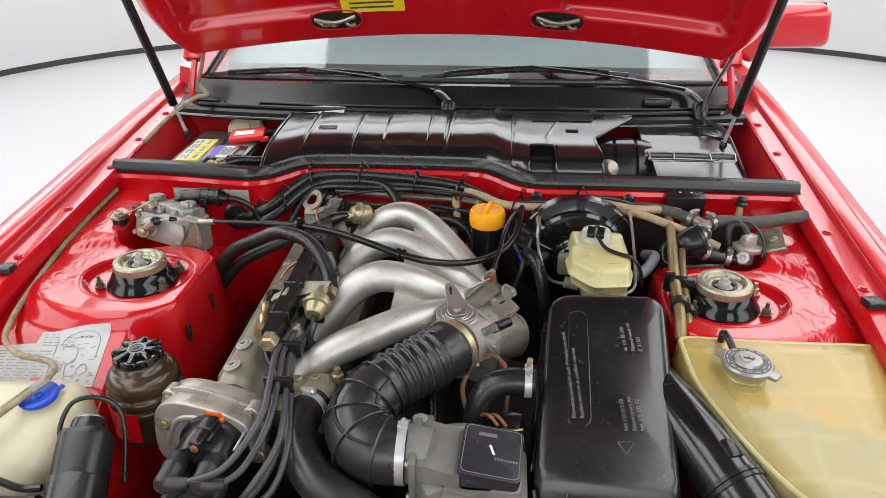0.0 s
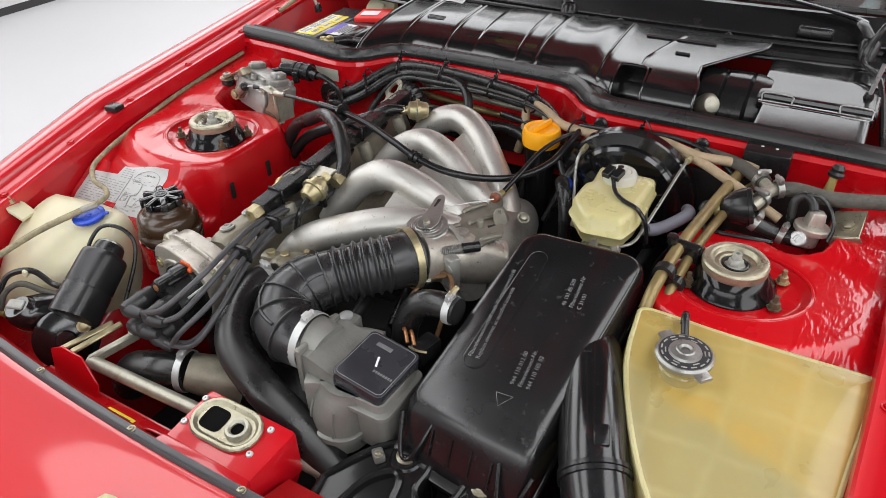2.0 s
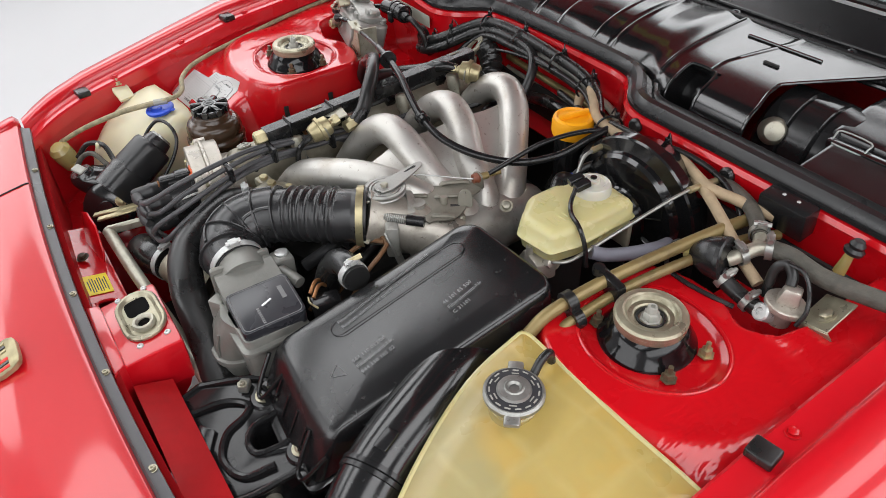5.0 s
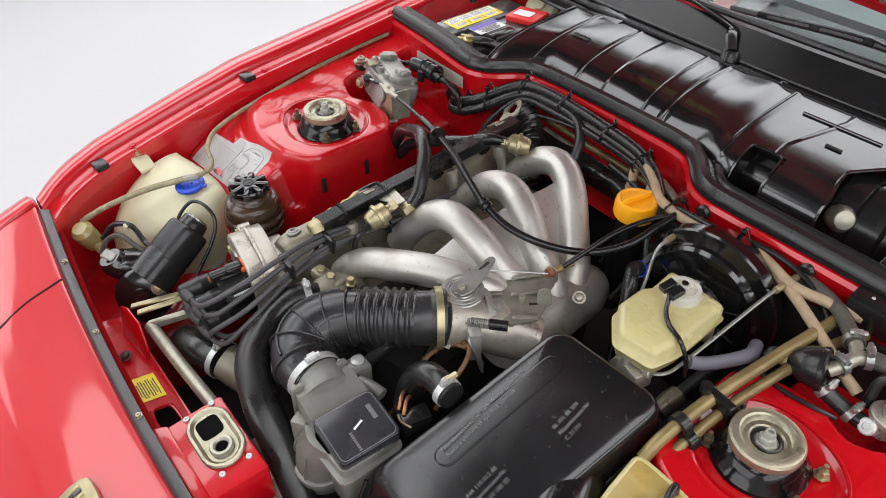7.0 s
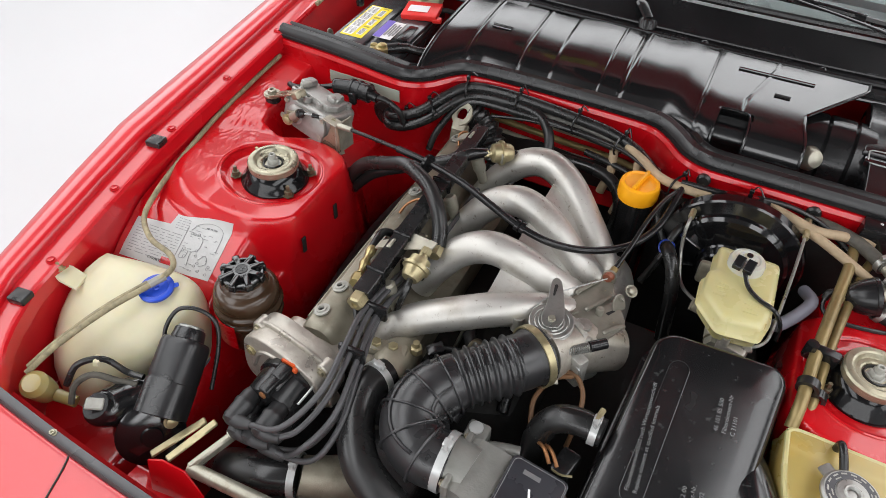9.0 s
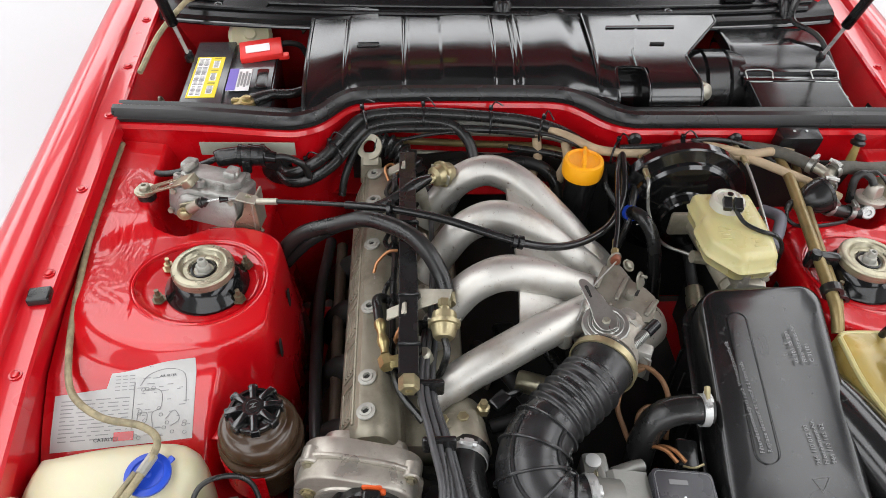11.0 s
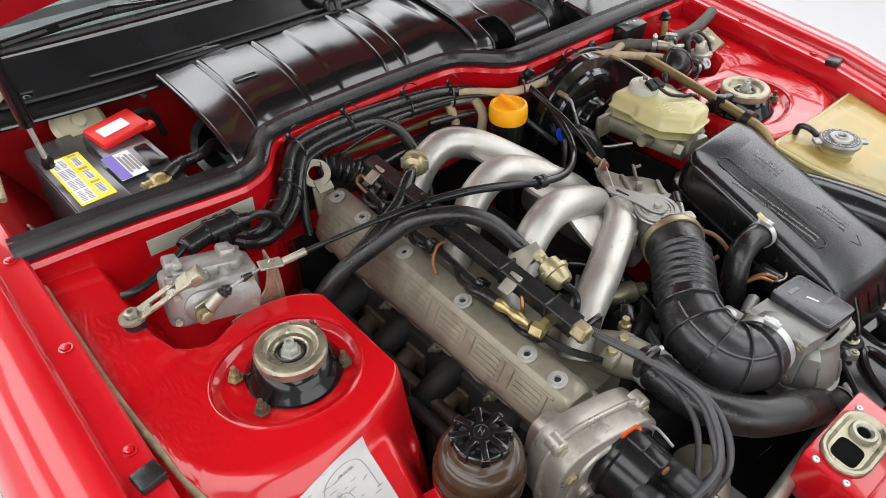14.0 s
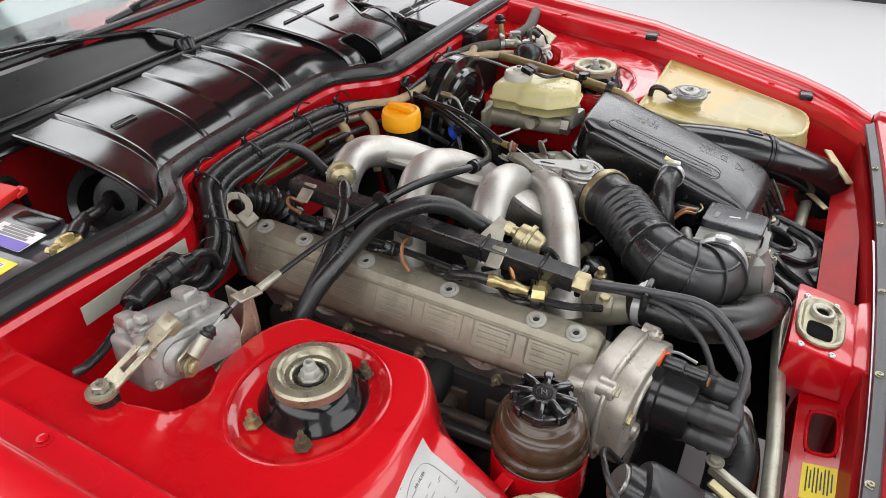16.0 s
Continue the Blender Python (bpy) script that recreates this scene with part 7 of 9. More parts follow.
tagged(finish("brake_line", tube([(0.358, -0.019, 0.762), (0.372, -0.016, 0.767), (0.384, -0.002, 0.770), (0.389, 0.022, 0.776), (0.396, 0.105, 0.795), (0.402, 0.205, 0.812), (0.405, 0.28, 0.810)], 0.0028, 8), WORN_STEEL), "thin steel brake pipe", "pipe")
tagged(finish("servo_sleeve", tube([(0.407, 0.303, 0.806), (0.405, 0.26, 0.810), (0.404, 0.222, 0.8135)], 0.0055, 10), BRASS), "yellow plastic cable sleeve at the bulkhead", "sleeve", "cable sleeves")
tagged(finish("servo_sleeve", tube([(0.218, 0.300, 0.802), (0.218, 0.25, 0.802), (0.217, 0.200, 0.800)], 0.0055, 10), BRASS), "yellow plastic cable sleeve at the bulkhead", "sleeve", "cable sleeves")
tagged(finish("clutch_cable", tube([(0.217, 0.202, 0.800), (0.216, 0.186, 0.795), (0.216, 0.176, 0.778), (0.222, 0.160, 0.745), (0.240, 0.12, 0.715), (0.275, 0.07, 0.73)], 0.0032, 8), WORN_STEEL), "thin steel pipe to the brake cylinder", "pipe")
for x in (0.215, 0.41):
    tagged(finish("rubber_grommet", lathe([(0, 0), (0.013, 0), (0.013, 0.006), (0.009, 0.010), (0, 0.010)], axis((x, 0.306, 0.812), (0, -1, 0.1)), 18), RUBBER), "black rubber grommet in the bulkhead", "grommet", "bulkhead grommets")

# ---- oil filler ----
oil = thing("oil_filler", (0.111, 0.255, 0.6), "black oil filler tube with a bright orange cap", "oil filler")
part("tube", tube([(0.105, 0.235, 0.55), (0.110, 0.252, 0.66), (0.111, 0.255, 0.775)], [0.024, 0.028, 0.033], 20), BLACK_SATIN, oil)
part("cap", joined(lathe([(0, 0.768), (0.037, 0.768), (0.0385, 0.774), (0.0385, 0.792), (0.036, 0.801), (0.031, 0.8035), (0.028, 0.800), (0, 0.799)], pose(0.111, 0.255, 0), 36), box(0.008, 0.062, 0.012, pose(0.111, 0.255, 0.805, 0, 0, -12), 0.003, 2)), ORANGE, oil, "orange cap with a grip bar")

# ---- fuel rail, regulator and damper ----
rail = thing("fuel_rail", (-0.218, 0.02, 0.78), "black square fuel rail with brass-coloured fittings", "fuel rail")
ra, rb = Vector((-0.217, 0.262, 0.803)), Vector((-0.219, -0.212, 0.771))
part("bar", sweep([ra, ra.lerp(rb, 0.5), rb], [(-0.013, -0.013), (0.013, -0.013), (0.0145, -0.011), (0.0145, 0.011), (0.013, 0.0125), (-0.013, 0.0125), (-0.0145, 0.011), (-0.0145, -0.011)]), SATIN_STEEL_BLACK, rail)
part("end_nut", lathe([(0, 0), (0.014, 0), (0.015, 0.003), (0.015, 0.020), (0.012, 0.023), (0.006, 0.023), (0.006, 0.019), (0, 0.019)], axis((-0.219, -0.210, 0.770), (0, -1, -0.06)), 6), BRASS, rail)
for y in (0.20, 0.075, -0.04, -0.16):
    z = 0.787 + 0.066 * y
    inj = part("injector", joined(lathe([(0, -0.075), (0.009, -0.075), (0.010, -0.05), (0.013, -0.045), (0.013, -0.02), (0.009, -0.016), (0, -0.016)], pose(-0.205, y, z, 0, -18, 0), 14)), ZINC, rail)
    part("plug", box(0.022, 0.020, 0.022, pose(-0.240, y - 0.004, z - 0.042, 0, 30, 0), 0.003, 2), BLACK_SATIN, rail)
for y in (0.225, -0.10):
    z = 0.787 + 0.066 * y
    part("rail_strap", box(0.034, 0.022, 0.004, pose(-0.236, y, z + 0.004, 0, -30, 0), 0.001, 1), ZINC, rail)
for y, r in ((0.08, 0), (-0.075, 0), (-0.165, 0)):
    tagged(finish("cable_tie", box(0.036, 0.005, 0.032, pose(-0.218, y, 0.787 + 0.066 * y), 0.003, 1), BLACK_SATIN), "black cable tie round the fuel rail", "cable tie", "cable ties")
part("brass_union", tube([(-0.262, -0.100, 0.763), (-0.260, -0.114, 0.762), (-0.258, -0.128, 0.760), (-0.255, -0.142, 0.758), (-0.253, -0.158, 0.756)], lambda k: 0.0078 + 0.0016 * math.sin(k * 12), 14, 6), YELLOW_METAL, rail, "yellow metal union")
part("union_nut", lathe([(0, -0.009), (0.0115, -0.009), (0.0115, 0.009), (0, 0.009)], axis((-0.251, -0.172, 0.755), (0.25, -1, 0)), 6), YELLOW_METAL, rail)
part("union_nut", lathe([(0, -0.010), (0.010, -0.010), (0.010, 0.010), (0, 0.010)], axis((-0.237, -0.172, 0.757), (1, 0.2, 0)), 6), YELLOW_METAL, rail)
part("feed_hose", tube([(-0.262, -0.105, 0.763), (-0.265, -0.08, 0.764), (-0.268, -0.055, 0.760), (-0.262, -0.04, 0.750), (-0.25, -0.03, 0.735)], 0.0075, 10), RUBBER, rail)


def canister(name, c, d, label, hose_to):
    t = thing(name, c, label, "fuel regulator")
    m = axis(c, d)
    part("can", lathe([(0, -0.022), (0.014, -0.022), (0.017, -0.018), (0.020, -0.004), (0.024, -0.003), (0.0245, 0.003), (0.020, 0.004), (0.018, 0.018), (0.009, 0.022), (0.007, 0.036), (0, 0.036)], m, 24), BRASS, t)
    part("flange", box(0.050, 0.020, 0.003, m @ pose(0, 0, 0.005), 0.001, 1), ZINC, t)
    part("hose_nut", lathe([(0, 0.028), (0.010, 0.028), (0.010, 0.040), (0, 0.040)], m, 6), BRASS, t)
    part("vacuum_hose", tube(hose_to, 0.0055, 8), RUBBER, t)
    return t


canister("fuel_pressure_regulator", (-0.155, 0.215, 0.800), (-0.75, -0.6, 0.10), "brass-coloured fuel pressure regulator behind the rail", [(-0.140, 0.23, 0.80), (-0.12, 0.235, 0.785), (-0.118, 0.23, 0.75), (-0.14, 0.19, 0.73)])
canister("fuel_damper", (-0.166, -0.122, 0.778), (0.05, 0.95, 0.3), "brass-coloured fuel damper beside the rail", [(-0.166, -0.142, 0.770), (-0.163, -0.160, 0.764), (-0.168, -0.172, 0.745), (-0.18, -0.172, 0.70)])
tagged(finish("damper_bracket", prism([(-0.030, -0.018), (0.022, -0.010), (0.028, 0.006), (-0.028, 0.020)], 0, 0.003, 0.0008, 1, pose(-0.178, -0.075, 0.788, 12, -14, 0)), ZINC), "folded steel bracket between damper and rail", "bracket")
FUEL = [(-0.470, 0.110, 0.665), (-0.435, 0.112, 0.715), (-0.395, 0.102, 0.762), (-0.336, 0.083, 0.797), (-0.290, 0.067, 0.822), (-0.252, 0.046, 0.830), (-0.215, 0.022, 0.828), (-0.187, -0.004, 0.814), (-0.168, -0.028, 0.790), (-0.158, -0.055, 0.772)]
fuel_hose = thing("fuel_hose", (-0.3, 0.06, 0.80), "thick black rubber fuel hose over the valve cover", "hose")
part("hose", tube(FUEL, 0.0135, 16, 8), RUBBER, fuel_hose)
part("union", lathe([(0, -0.014), (0.012, -0.014), (0.012, 0.014), (0, 0.014)], axis((-0.158, -0.062, 0.773), (0.1, -1, -0.2)), 6), BRASS, fuel_hose)
random.seed(8)
for j in range(20):
    if j in (5, 12):
        continue
    q = Vector((-0.352 + 0.0050 * j, 0.0865 - 0.0016 * j, 0.8055 + 0.0023 * j - 0.00004 * j * j))
    part("printed_mark", box(0.0018, random.uniform(0.003, 0.0055), 0.0008, Matrix.Translation(q) @ pose(0, 0, 0, 0, -28, -16), 0, 1), GREY_PLASTIC, fuel_hose)
tagged(finish("fuel_return_hose", tube([(-0.172, 0.203, 0.802), (-0.200, 0.178, 0.806), (-0.245, 0.150, 0.790), (-0.31, 0.135, 0.765), (-0.39, 0.125, 0.725), (-0.45, 0.12, 0.66)], [0.008, 0.012, 0.012, 0.012, 0.012, 0.012], 14, 8), RUBBER), "black rubber fuel return hose", "hose")

# ---- cruise control actuator and cable ----
cruise = thing("cruise_actuator", (-0.575, 0.19, 0.76), "cast alloy cruise control actuator on steel brackets", "actuator")
CM = pose(-0.560, 0.192, 0.778, -14, 6, -12)
part("casting", prism([(-0.066, -0.036), (-0.050, -0.046), (0.050, -0.044), (0.066, -0.030), (0.066, 0.034), (0.052, 0.042), (-0.052, 0.042), (-0.066, 0.030)], -0.036, 0.026, 0.007, 3, CM), CAST_BRIGHT, cruise)
part("gear_dome", lathe([(0, 0), (0.024, 0), (0.023, 0.008), (0.018, 0.012), (0, 0.013)], axis(CM @ Vector((-0.022, -0.040, -0.008)), CM.to_3x3() @ Vector((0, -1, 0))), 26), CAST_BRIGHT, cruise)
part("front_plate", prism([(-0.030, -0.028), (0.052, -0.030), (0.058, 0.0), (0.052, 0.020), (-0.030, 0.022)], 0, 0.010, 0.003, 2, CM @ pose(0.004, -0.040, -0.006, 90, 0, 0)), CAST_BRIGHT, cruise)
part("casting_top", prism([(-0.050, -0.024), (0.040, -0.028), (0.054, -0.010), (0.050, 0.028), (-0.030, 0.030), (-0.050, 0.010)], 0.024, 0.040, 0.004, 2, CM), CAST_BRIGHT, cruise)
for dx, dy in ((-0.052, -0.024), (-0.046, 0.028), (0.046, 0.028), (-0.012, -0.030), (0.020, -0.026)):
    part("lug", lathe([(0, 0.02), (0.010, 0.02), (0.009, 0.036), (0.004, 0.037), (0.004, 0.033), (0, 0.033)], CM @ pose(dx, dy, 0), 14), CAST_BRIGHT, cruise)
part("label_tab", box(0.020, 0.018, 0.012, CM @ pose(0.034, 0.004, 0.044), 0.003, 1), ALU, cruise)
part("clevis", joined(prism([(-0.014, -0.010), (0.010, -0.012), (0.026, 0.008), (0.020, 0.020), (-0.010, 0.012)], -0.002, 0.002, 0.001, 1, pose(-0.594, 0.140, 0.785, 90, 0, 0)), lathe([(0, -0.004), (0.010, -0.004), (0.010, 0.004), (0.0065, 0.006), (0.006, 0.014), (0, 0.014)], axis((-0.596, 0.140, 0.782), (0, -1, 0.15)), 16)), OLIVE, cruise)
part("clevis_nut", bolt(0.0085, 0.008, axis((-0.596, 0.130, 0.784), (0.1, -1, 0.15)), hole=False), BRASS, cruise)
part("rod_socket", tube([(-0.586, 0.133, 0.792), (-0.566, 0.129, 0.808)], 0.0090, 14), ZINC, cruise)
part("rod_boot", lathe([(0, 0), (0.0075, 0), (0.0095, 0.003), (0.0075, 0.006), (0.0095, 0.009), (0.0070, 0.012), (0.004, 0.016), (0, 0.016)], axis((-0.567, 0.129, 0.807), (0.92, 0.02, 0.30)), 16), RUBBER, cruise)
part("rod", tube([(-0.556, 0.129, 0.811), (-0.526, 0.130, 0.815), (-0.487, 0.139, 0.809)], 0.0020, 8), STEEL, cruise)
part("rod_tip", tube([(-0.532, 0.129, 0.8145), (-0.518, 0.131, 0.8140)], [0.0055, 0.0035], 12), RUBBER, cruise)
part("side_bracket", prism(round_loop([(-0.562, 0.746), (-0.552, 0.738), (-0.500, 0.735), (-0.480, 0.737), (-0.474, 0.750), (-0.478, 0.812), (-0.490, 0.818), (-0.502, 0.775), (-0.530, 0.756)]), -0.002, 0.002, 0.001, 1, pose(0, 0.134, 0, 90, 0, 0)), OLIVE, cruise)
ARM = Matrix.Translation((-0.630, 0.172, 0.812)) @ pose(0, 0, 0, 0, -27, -17)
part("arm_bracket", joined(box(0.046, 0.010, 0.004, ARM @ pose(0, 0.0095, 0), 0.001, 1), box(0.046, 0.010, 0.004, ARM @ pose(0, -0.0095, 0), 0.001, 1), box(0.026, 0.029, 0.004, ARM @ pose(0.034, 0, 0), 0.001, 1), box(0.022, 0.029, 0.004, ARM @ pose(-0.032, 0, 0), 0.001, 1), box(0.020, 0.027, 0.016, ARM @ pose(0.050, 0.002, -0.005), 0.003, 2), lathe([(0, 0), (0.0185, 0), (0.0185, 0.004), (0, 0.004)], pose(-0.674, 0.186, 0.788), 18)), OLIVE, cruise, "slotted steel arm")
part("arm_washer", lathe([(0, 0.0), (0.016, 0.0), (0.016, 0.012), (0.014, 0.014), (0, 0.014)], pose(-0.674, 0.186, 0.774), 18), RUBBER, cruise)
part("arm_bolt", bolt(0.010, 0.010, pose(-0.674, 0.186, 0.792)), ZINC, cruise)
part("foot_bracket", joined(prism([(-0.045, -0.02), (0.03, -0.025), (0.045, 0.0), (0.02, 0.03), (-0.03, 0.02)], 0, 0.004, 0.001, 1, pose(-0.515, 0.142, 0.732)), box(0.004, 0.050, 0.070, pose(-0.478, 0.156, 0.768, 0, 0, -10), 0.001, 1), box(0.034, 0.022, 0.004, pose(-0.487, 0.132, 0.814, 0, 8, -12), 0.001, 1)), ZINC, cruise, "steel foot bracket")
for dx, dz in ((-0.052, 0.014), (0.050, 0.014), (0.050, -0.022), (-0.056, -0.024)):
    part("casting_screw", lathe([(0, 0), (0.006, 0), (0.005, 0.003), (0.002, 0.0032), (0, 0.002)], axis(CM @ Vector((dx, -0.047, dz)), CM.to_3x3() @ Vector((0, -1, 0))), 12), ZINC, cruise)
for dx in (-0.046, 0.030):
    part("cast_lump", box(0.022, 0.034, 0.016, CM @ pose(dx, 0.006, 0.044), 0.005, 2), CAST_BRIGHT, cruise)
part("top_clip", box(0.012, 0.026, 0.010, CM @ pose(-0.040, -0.010, 0.047), 0.002, 1), PALE_BOLT, cruise)
part("foot_bolt", bolt(0.010, 0.010, pose(-0.505, 0.132, 0.736)), RUBBER, cruise)
cplug = thing("actuator_connector", (-0.53, 0.26, 0.80), "black electrical connector behind the actuator", "connector")
part("shell", tube([(-0.562, 0.256, 0.806), (-0.556, 0.257, 0.807), (-0.520, 0.260, 0.811), (-0.516, 0.260, 0.811), (-0.480, 0.259, 0.811), (-0.474, 0.258, 0.810), (-0.455, 0.256, 0.808)], [0.012, 0.0165, 0.0165, 0.019, 0.019, 0.013, 0.010], 18), BLACK_SATIN, cplug)
for x in (-0.518, -0.500, -0.478):
    part("collar", lathe([(0.015, -0.004), (0.0205, -0.003), (0.0205, 0.003), (0.015, 0.004)], axis((x, 0.260, 0.811), (1, 0.02, 0.0)), 20), BLACK_SATIN, cplug)
part("catch", box(0.016, 0.010, 0.026, pose(-0.505, 0.238, 0.802), 0.003, 2), BLACK_SATIN, cplug)
part("lead", tube([(-0.555, 0.258, 0.808), (-0.59, 0.246, 0.800), (-0.63, 0.236, 0.792), (-0.655, 0.234, 0.790), (-0.668, 0.240, 0.788)], 0.006, 10), RUBBER, cplug)
part("lead", tube([(-0.465, 0.256, 0.808), (-0.44, 0.26, 0.806), (-0.41, 0.265, 0.785), (-0.40, 0.27, 0.75)], 0.0065, 10), RUBBER, cplug)
tagged(finish("bulkhead_sticker", grid(lambda x, k: (x, 0.304 - 0.02 * (x + 0.42) - 0.008, 0.785 + 0.028 * k), span(-0.60, -0.425, 8), span(0, 1, 3), 0.001), material("grey_sticker", (0.33, 0.34, 0.28), 0.5, vary=0.1, dirt=(0.2, 0.2, 0.16), dirt_amount=0.3)), "faded grey sticker on the red bulkhead", "sticker")
CAB = [(-0.466, 0.127, 0.812), (-0.40, 0.115, 0.819), (-0.32, 0.098, 0.827), (-0.246, 0.080, 0.832), (-0.17, 0.060, 0.830), (-0.10, 0.038, 0.820), (-0.042, 0.026, 0.806), (0.02, 0.030, 0.790), (0.08, 0.060, 0.776), (0.135, 0.110, 0.770), (0.168, 0.170, 0.778), (0.180, 0.225, 0.795), (0.185, 0.275, 0.805)]
cable = thing("throttle_cable", (-0.1, 0.05, 0.82), "black sheathed throttle cable looping over the engine", "cable")
part("sheath", tube(CAB[2:], 0.0068, 12, 8), BLACK_SATIN, cable)
part("thin_sheath", tube(CAB[:3], 0.004, 10, 6), RUBBER, cable)
part("ferrule", tube([(-0.470, 0.128, 0.811), (-0.455, 0.125, 0.813), (-0.435, 0.121, 0.816)], 0.006, 10), ZINC, cable)
part("clip", joined(lathe([(0.006, -0.009), (0.0115, -0.009), (0.0115, -0.002), (0.009, 0), (0.0115, 0.002), (0.0115, 0.009), (0.006, 0.009)], axis((-0.042, 0.026, 0.806), (1, -0.05, -0.2)), 16)), BLACK_SATIN, cable)
part("tie", lathe([(0.006, -0.003), (0.0175, -0.003), (0.0175, 0.003), (0.006, 0.003)], axis((-0.246, 0.078, 0.832), (1, -0.25, 0.05)), 14), BLACK_SATIN, cable)
tagged(finish("throttle_cable_outer", tube([(0.129, 0.045, 0.767), (0.140, 0.09, 0.785), (0.150, 0.15, 0.802), (0.165, 0.22, 0.805), (0.19, 0.29, 0.800)], 0.0045, 10), BLACK_SATIN), "black outer cable from the bracket to the bulkhead", "cable")

# ---- power steering reservoir ----
ps = thing("steering_fluid_reservoir", (-0.429, -0.247, 0.6), "brown plastic power steering reservoir with a black lobed cap", "reservoir")
PSM = pose(-0.429, -0.247, 0)
part("bowl", lathe([(0, 0.595), (0.043, 0.595), (0.050, 0.62), (0.052, 0.655), (0.0545, 0.660), (0.0575, 0.663), (0.0585, 0.667), (0.0575, 0.671), (0.0540, 0.673), (0.0535, 0.677), (0.0555, 0.679), (0.0590, 0.681), (0.0602, 0.684), (0.0602, 0.690), (0.0585, 0.693), (0.0560, 0.695), (0.0550, 0.698), (0.0558, 0.701), (0.0565, 0.708), (0.0555, 0.716), (0.0520, 0.724), (0.0465, 0.729), (0.0425, 0.730), (0.0395, 0.732), (0.0385, 0.736), (0.0355, 0.738), (0.0335, 0.741), (0.0335, 0.746), (0, 0.746)], PSM, 56), BROWN, ps, angle=48)
part("cap", lathe([(0, 0.744), (0.0345, 0.744), (0.0355, 0.746), (0.0355, 0.7545), (0.0340, 0.756), (0.0305, 0.756), (0.0295, 0.752), (0.017, 0.752), (0.0165, 0.761), (0.015, 0.763), (0, 0.763)], PSM, 56), BLACK_GLOSS, ps, "black screw cap with eight radial lobes")
for a in range(0, 360, 45):
    m = PSM @ pose(0, 0, 0, 0, 0, a + 10)
    part("cap_lobe", joined(box(0.025, 0.0095, 0.013, m @ pose(0.0255, 0, 0.7560, 0, 5, 0), 0.0018, 2), box(0.0045, 0.0130, 0.015, m @ pose(0.0370, 0, 0.7520), 0.0015, 1)), BLACK_GLOSS, ps)
part("cap_badge", lathe([(0, 0.763), (0.0105, 0.763), (0.0105, 0.7640), (0.0095, 0.7640), (0.0090, 0.7634), (0, 0.7634)], PSM, 28), BLACK_SATIN, ps)
part("badge_bar", joined(box(0.009, 0.0012, 0.001, PSM @ pose(0, 0.003, 0.7637, 0, 0, 20), 0, 1), box(0.009, 0.0012, 0.001, PSM @ pose(0, -0.003, 0.7637, 0, 0, 20), 0, 1), box(0.009, 0.0012, 0.001, PSM @ pose(0, 0, 0.7637, 0, 0, 65), 0, 1)), GREY_PLASTIC, ps)
tagged(finish("reservoir_bracket", joined(grid(lambda a, k: (-0.429 + 0.0605 * math.cos(a), -0.247 + 0.0605 * math.sin(a), 0.620 + 0.055 * k), span(2.2, 4.9, 16), span(0, 1, 3), 0.002), box(0.10, 0.018, 0.004, pose(-0.505, -0.225, 0.662, 0, -10, -14), 0.001, 1)), RED_BAY), "red steel bracket round the reservoir", "bracket")

# ---- washer tank ----
wash = thing("washer_tank", (-0.60, -0.38, 0.5), "cream plastic washer fluid tank with a blue cap", "tank")
WK = [(-0.722, -0.280), (-0.640, -0.262), (-0.560, -0.256), (-0.512, -0.268), (-0.498, -0.310), (-0.515, -0.375), (-0.560, -0.430), (-0.620, -0.474), (-0.690, -0.474), (-0.728, -0.428), (-0.738, -0.345)]


def wash_ring(grow, dz, k=0.12):
    c = Vector((-0.605, -0.34, 0))
    pts = spline([(x, y, 0) for x, y in WK] + [(WK[0][0], WK[0][1], 0)], 3)[:-1]
    out = []
    for p in pts:
        q = p + (p - c).normalized() * grow
        out.append((q.x, q.y, 0.706 + 0.45 * (q.y + 0.31) * (1 if q.y < -0.31 else 0.2) - 2.0 * max(-0.34 - q.y, 0) ** 2 + dz))
    return out


part("vessel", loft([wash_ring(-0.02, -0.24), wash_ring(0.0, -0.22), wash_ring(0.002, -0.05), wash_ring(0.0, -0.030), wash_ring(-0.006, -0.012), wash_ring(-0.018, 0.000), wash_ring(-0.035, 0.003), wash_ring(-0.06, 0.006), wash_ring(-0.085, 0.008)]), CREAM_PALE, wash, angle=70)
part("blue_residue", loft([wash_ring(0.0025, -0.235), wash_ring(0.0025, -0.155)]), material("blue_washer_fluid", (0.25, 0.36, 0.42), 0.4, vary=0.1), wash, "blue fluid showing through the lower tank")
part("cap", joined(lathe([(0, 0), (0.0285, 0), (0.0300, 0.002), (0.0300, 0.006), (0.028, 0.0075), (0.022, 0.008), (0.020, 0.006), (0.006, 0.006), (0.004, 0.009), (0, 0.009)], pose(-0.562, -0.318, 0.712, 6, 0, 0), 30), box(0.010, 0.014, 0.0035, pose(-0.538, -0.300, 0.718, 6, 0, -40), 0.0015, 1)), BLUE, wash, "blue snap cap")
part("mounting_ear", loft([[(-0.700, -0.372, z0), (-0.708, -0.338, z0), (-0.730, -0.342, z1), (-0.752, -0.352, z2), (-0.752, -0.372, z2), (-0.728, -0.378, z1)] for z0, z1, z2 in ((0.690, 0.706, 0.716), (0.695, 0.711, 0.721))]), CREAM_PALE, wash)
part("ear_nut", nut_stud(0.0055, 0.016, pose(-0.736, -0.360, 0.716, 0, -20, 0)), BRASS, wash)
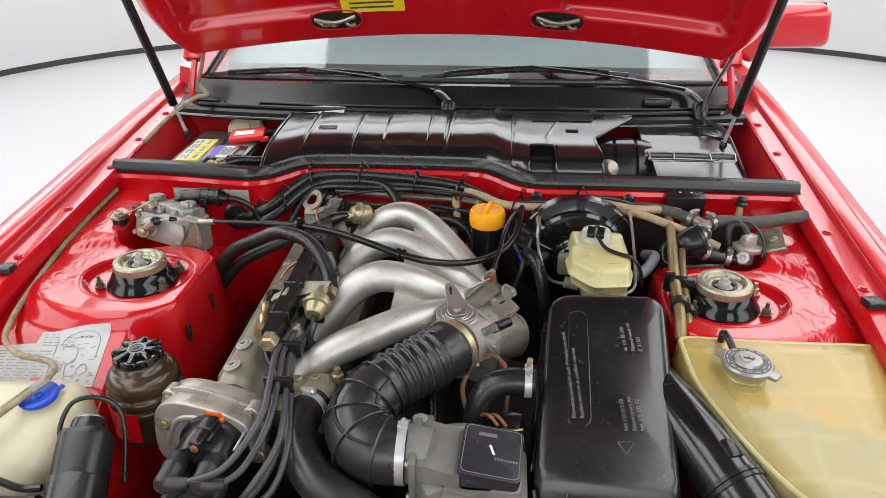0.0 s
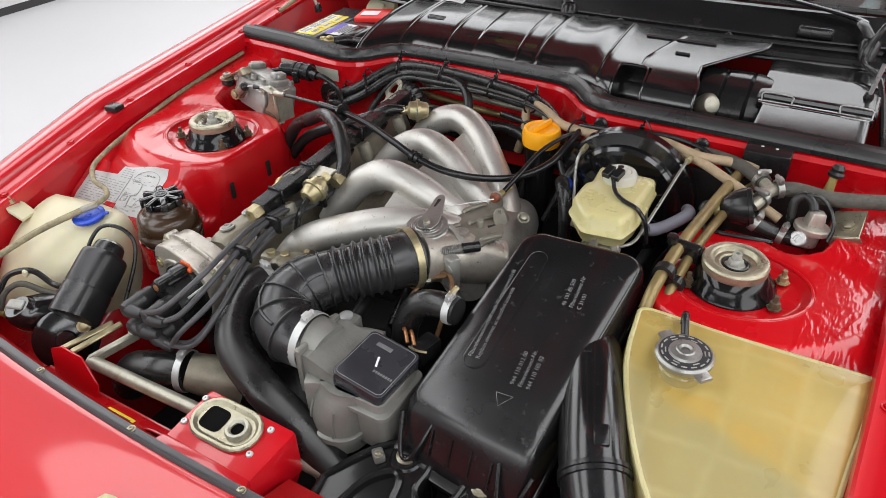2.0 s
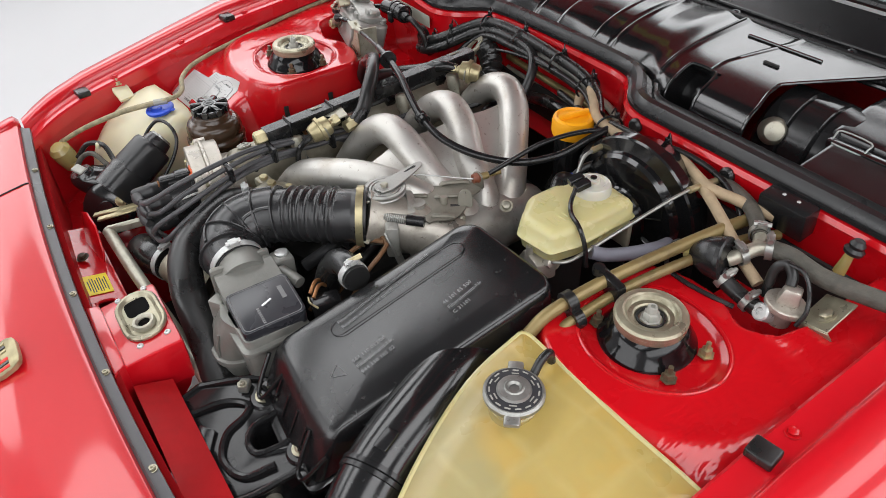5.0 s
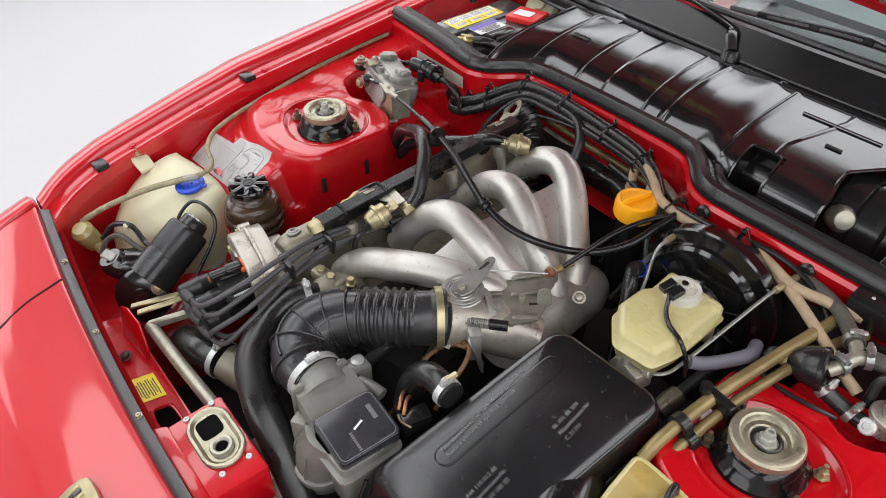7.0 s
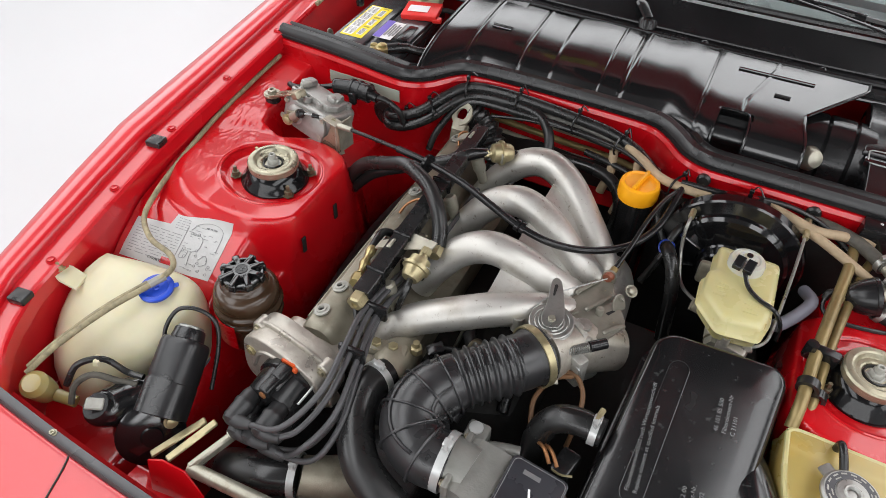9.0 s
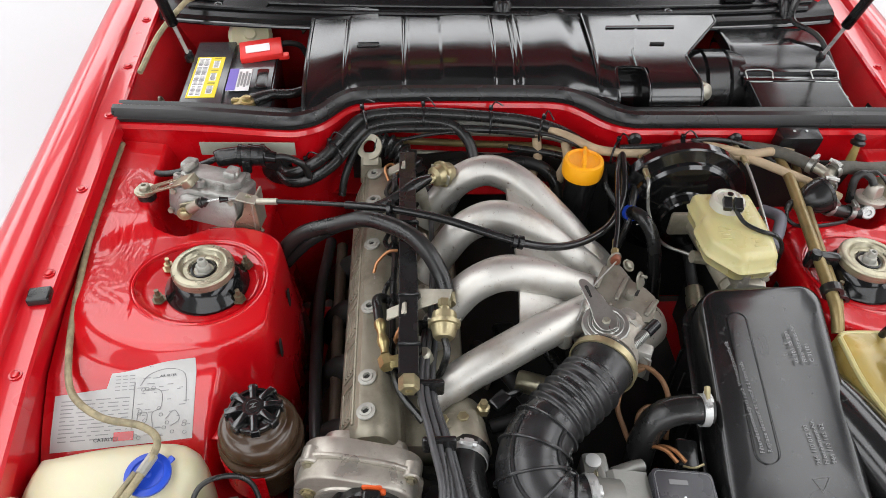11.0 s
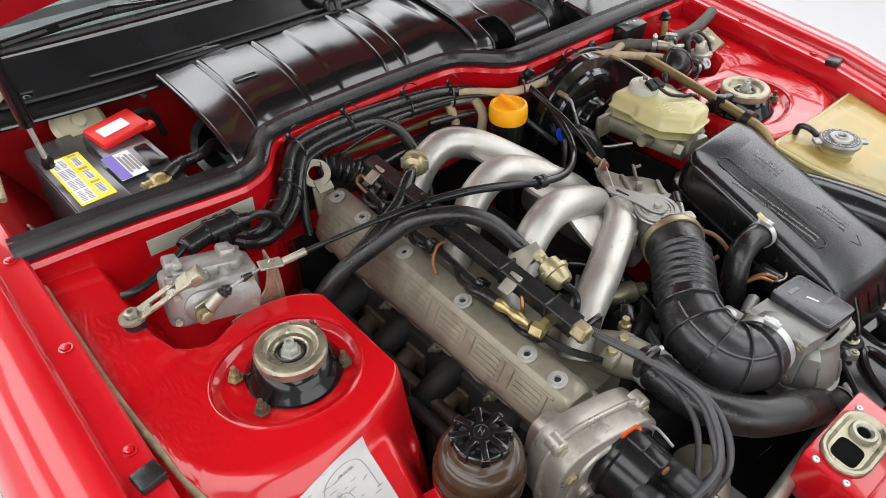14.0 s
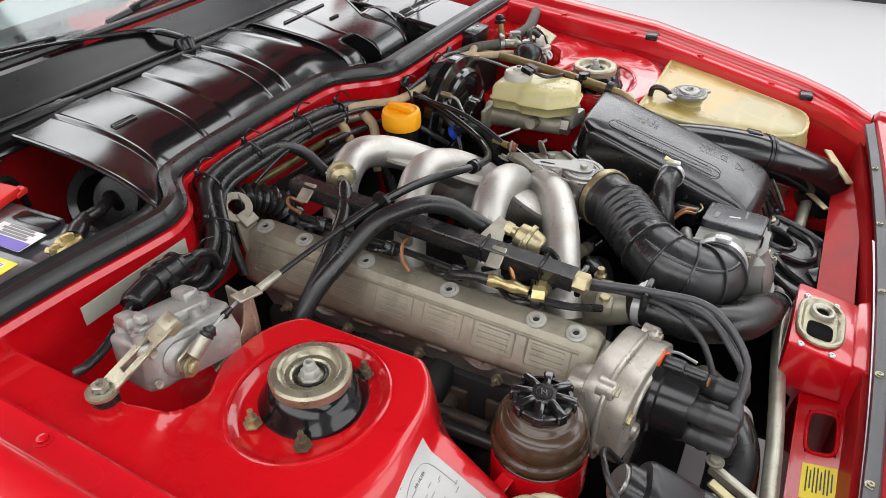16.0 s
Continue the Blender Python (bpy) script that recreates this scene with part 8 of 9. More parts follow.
WH = [(-0.747, 0.318, 0.797), (-0.745, 0.20, 0.786), (-0.741, 0.07, 0.771), (-0.728, -0.06, 0.752), (-0.712, -0.145, 0.741), (-0.690, -0.202, 0.734), (-0.640, -0.240, 0.733), (-0.580, -0.258, 0.737), (-0.553, -0.284, 0.737), (-0.566, -0.328, 0.730), (-0.605, -0.395, 0.712), (-0.645, -0.470, 0.682), (-0.668, -0.522, 0.655)]
washer_hose = thing("washer_hose", (-0.7, 0.0, 0.76), "olive braided washer hose along the inner wing", "hose")
part("hose", tube(WH, 0.0052, 10, 8), HOSE_OLIVE, washer_hose)
part("joiner", tube([(-0.555, -0.300, 0.7325), (-0.560, -0.312, 0.732), (-0.566, -0.326, 0.731)], 0.0072, 8), PALE_BOLT, washer_hose)
tagged(finish("washer_hose_tail", tube([(-0.574, -0.322, 0.728), (-0.612, -0.390, 0.711), (-0.652, -0.463, 0.681), (-0.676, -0.512, 0.655)], 0.0045, 10), HOSE_OLIVE), "olive braided washer hose over the tank", "hose")
pump = thing("washer_pump", (-0.66, -0.53, 0.6), "cream washer pump in the front corner of the bay", "pump")
part("body", lathe([(0, -0.03), (0.020, -0.03), (0.023, 0.0), (0.023, 0.02), (0.015, 0.03), (0, 0.031)], axis((-0.648, -0.525, 0.632), (0.2, -0.3, 0.9)), 18), CREAM, pump)
part("neck", lathe([(0, 0), (0.011, 0), (0.010, 0.035), (0, 0.036)], axis((-0.63, -0.515, 0.61), (0.9, 0.2, -0.2)), 14), CREAM, pump)

# ---- sticker on the inner wing ----
label = thing("vacuum_diagram_label", (-0.61, -0.18, 0.70), "worn silver paper label with a hose diagram", "label")


def lab_at(u, v, lift=0.0):
    x = -0.728 + 0.196 * u
    y = -0.143 - 0.095 * v - 0.014 * (1 - u)
    return (x, y, bay_height(-x, y, -1) + 0.0012 + lift)


part("sheet", grid(lambda u, v: lab_at(u, lerp(u, (0, 0.36, 0.38, 0.6, 1), (0.30, 0.25, 0.05, 0.03, 0.0)) * (1 - v) + v * (1 - 0.03 * u)), span(0, 1, 40), span(0, 1, 20), 0.0006), PAPER, label)
random.seed(5)
for row in range(11):
    v = 0.38 + 0.050 * row
    u = 0.05
    while u < 0.52:
        w = random.uniform(0.03, 0.12)
        part("printed_line", grid(lambda a, b: lab_at(a, b, 0.0009), span(u, min(u + w, 0.53), 4), [v, v + 0.012], 0.0003), INK_FAINT, label)
        u += w + 0.03
for pts in ([(0.60, 0.25), (0.66, 0.12), (0.80, 0.08), (0.92, 0.14), (0.94, 0.5)], [(0.62, 0.32), (0.70, 0.30), (0.76, 0.36), (0.76, 0.55), (0.70, 0.62), (0.72, 0.85)], [(0.60, 0.62), (0.66, 0.60), (0.66, 0.72), (0.60, 0.74), (0.60, 0.62)], [(0.80, 0.70), (0.86, 0.60), (0.90, 0.72), (0.84, 0.80)], [(0.56, 0.20), (0.56, 0.92)]):
    part("diagram_line", tube([lab_at(a, b, 0.0010) for a, b in pts], 0.0005, 5, 4), INK_FAINT, label)
part("red_patch", grid(lambda a, b: lab_at(a, b, 0.0012), span(0.44, 0.58, 4), span(0.82, 0.93, 4), 0.0004), RED_BAY, label, "torn spot where red paint shows")
random.seed(11)
for j in range(46):
    a, b = random.uniform(0.58, 0.95), random.uniform(0.10, 0.92)
    if j % 3 == 0:
        part("diagram_mark", tube([lab_at(a + 0.014 * math.cos(q), b + 0.022 * math.sin(q), 0.0010) for q in span(0, 6.2832, 9)], 0.0004, 5, 1), INK_FAINT, label)
    else:
        part("printed_line", grid(lambda p, q: lab_at(p, q, 0.0009), span(a, min(a + random.uniform(0.02, 0.06), 0.98), 3), [b, b + 0.010], 0.0003), INK_FAINT, label)
for row in range(5):
    v = 0.10 + 0.045 * row
    u = 0.42
    while u < 0.56:
        part("printed_line", grid(lambda p, q: lab_at(p, q, 0.0009), span(u, u + 0.035, 3), [v, v + 0.010], 0.0003), INK_FAINT, label)
        u += 0.05
du, dv = Vector(lab_at(0.9, 0.5)) - Vector(lab_at(0.6, 0.5)), Vector(lab_at(0.75, 0.4)) - Vector(lab_at(0.75, 0.6))
writing("VACUUM HOSE ROUTING", 0.0052, on_plane(Vector(lab_at(0.66, 0.045, 0.0012)), du, dv), INK, label, "label_lettering", 0.0002)
writing("AIR FILTER", 0.0050, on_plane(Vector(lab_at(0.74, 0.16, 0.0012)), du, dv), INK, label, "label_lettering", 0.0002)
writing("CATALYST", 0.0075, on_plane(Vector(lab_at(0.30, 0.92, 0.001)), Vector(lab_at(0.5, 0.92)) - Vector(lab_at(0.26, 0.92)), Vector(lab_at(0.26, 0.8)) - Vector(lab_at(0.26, 0.92))), INK, label, "label_lettering", 0.0003)

# ---- headlamp motor with linkage, front bar ----
motor = thing("headlamp_motor", (-0.46, -0.40, 0.62), "black headlamp lift motor in a shiny rubber cover", "motor")
CAN_A, CAN_B = Vector((-0.463, -0.348, 0.704)), Vector((-0.44, -0.464, 0.639))
can_d = (CAN_B - CAN_A).normalized()
can_side = can_d.cross(Vector((0, 0, 1))).normalized()
can_up = can_side.cross(can_d)


def can_ring(h, r, power=0.6, n=36):
    c = CAN_A + can_d * h
    return [c + can_side * r * sup(math.cos(a), power) + can_up * r * sup(math.sin(a), power) for a in (2 * math.pi * i / n for i in range(n))]


CAN_BLACK = material("dull_black_moulding", (0.016, 0.016, 0.017), 0.34, vary=0.2, scale=14, bump=0.03, spec=0.5, rough_vary=0.4, dirt=(0.04, 0.04, 0.038), dirt_amount=0.2, dirt_scale=20)
part("can", loft([can_ring(0.006, 0.0168, 0.8), can_ring(0.006, 0.0223, 0.8), can_ring(0.009, 0.0239, 0.8), can_ring(0.024, 0.0252, 0.7), can_ring(0.026, 0.0323), can_ring(0.030, 0.0349), can_ring(0.036, 0.0357), can_ring(0.090, 0.0365), can_ring(0.092, 0.0357), can_ring(0.095, 0.0357), can_ring(0.097, 0.0370), can_ring(0.150, 0.0374), can_ring(0.152, 0.0252)]), CAN_BLACK, motor, "dull black square-shouldered can", angle=35)
part("can_cap", loft([can_ring(0.008, 0.0202, 0.8), can_ring(0.003, 0.0202, 0.8), can_ring(0.0015, 0.0189, 0.8), can_ring(0.0015, 0.0084, 0.8)]), WORN_STEEL, motor, "worn steel end cap")
part("gearbox", joined(lathe([(0, -0.03), (0.050, -0.03), (0.055, -0.02), (0.055, 0.006), (0.046, 0.014), (0.018, 0.016), (0.016, 0.020), (0, 0.020)], axis((-0.460, -0.490, 0.585), (0.75, -0.5, 0.45)), 28), tube([(-0.505, -0.445, 0.600), (-0.52, -0.475, 0.610), (-0.526, -0.508, 0.632), (-0.528, -0.516, 0.650)], [0.040, 0.038, 0.030, 0.022], 16)), BLACK_GLOSS, motor)
part("gear_bolt", bolt(0.008, 0.006, axis((-0.428, -0.470, 0.612), (0.75, -0.5, 0.45)), hole=False), BRASS, motor)
part("foil_tab", box(0.028, 0.020, 0.006, pose(-0.528, -0.516, 0.655, 10, 10, 30), 0.002, 1), PALE_BOLT, motor)
can_at = lambda h, u, v: CAN_A + can_d * h + can_side * u + can_up * v
part("motor_lead", tube([can_at(0.050, 0.036, -0.010), can_at(0.015, 0.040, 0.006), can_at(-0.018, 0.024, 0.018), can_at(-0.026, -0.008, 0.014), can_at(-0.014, -0.036, -0.002), can_at(0.020, -0.046, -0.02), can_at(0.09, -0.050, -0.04)], 0.0036, 10), RUBBER, motor)
part("motor_lead", tube([(-0.500, -0.440, 0.650), (-0.530, -0.445, 0.652), (-0.566, -0.452, 0.672), (-0.598, -0.478, 0.668), (-0.606, -0.505, 0.640)], 0.0055, 8), RUBBER, motor)
part("motor_lead", tube([(-0.505, -0.452, 0.640), (-0.535, -0.462, 0.645), (-0.568, -0.478, 0.660), (-0.590, -0.500, 0.645), (-0.588, -0.520, 0.62)], 0.0055, 8), BRAID, motor)
part("lead_tie", box(0.010, 0.016, 0.014, pose(-0.575, -0.458, 0.670, 0, 20, 30), 0.002, 1), CREAM_PALE, motor)
part("link", joined(box(0.014, 0.095, 0.005, pose(-0.395, -0.488, 0.617, 12, 0, -30), 0.002, 1), box(0.014, 0.090, 0.005, pose(-0.370, -0.485, 0.622, 10, 0, -22), 0.002, 1)), BRASS, motor, "yellow passivated link arms")
bar = thing("headlamp_cross_bar", (0, -0.5, 0.6), "pale metal headlamp cross bar along the front of the bay", "bar")
part("tube", tube([(-0.352, -0.517, 0.603), (-0.2, -0.510, 0.600), (0.0, -0.495, 0.585), (0.15, -0.49, 0.575), (0.40, -0.49, 0.57), (0.60, -0.50, 0.58)], 0.0115, 16, 4), ZINC, bar)
part("crank", joined(box(0.012, 0.085, 0.018, pose(-0.335, -0.480, 0.612, 8, 0, -22), 0.003, 1)), ZINC, bar)
part("crank_bolt", bolt(0.008, 0.008, pose(-0.318, -0.445, 0.628)), ZINC, bar)
lamp2 = thing("headlamp_linkage", (0.55, -0.5, 0.6), "yellow passivated headlamp linkage beside the snorkel", "linkage")
part("lever", joined(box(0.018, 0.12, 0.005, pose(0.565, -0.535, 0.645, 8, 10, -62), 0.002, 1), box(0.014, 0.10, 0.005, pose(0.50, -0.50, 0.60, 5, 0, -50), 0.002, 1)), BRASS, lamp2)
part("drum", lathe([(0, -0.02), (0.05, -0.02), (0.055, 0.0), (0.05, 0.02), (0, 0.02)], axis((0.545, -0.52, 0.585), (-0.8, -0.5, 0.3)), 22), BLACK_SATIN, lamp2)

# ---- bonnet latch bracket ----
# near-black that paints the shade inside the striker's uncut holes
HOLE_SHADE = material("black_hole_shade", (0.0025, 0.0024, 0.0022), 0.9, vary=0.3, bump=0.1, spec=0.1)
latch = thing("bonnet_latch", (0, -0.54, 0.4), "red bonnet latch bracket with a zinc-plated striker plate", "latch")
part("box", prism([(-0.082, -0.590), (0.078, -0.592), (0.086, -0.500), (-0.078, -0.498)], 0.575, 0.655, 0.006, 2, None, lambda x, y: 0.6545 + 0.13 * (y + 0.535)), RED, latch)
part("leg", loft([[(-0.050, -0.600, 0.36), (0.060, -0.600, 0.36), (0.070, -0.535, 0.36), (-0.045, -0.535, 0.36)], [(-0.052, -0.598, 0.53), (0.062, -0.598, 0.53), (0.072, -0.530, 0.53), (-0.047, -0.530, 0.53)], [(-0.070, -0.595, 0.56), (0.072, -0.596, 0.56), (0.080, -0.512, 0.56), (-0.066, -0.510, 0.56)], [(-0.079, -0.592, 0.585), (0.076, -0.594, 0.585), (0.084, -0.503, 0.585), (-0.076, -0.501, 0.585)]]), RED, latch)
part("brace", prism([(-0.09, -0.608), (0.09, -0.608), (0.078, -0.588), (-0.082, -0.586)], 0.55, 0.652, 0.005, 2), RED, latch)
slot = lambda r, n=9: [(0.024 + r * math.cos(a), r * math.sin(a)) for a in span(-1.571, 1.571, n)] + [(-0.024 + r * math.cos(a), r * math.sin(a)) for a in span(1.571, 4.712, n)]
LM = pose(-0.009, -0.538, 0.6565, 7.4, 0, 0)
slot_ring = lambda r, z: [LM @ Vector((x, y, z)) for x, y in slot(r)]
striker = part("striker_plate", loft([slot_ring(0.0345, 0.0), slot_ring(0.0345, 0.004), slot_ring(0.0325, 0.0062), slot_ring(0.0285, 0.0062), slot_ring(0.0255, 0.0035), slot_ring(0.0235, 0.0015)]), OLIVE, latch, "zinc-plated striker plate", angle=30)
part("striker_hole", prism([(-0.022 + 0.0195 * sup(math.cos(a), 0.5), 0.0185 * sup(math.sin(a), 0.5)) for a in span(0, 6.0, 24)], 0.0016, 0.0024, 0, 1, LM), HOLE_SHADE, striker)
cup = part("striker_cup", lathe([(0.0095, 0.0016), (0.0095, 0.006), (0.0125, 0.0095), (0.0165, 0.0095), (0.0185, 0.006), (0.0185, 0.0016)], LM @ pose(0.022, 0, 0), 30), ZINC, striker)
part("thread", lathe([(0, 0.003), (0.0095, 0.003), (0.0095, 0.0034), (0.006, 0.0036), (0, 0.0034)], LM @ pose(0.022, 0, 0), 20), HOLE_SHADE, cup)
for x, y in ((-0.072, -0.516), (0.052, -0.515), (-0.072, -0.559), (0.051, -0.558)):
    part("rivet", lathe([(0, 0), (0.0055, 0), (0.0045, 0.002), (0.0015, 0.0022), (0.001, 0.0005), (0, 0.0005)], pose(x, y, 0.6550 + 0.13 * (y + 0.535), 7.4, 0, 0), 14), STEEL, latch)
crossm = tagged(finish("front_panel_sticker", box(0.062, 0.042, 0.001, pose(-0.243, -0.574, 0.5735, -12, 0, 0), 0, 1), YELLOW), "yellow caution sticker on the front panel", "sticker")
cp = thing("front_support_panel", (-0.2, -0.56, 0.55), "red front support panel with oval cut-outs", "panel")
panel_z = lambda y: 0.572 + 0.21 * (-0.574 - y)
for x0, x1, y0, y1 in ((-0.45, -0.19, -0.610, -0.540), (-0.19, -0.105, -0.610, -0.592), (-0.19, -0.105, -0.553, -0.540), (-0.105, -0.060, -0.610, -0.540)):
    part("panel", grid(lambda x, y: (x, y, panel_z(y)), span(x0, x1, 6), span(y0, y1, 4), 0.003), RED_BAY, cp)
part("cut_out_rim", tube([(-0.1475 + 0.0425 * sup(math.cos(a), 0.5), -0.5725 + 0.0195 * sup(math.sin(a), 0.5), panel_z(-0.5725 + 0.0195 * sup(math.sin(a), 0.5))) for a in span(0, 6.2832, 33)], 0.003, 8, 1), RED_BAY, cp)
part("inner_fold", grid(lambda x, k: (x, -0.540 + 0.006 * k, panel_z(-0.540) - 0.06 * k), span(-0.45, -0.06, 10), span(0, 1, 3), 0.003), RED_BAY, cp)
for j in range(8):
    finish("sticker_print", box(0.044 if j % 3 else 0.032, 0.0018, 0.0005, pose(-0.240, -0.589 + 0.0042 * j, panel_z(-0.589 + 0.0042 * j) + 0.0026, -12, 0, 0), 0, 1), INK, crossm)
part("gusset", prism([(-0.045, -0.05), (0.040, -0.05), (0.048, 0.0), (0.020, 0.046), (-0.020, 0.055), (-0.045, 0.045)], -0.002, 0.002, 0.0015, 2, pose(-0.355, -0.548, 0.590, 78, 0, 8)), RED_BAY, cp, "red upright gusset plate")
part("gusset_bolt", bolt(0.008, 0.008, pose(-0.331, -0.578, 0.580, 10, 0, 0), hole=False), RUST_DARK, cp)
part("panel", grid(lambda x, k: (x, -0.590 + 0.055 * k, 0.618 - 0.02 * k), span(0.09, 0.60, 12), span(0, 1, 3), 0.002), RED_DUSTY, cp)

# ---- black radiator cover and fan frame ahead of the filter box ----
shroud = thing("radiator_shroud", (0.28, -0.48, 0.5), "black plastic radiator shroud with bolted lugs", "shroud")
SHR = [(0.128, -0.505), (0.165, -0.452), (0.195, -0.420), (0.240, -0.414), (0.258, -0.432), (0.256, -0.468), (0.275, -0.486), (0.300, -0.482), (0.312, -0.455), (0.316, -0.424), (0.338, -0.410), (0.362, -0.424), (0.360, -0.470), (0.345, -0.530), (0.305, -0.570), (0.180, -0.580), (0.135, -0.560)]
shr_z = lambda x, y: 0.612 + 0.28 * min(y + 0.45, 0) + 0.10 * max(y + 0.45, 0)
part("bracket_frame", prism(SHR, 0.50, 0.6, 0.007, 3, None, shr_z), BLACK_SATIN, shroud)
part("raised_rim", tube([(x, y, shr_z(x, y) - 0.001) for x, y in SHR + SHR[:1]], 0.0055, 8, 3), BLACK_SATIN, shroud)
part("stiffener", tube([(x, y, shr_z(x, y) + 0.001) for x, y in ((0.165, -0.545), (0.185, -0.49), (0.215, -0.462), (0.232, -0.47), (0.240, -0.505), (0.275, -0.525), (0.32, -0.512), (0.335, -0.47))], 0.006, 8, 4), BLACK_SATIN, shroud)
part("sunken_panel", prism([(0.20, -0.555), (0.30, -0.552), (0.318, -0.53), (0.255, -0.538), (0.222, -0.515), (0.195, -0.53)], 0.55, 0.59, 0.003, 2, None, lambda x, y: shr_z(x, y) + 0.004), BLACK_SATIN, shroud)
part("skirt", prism([(0.36, -0.44), (0.47, -0.50), (0.46, -0.575), (0.30, -0.575), (0.345, -0.53)], 0.47, 0.545, 0.008, 2), BLACK_SATIN, shroud)
for x, y in ((0.221, -0.434), (0.338, -0.430)):
    part("lug", lathe([(0, -0.02), (0.024, -0.02), (0.024, 0.0), (0.021, 0.003), (0.015, 0.003), (0, 0.003)], pose(x, y, shr_z(x, y) - 0.001, 6, 0, 0), 24), BLACK_SATIN, shroud)
    part("lug_bolt", lathe([(0, 0.002), (0.0145, 0.002), (0.0145, 0.004), (0.010, 0.005), (0.0085, 0.007), (0.0055, 0.009), (0, 0.0092)], pose(x, y, shr_z(x, y) + 0.001, 6, 0, 0), 18), OLIVE, shroud)
part("front_bolt", bolt(0.010, 0.008, pose(0.205, -0.573, 0.588, 5, 0, 0)), STEEL, shroud)

# ---- coolant hoses and thermostat housing ----
thermo = thing("thermostat_housing", (-0.15, -0.25, 0.68), "cast alloy thermostat housing with two bolts", "housing")
part("body", tube([(-0.140, -0.20, 0.66), (-0.142, -0.245, 0.685), (-0.130, -0.290, 0.690)], [0.030, 0.034, 0.028], 18), ALU_OLD, thermo)
part("flange", box(0.070, 0.026, 0.020, pose(-0.155, -0.243, 0.705, 0, 0, 10), 0.006, 2), ALU_OLD, thermo)
for p in ((-0.143, -0.243, 0.713), (-0.172, -0.246, 0.711)):
    part("bolt", bolt(0.0085, 0.010, pose(*p), hole=False), BRASS, thermo)
part("hose_clamp", clip_ring((-0.141, -0.298, 0.699), (-0.25, -1, 0.15), 0.0295, 0.012), STEEL, thermo)
HOSE = [(-0.134, -0.280, 0.694), (-0.146, -0.318, 0.702), (-0.134, -0.375, 0.690), (-0.094, -0.428, 0.680), (-0.028, -0.455, 0.660), (0.035, -0.462, 0.622), (0.10, -0.470, 0.580), (0.16, -0.49, 0.545)]
rad_hose = thing("radiator_hose", (0, -0.45, 0.62), "thick black rubber radiator hose", "hose")
part("hose", tube(HOSE, 0.0285, 24, 8), RUBBER, rad_hose)
part("clamp", clip_ring((0.125, -0.478, 0.566), (1, -0.2, -0.6), 0.0295, 0.012), STEEL, rad_hose)
breather = thing("breather_hose", (0.15, -0.26, 0.73), "glossy black rubber breather hose with a steel clamp", "hose")
part("hose", tube([(0.205, -0.255, 0.740), (0.165, -0.252, 0.738), (0.135, -0.255, 0.725), (0.118, -0.265, 0.690), (0.115, -0.275, 0.64)], 0.021, 18, 8), RUBBER, breather)
part("clamp", clip_ring((0.193, -0.255, 0.740), (1, 0, 0), 0.0215, 0.011), STEEL, breather)
part("clamp_screw", lathe([(0, -0.010), (0.0045, -0.010), (0.0045, 0.012), (0, 0.012)], axis((0.193, -0.250, 0.768), (0.2, 1, 0.3)), 6), BRASS, breather)
lower_hose = thing("water_pump_hose", (-0.2, -0.44, 0.58), "black hose and alloy stub low at the front of the engine", "hose")
part("stub", tube([(-0.13, -0.40, 0.56), (-0.17, -0.43, 0.58), (-0.20, -0.445, 0.59)], [0.042, 0.036, 0.032], 18), ALU_OLD, lower_hose)
part("hose", tube([(-0.20, -0.445, 0.59), (-0.25, -0.465, 0.585), (-0.31, -0.47, 0.56), (-0.36, -0.46, 0.50)], 0.034, 18), RUBBER, lower_hose)
part("clamp", clip_ring((-0.205, -0.447, 0.590), (-1, -0.3, 0), 0.0345, 0.012), STEEL, lower_hose)
tagged(finish("cam_belt_cover", prism([(-0.30, -0.335), (-0.06, -0.335), (-0.02, -0.30), (-0.02, -0.26), (-0.30, -0.26)], 0.36, 0.63, 0.015), BLACK_SATIN), "black plastic cam belt cover", "cover")

# ---- heater and vapour pipes on the driver's side ----
pipes = thing("heater_pipes", (0.45, 0.0, 0.77), "pair of yellowed metal pipes with black clamps beside the strut tower", "pipe")
PA = [(0.445, -0.125, 0.745), (0.448, -0.090, 0.768), (0.455, 0.0, 0.782), (0.468, 0.10, 0.790), (0.482, 0.20, 0.795), (0.49, 0.28, 0.79)]
PB = [(0.462, -0.105, 0.735), (0.468, -0.06, 0.757), (0.476, 0.03, 0.772), (0.492, 0.13, 0.780), (0.51, 0.22, 0.785), (0.53, 0.28, 0.78)]
part("pipe", tube(PA, 0.0095, 14), OCHRE, pipes)
part("pipe", tube(PB, 0.0078, 14), OCHRE, pipes)
part("clamp", joined(box(0.052, 0.016, 0.032, pose(0.463, 0.005, 0.777, 6, 0, -8), 0.005, 2), lathe([(0, 0), (0.009, 0), (0.009, 0.012), (0, 0.013)], pose(0.444, -0.002, 0.790), 8)), BLACK_SATIN, pipes)
part("rubber_ring", lathe([(0.010, -0.007), (0.0165, -0.007), (0.0165, 0.007), (0.010, 0.007)], axis((0.452, -0.062, 0.774), (0.1, 1, 0.12)), 20), RUBBER, pipes)
part("rubber_ring", lathe([(0.008, -0.007), (0.0145, -0.007), (0.0145, 0.007), (0.008, 0.007)], axis((0.470, -0.062, 0.757), (0.1, 1, 0.12)), 20), RUBBER, pipes)
valve = thing("vacuum_valve", (0.514, 0.15, 0.78), "bell-shaped black vacuum valve with hose clips", "valve")
BELL = axis((0.482, 0.146, 0.781), (0.90, 0.22, 0.22))
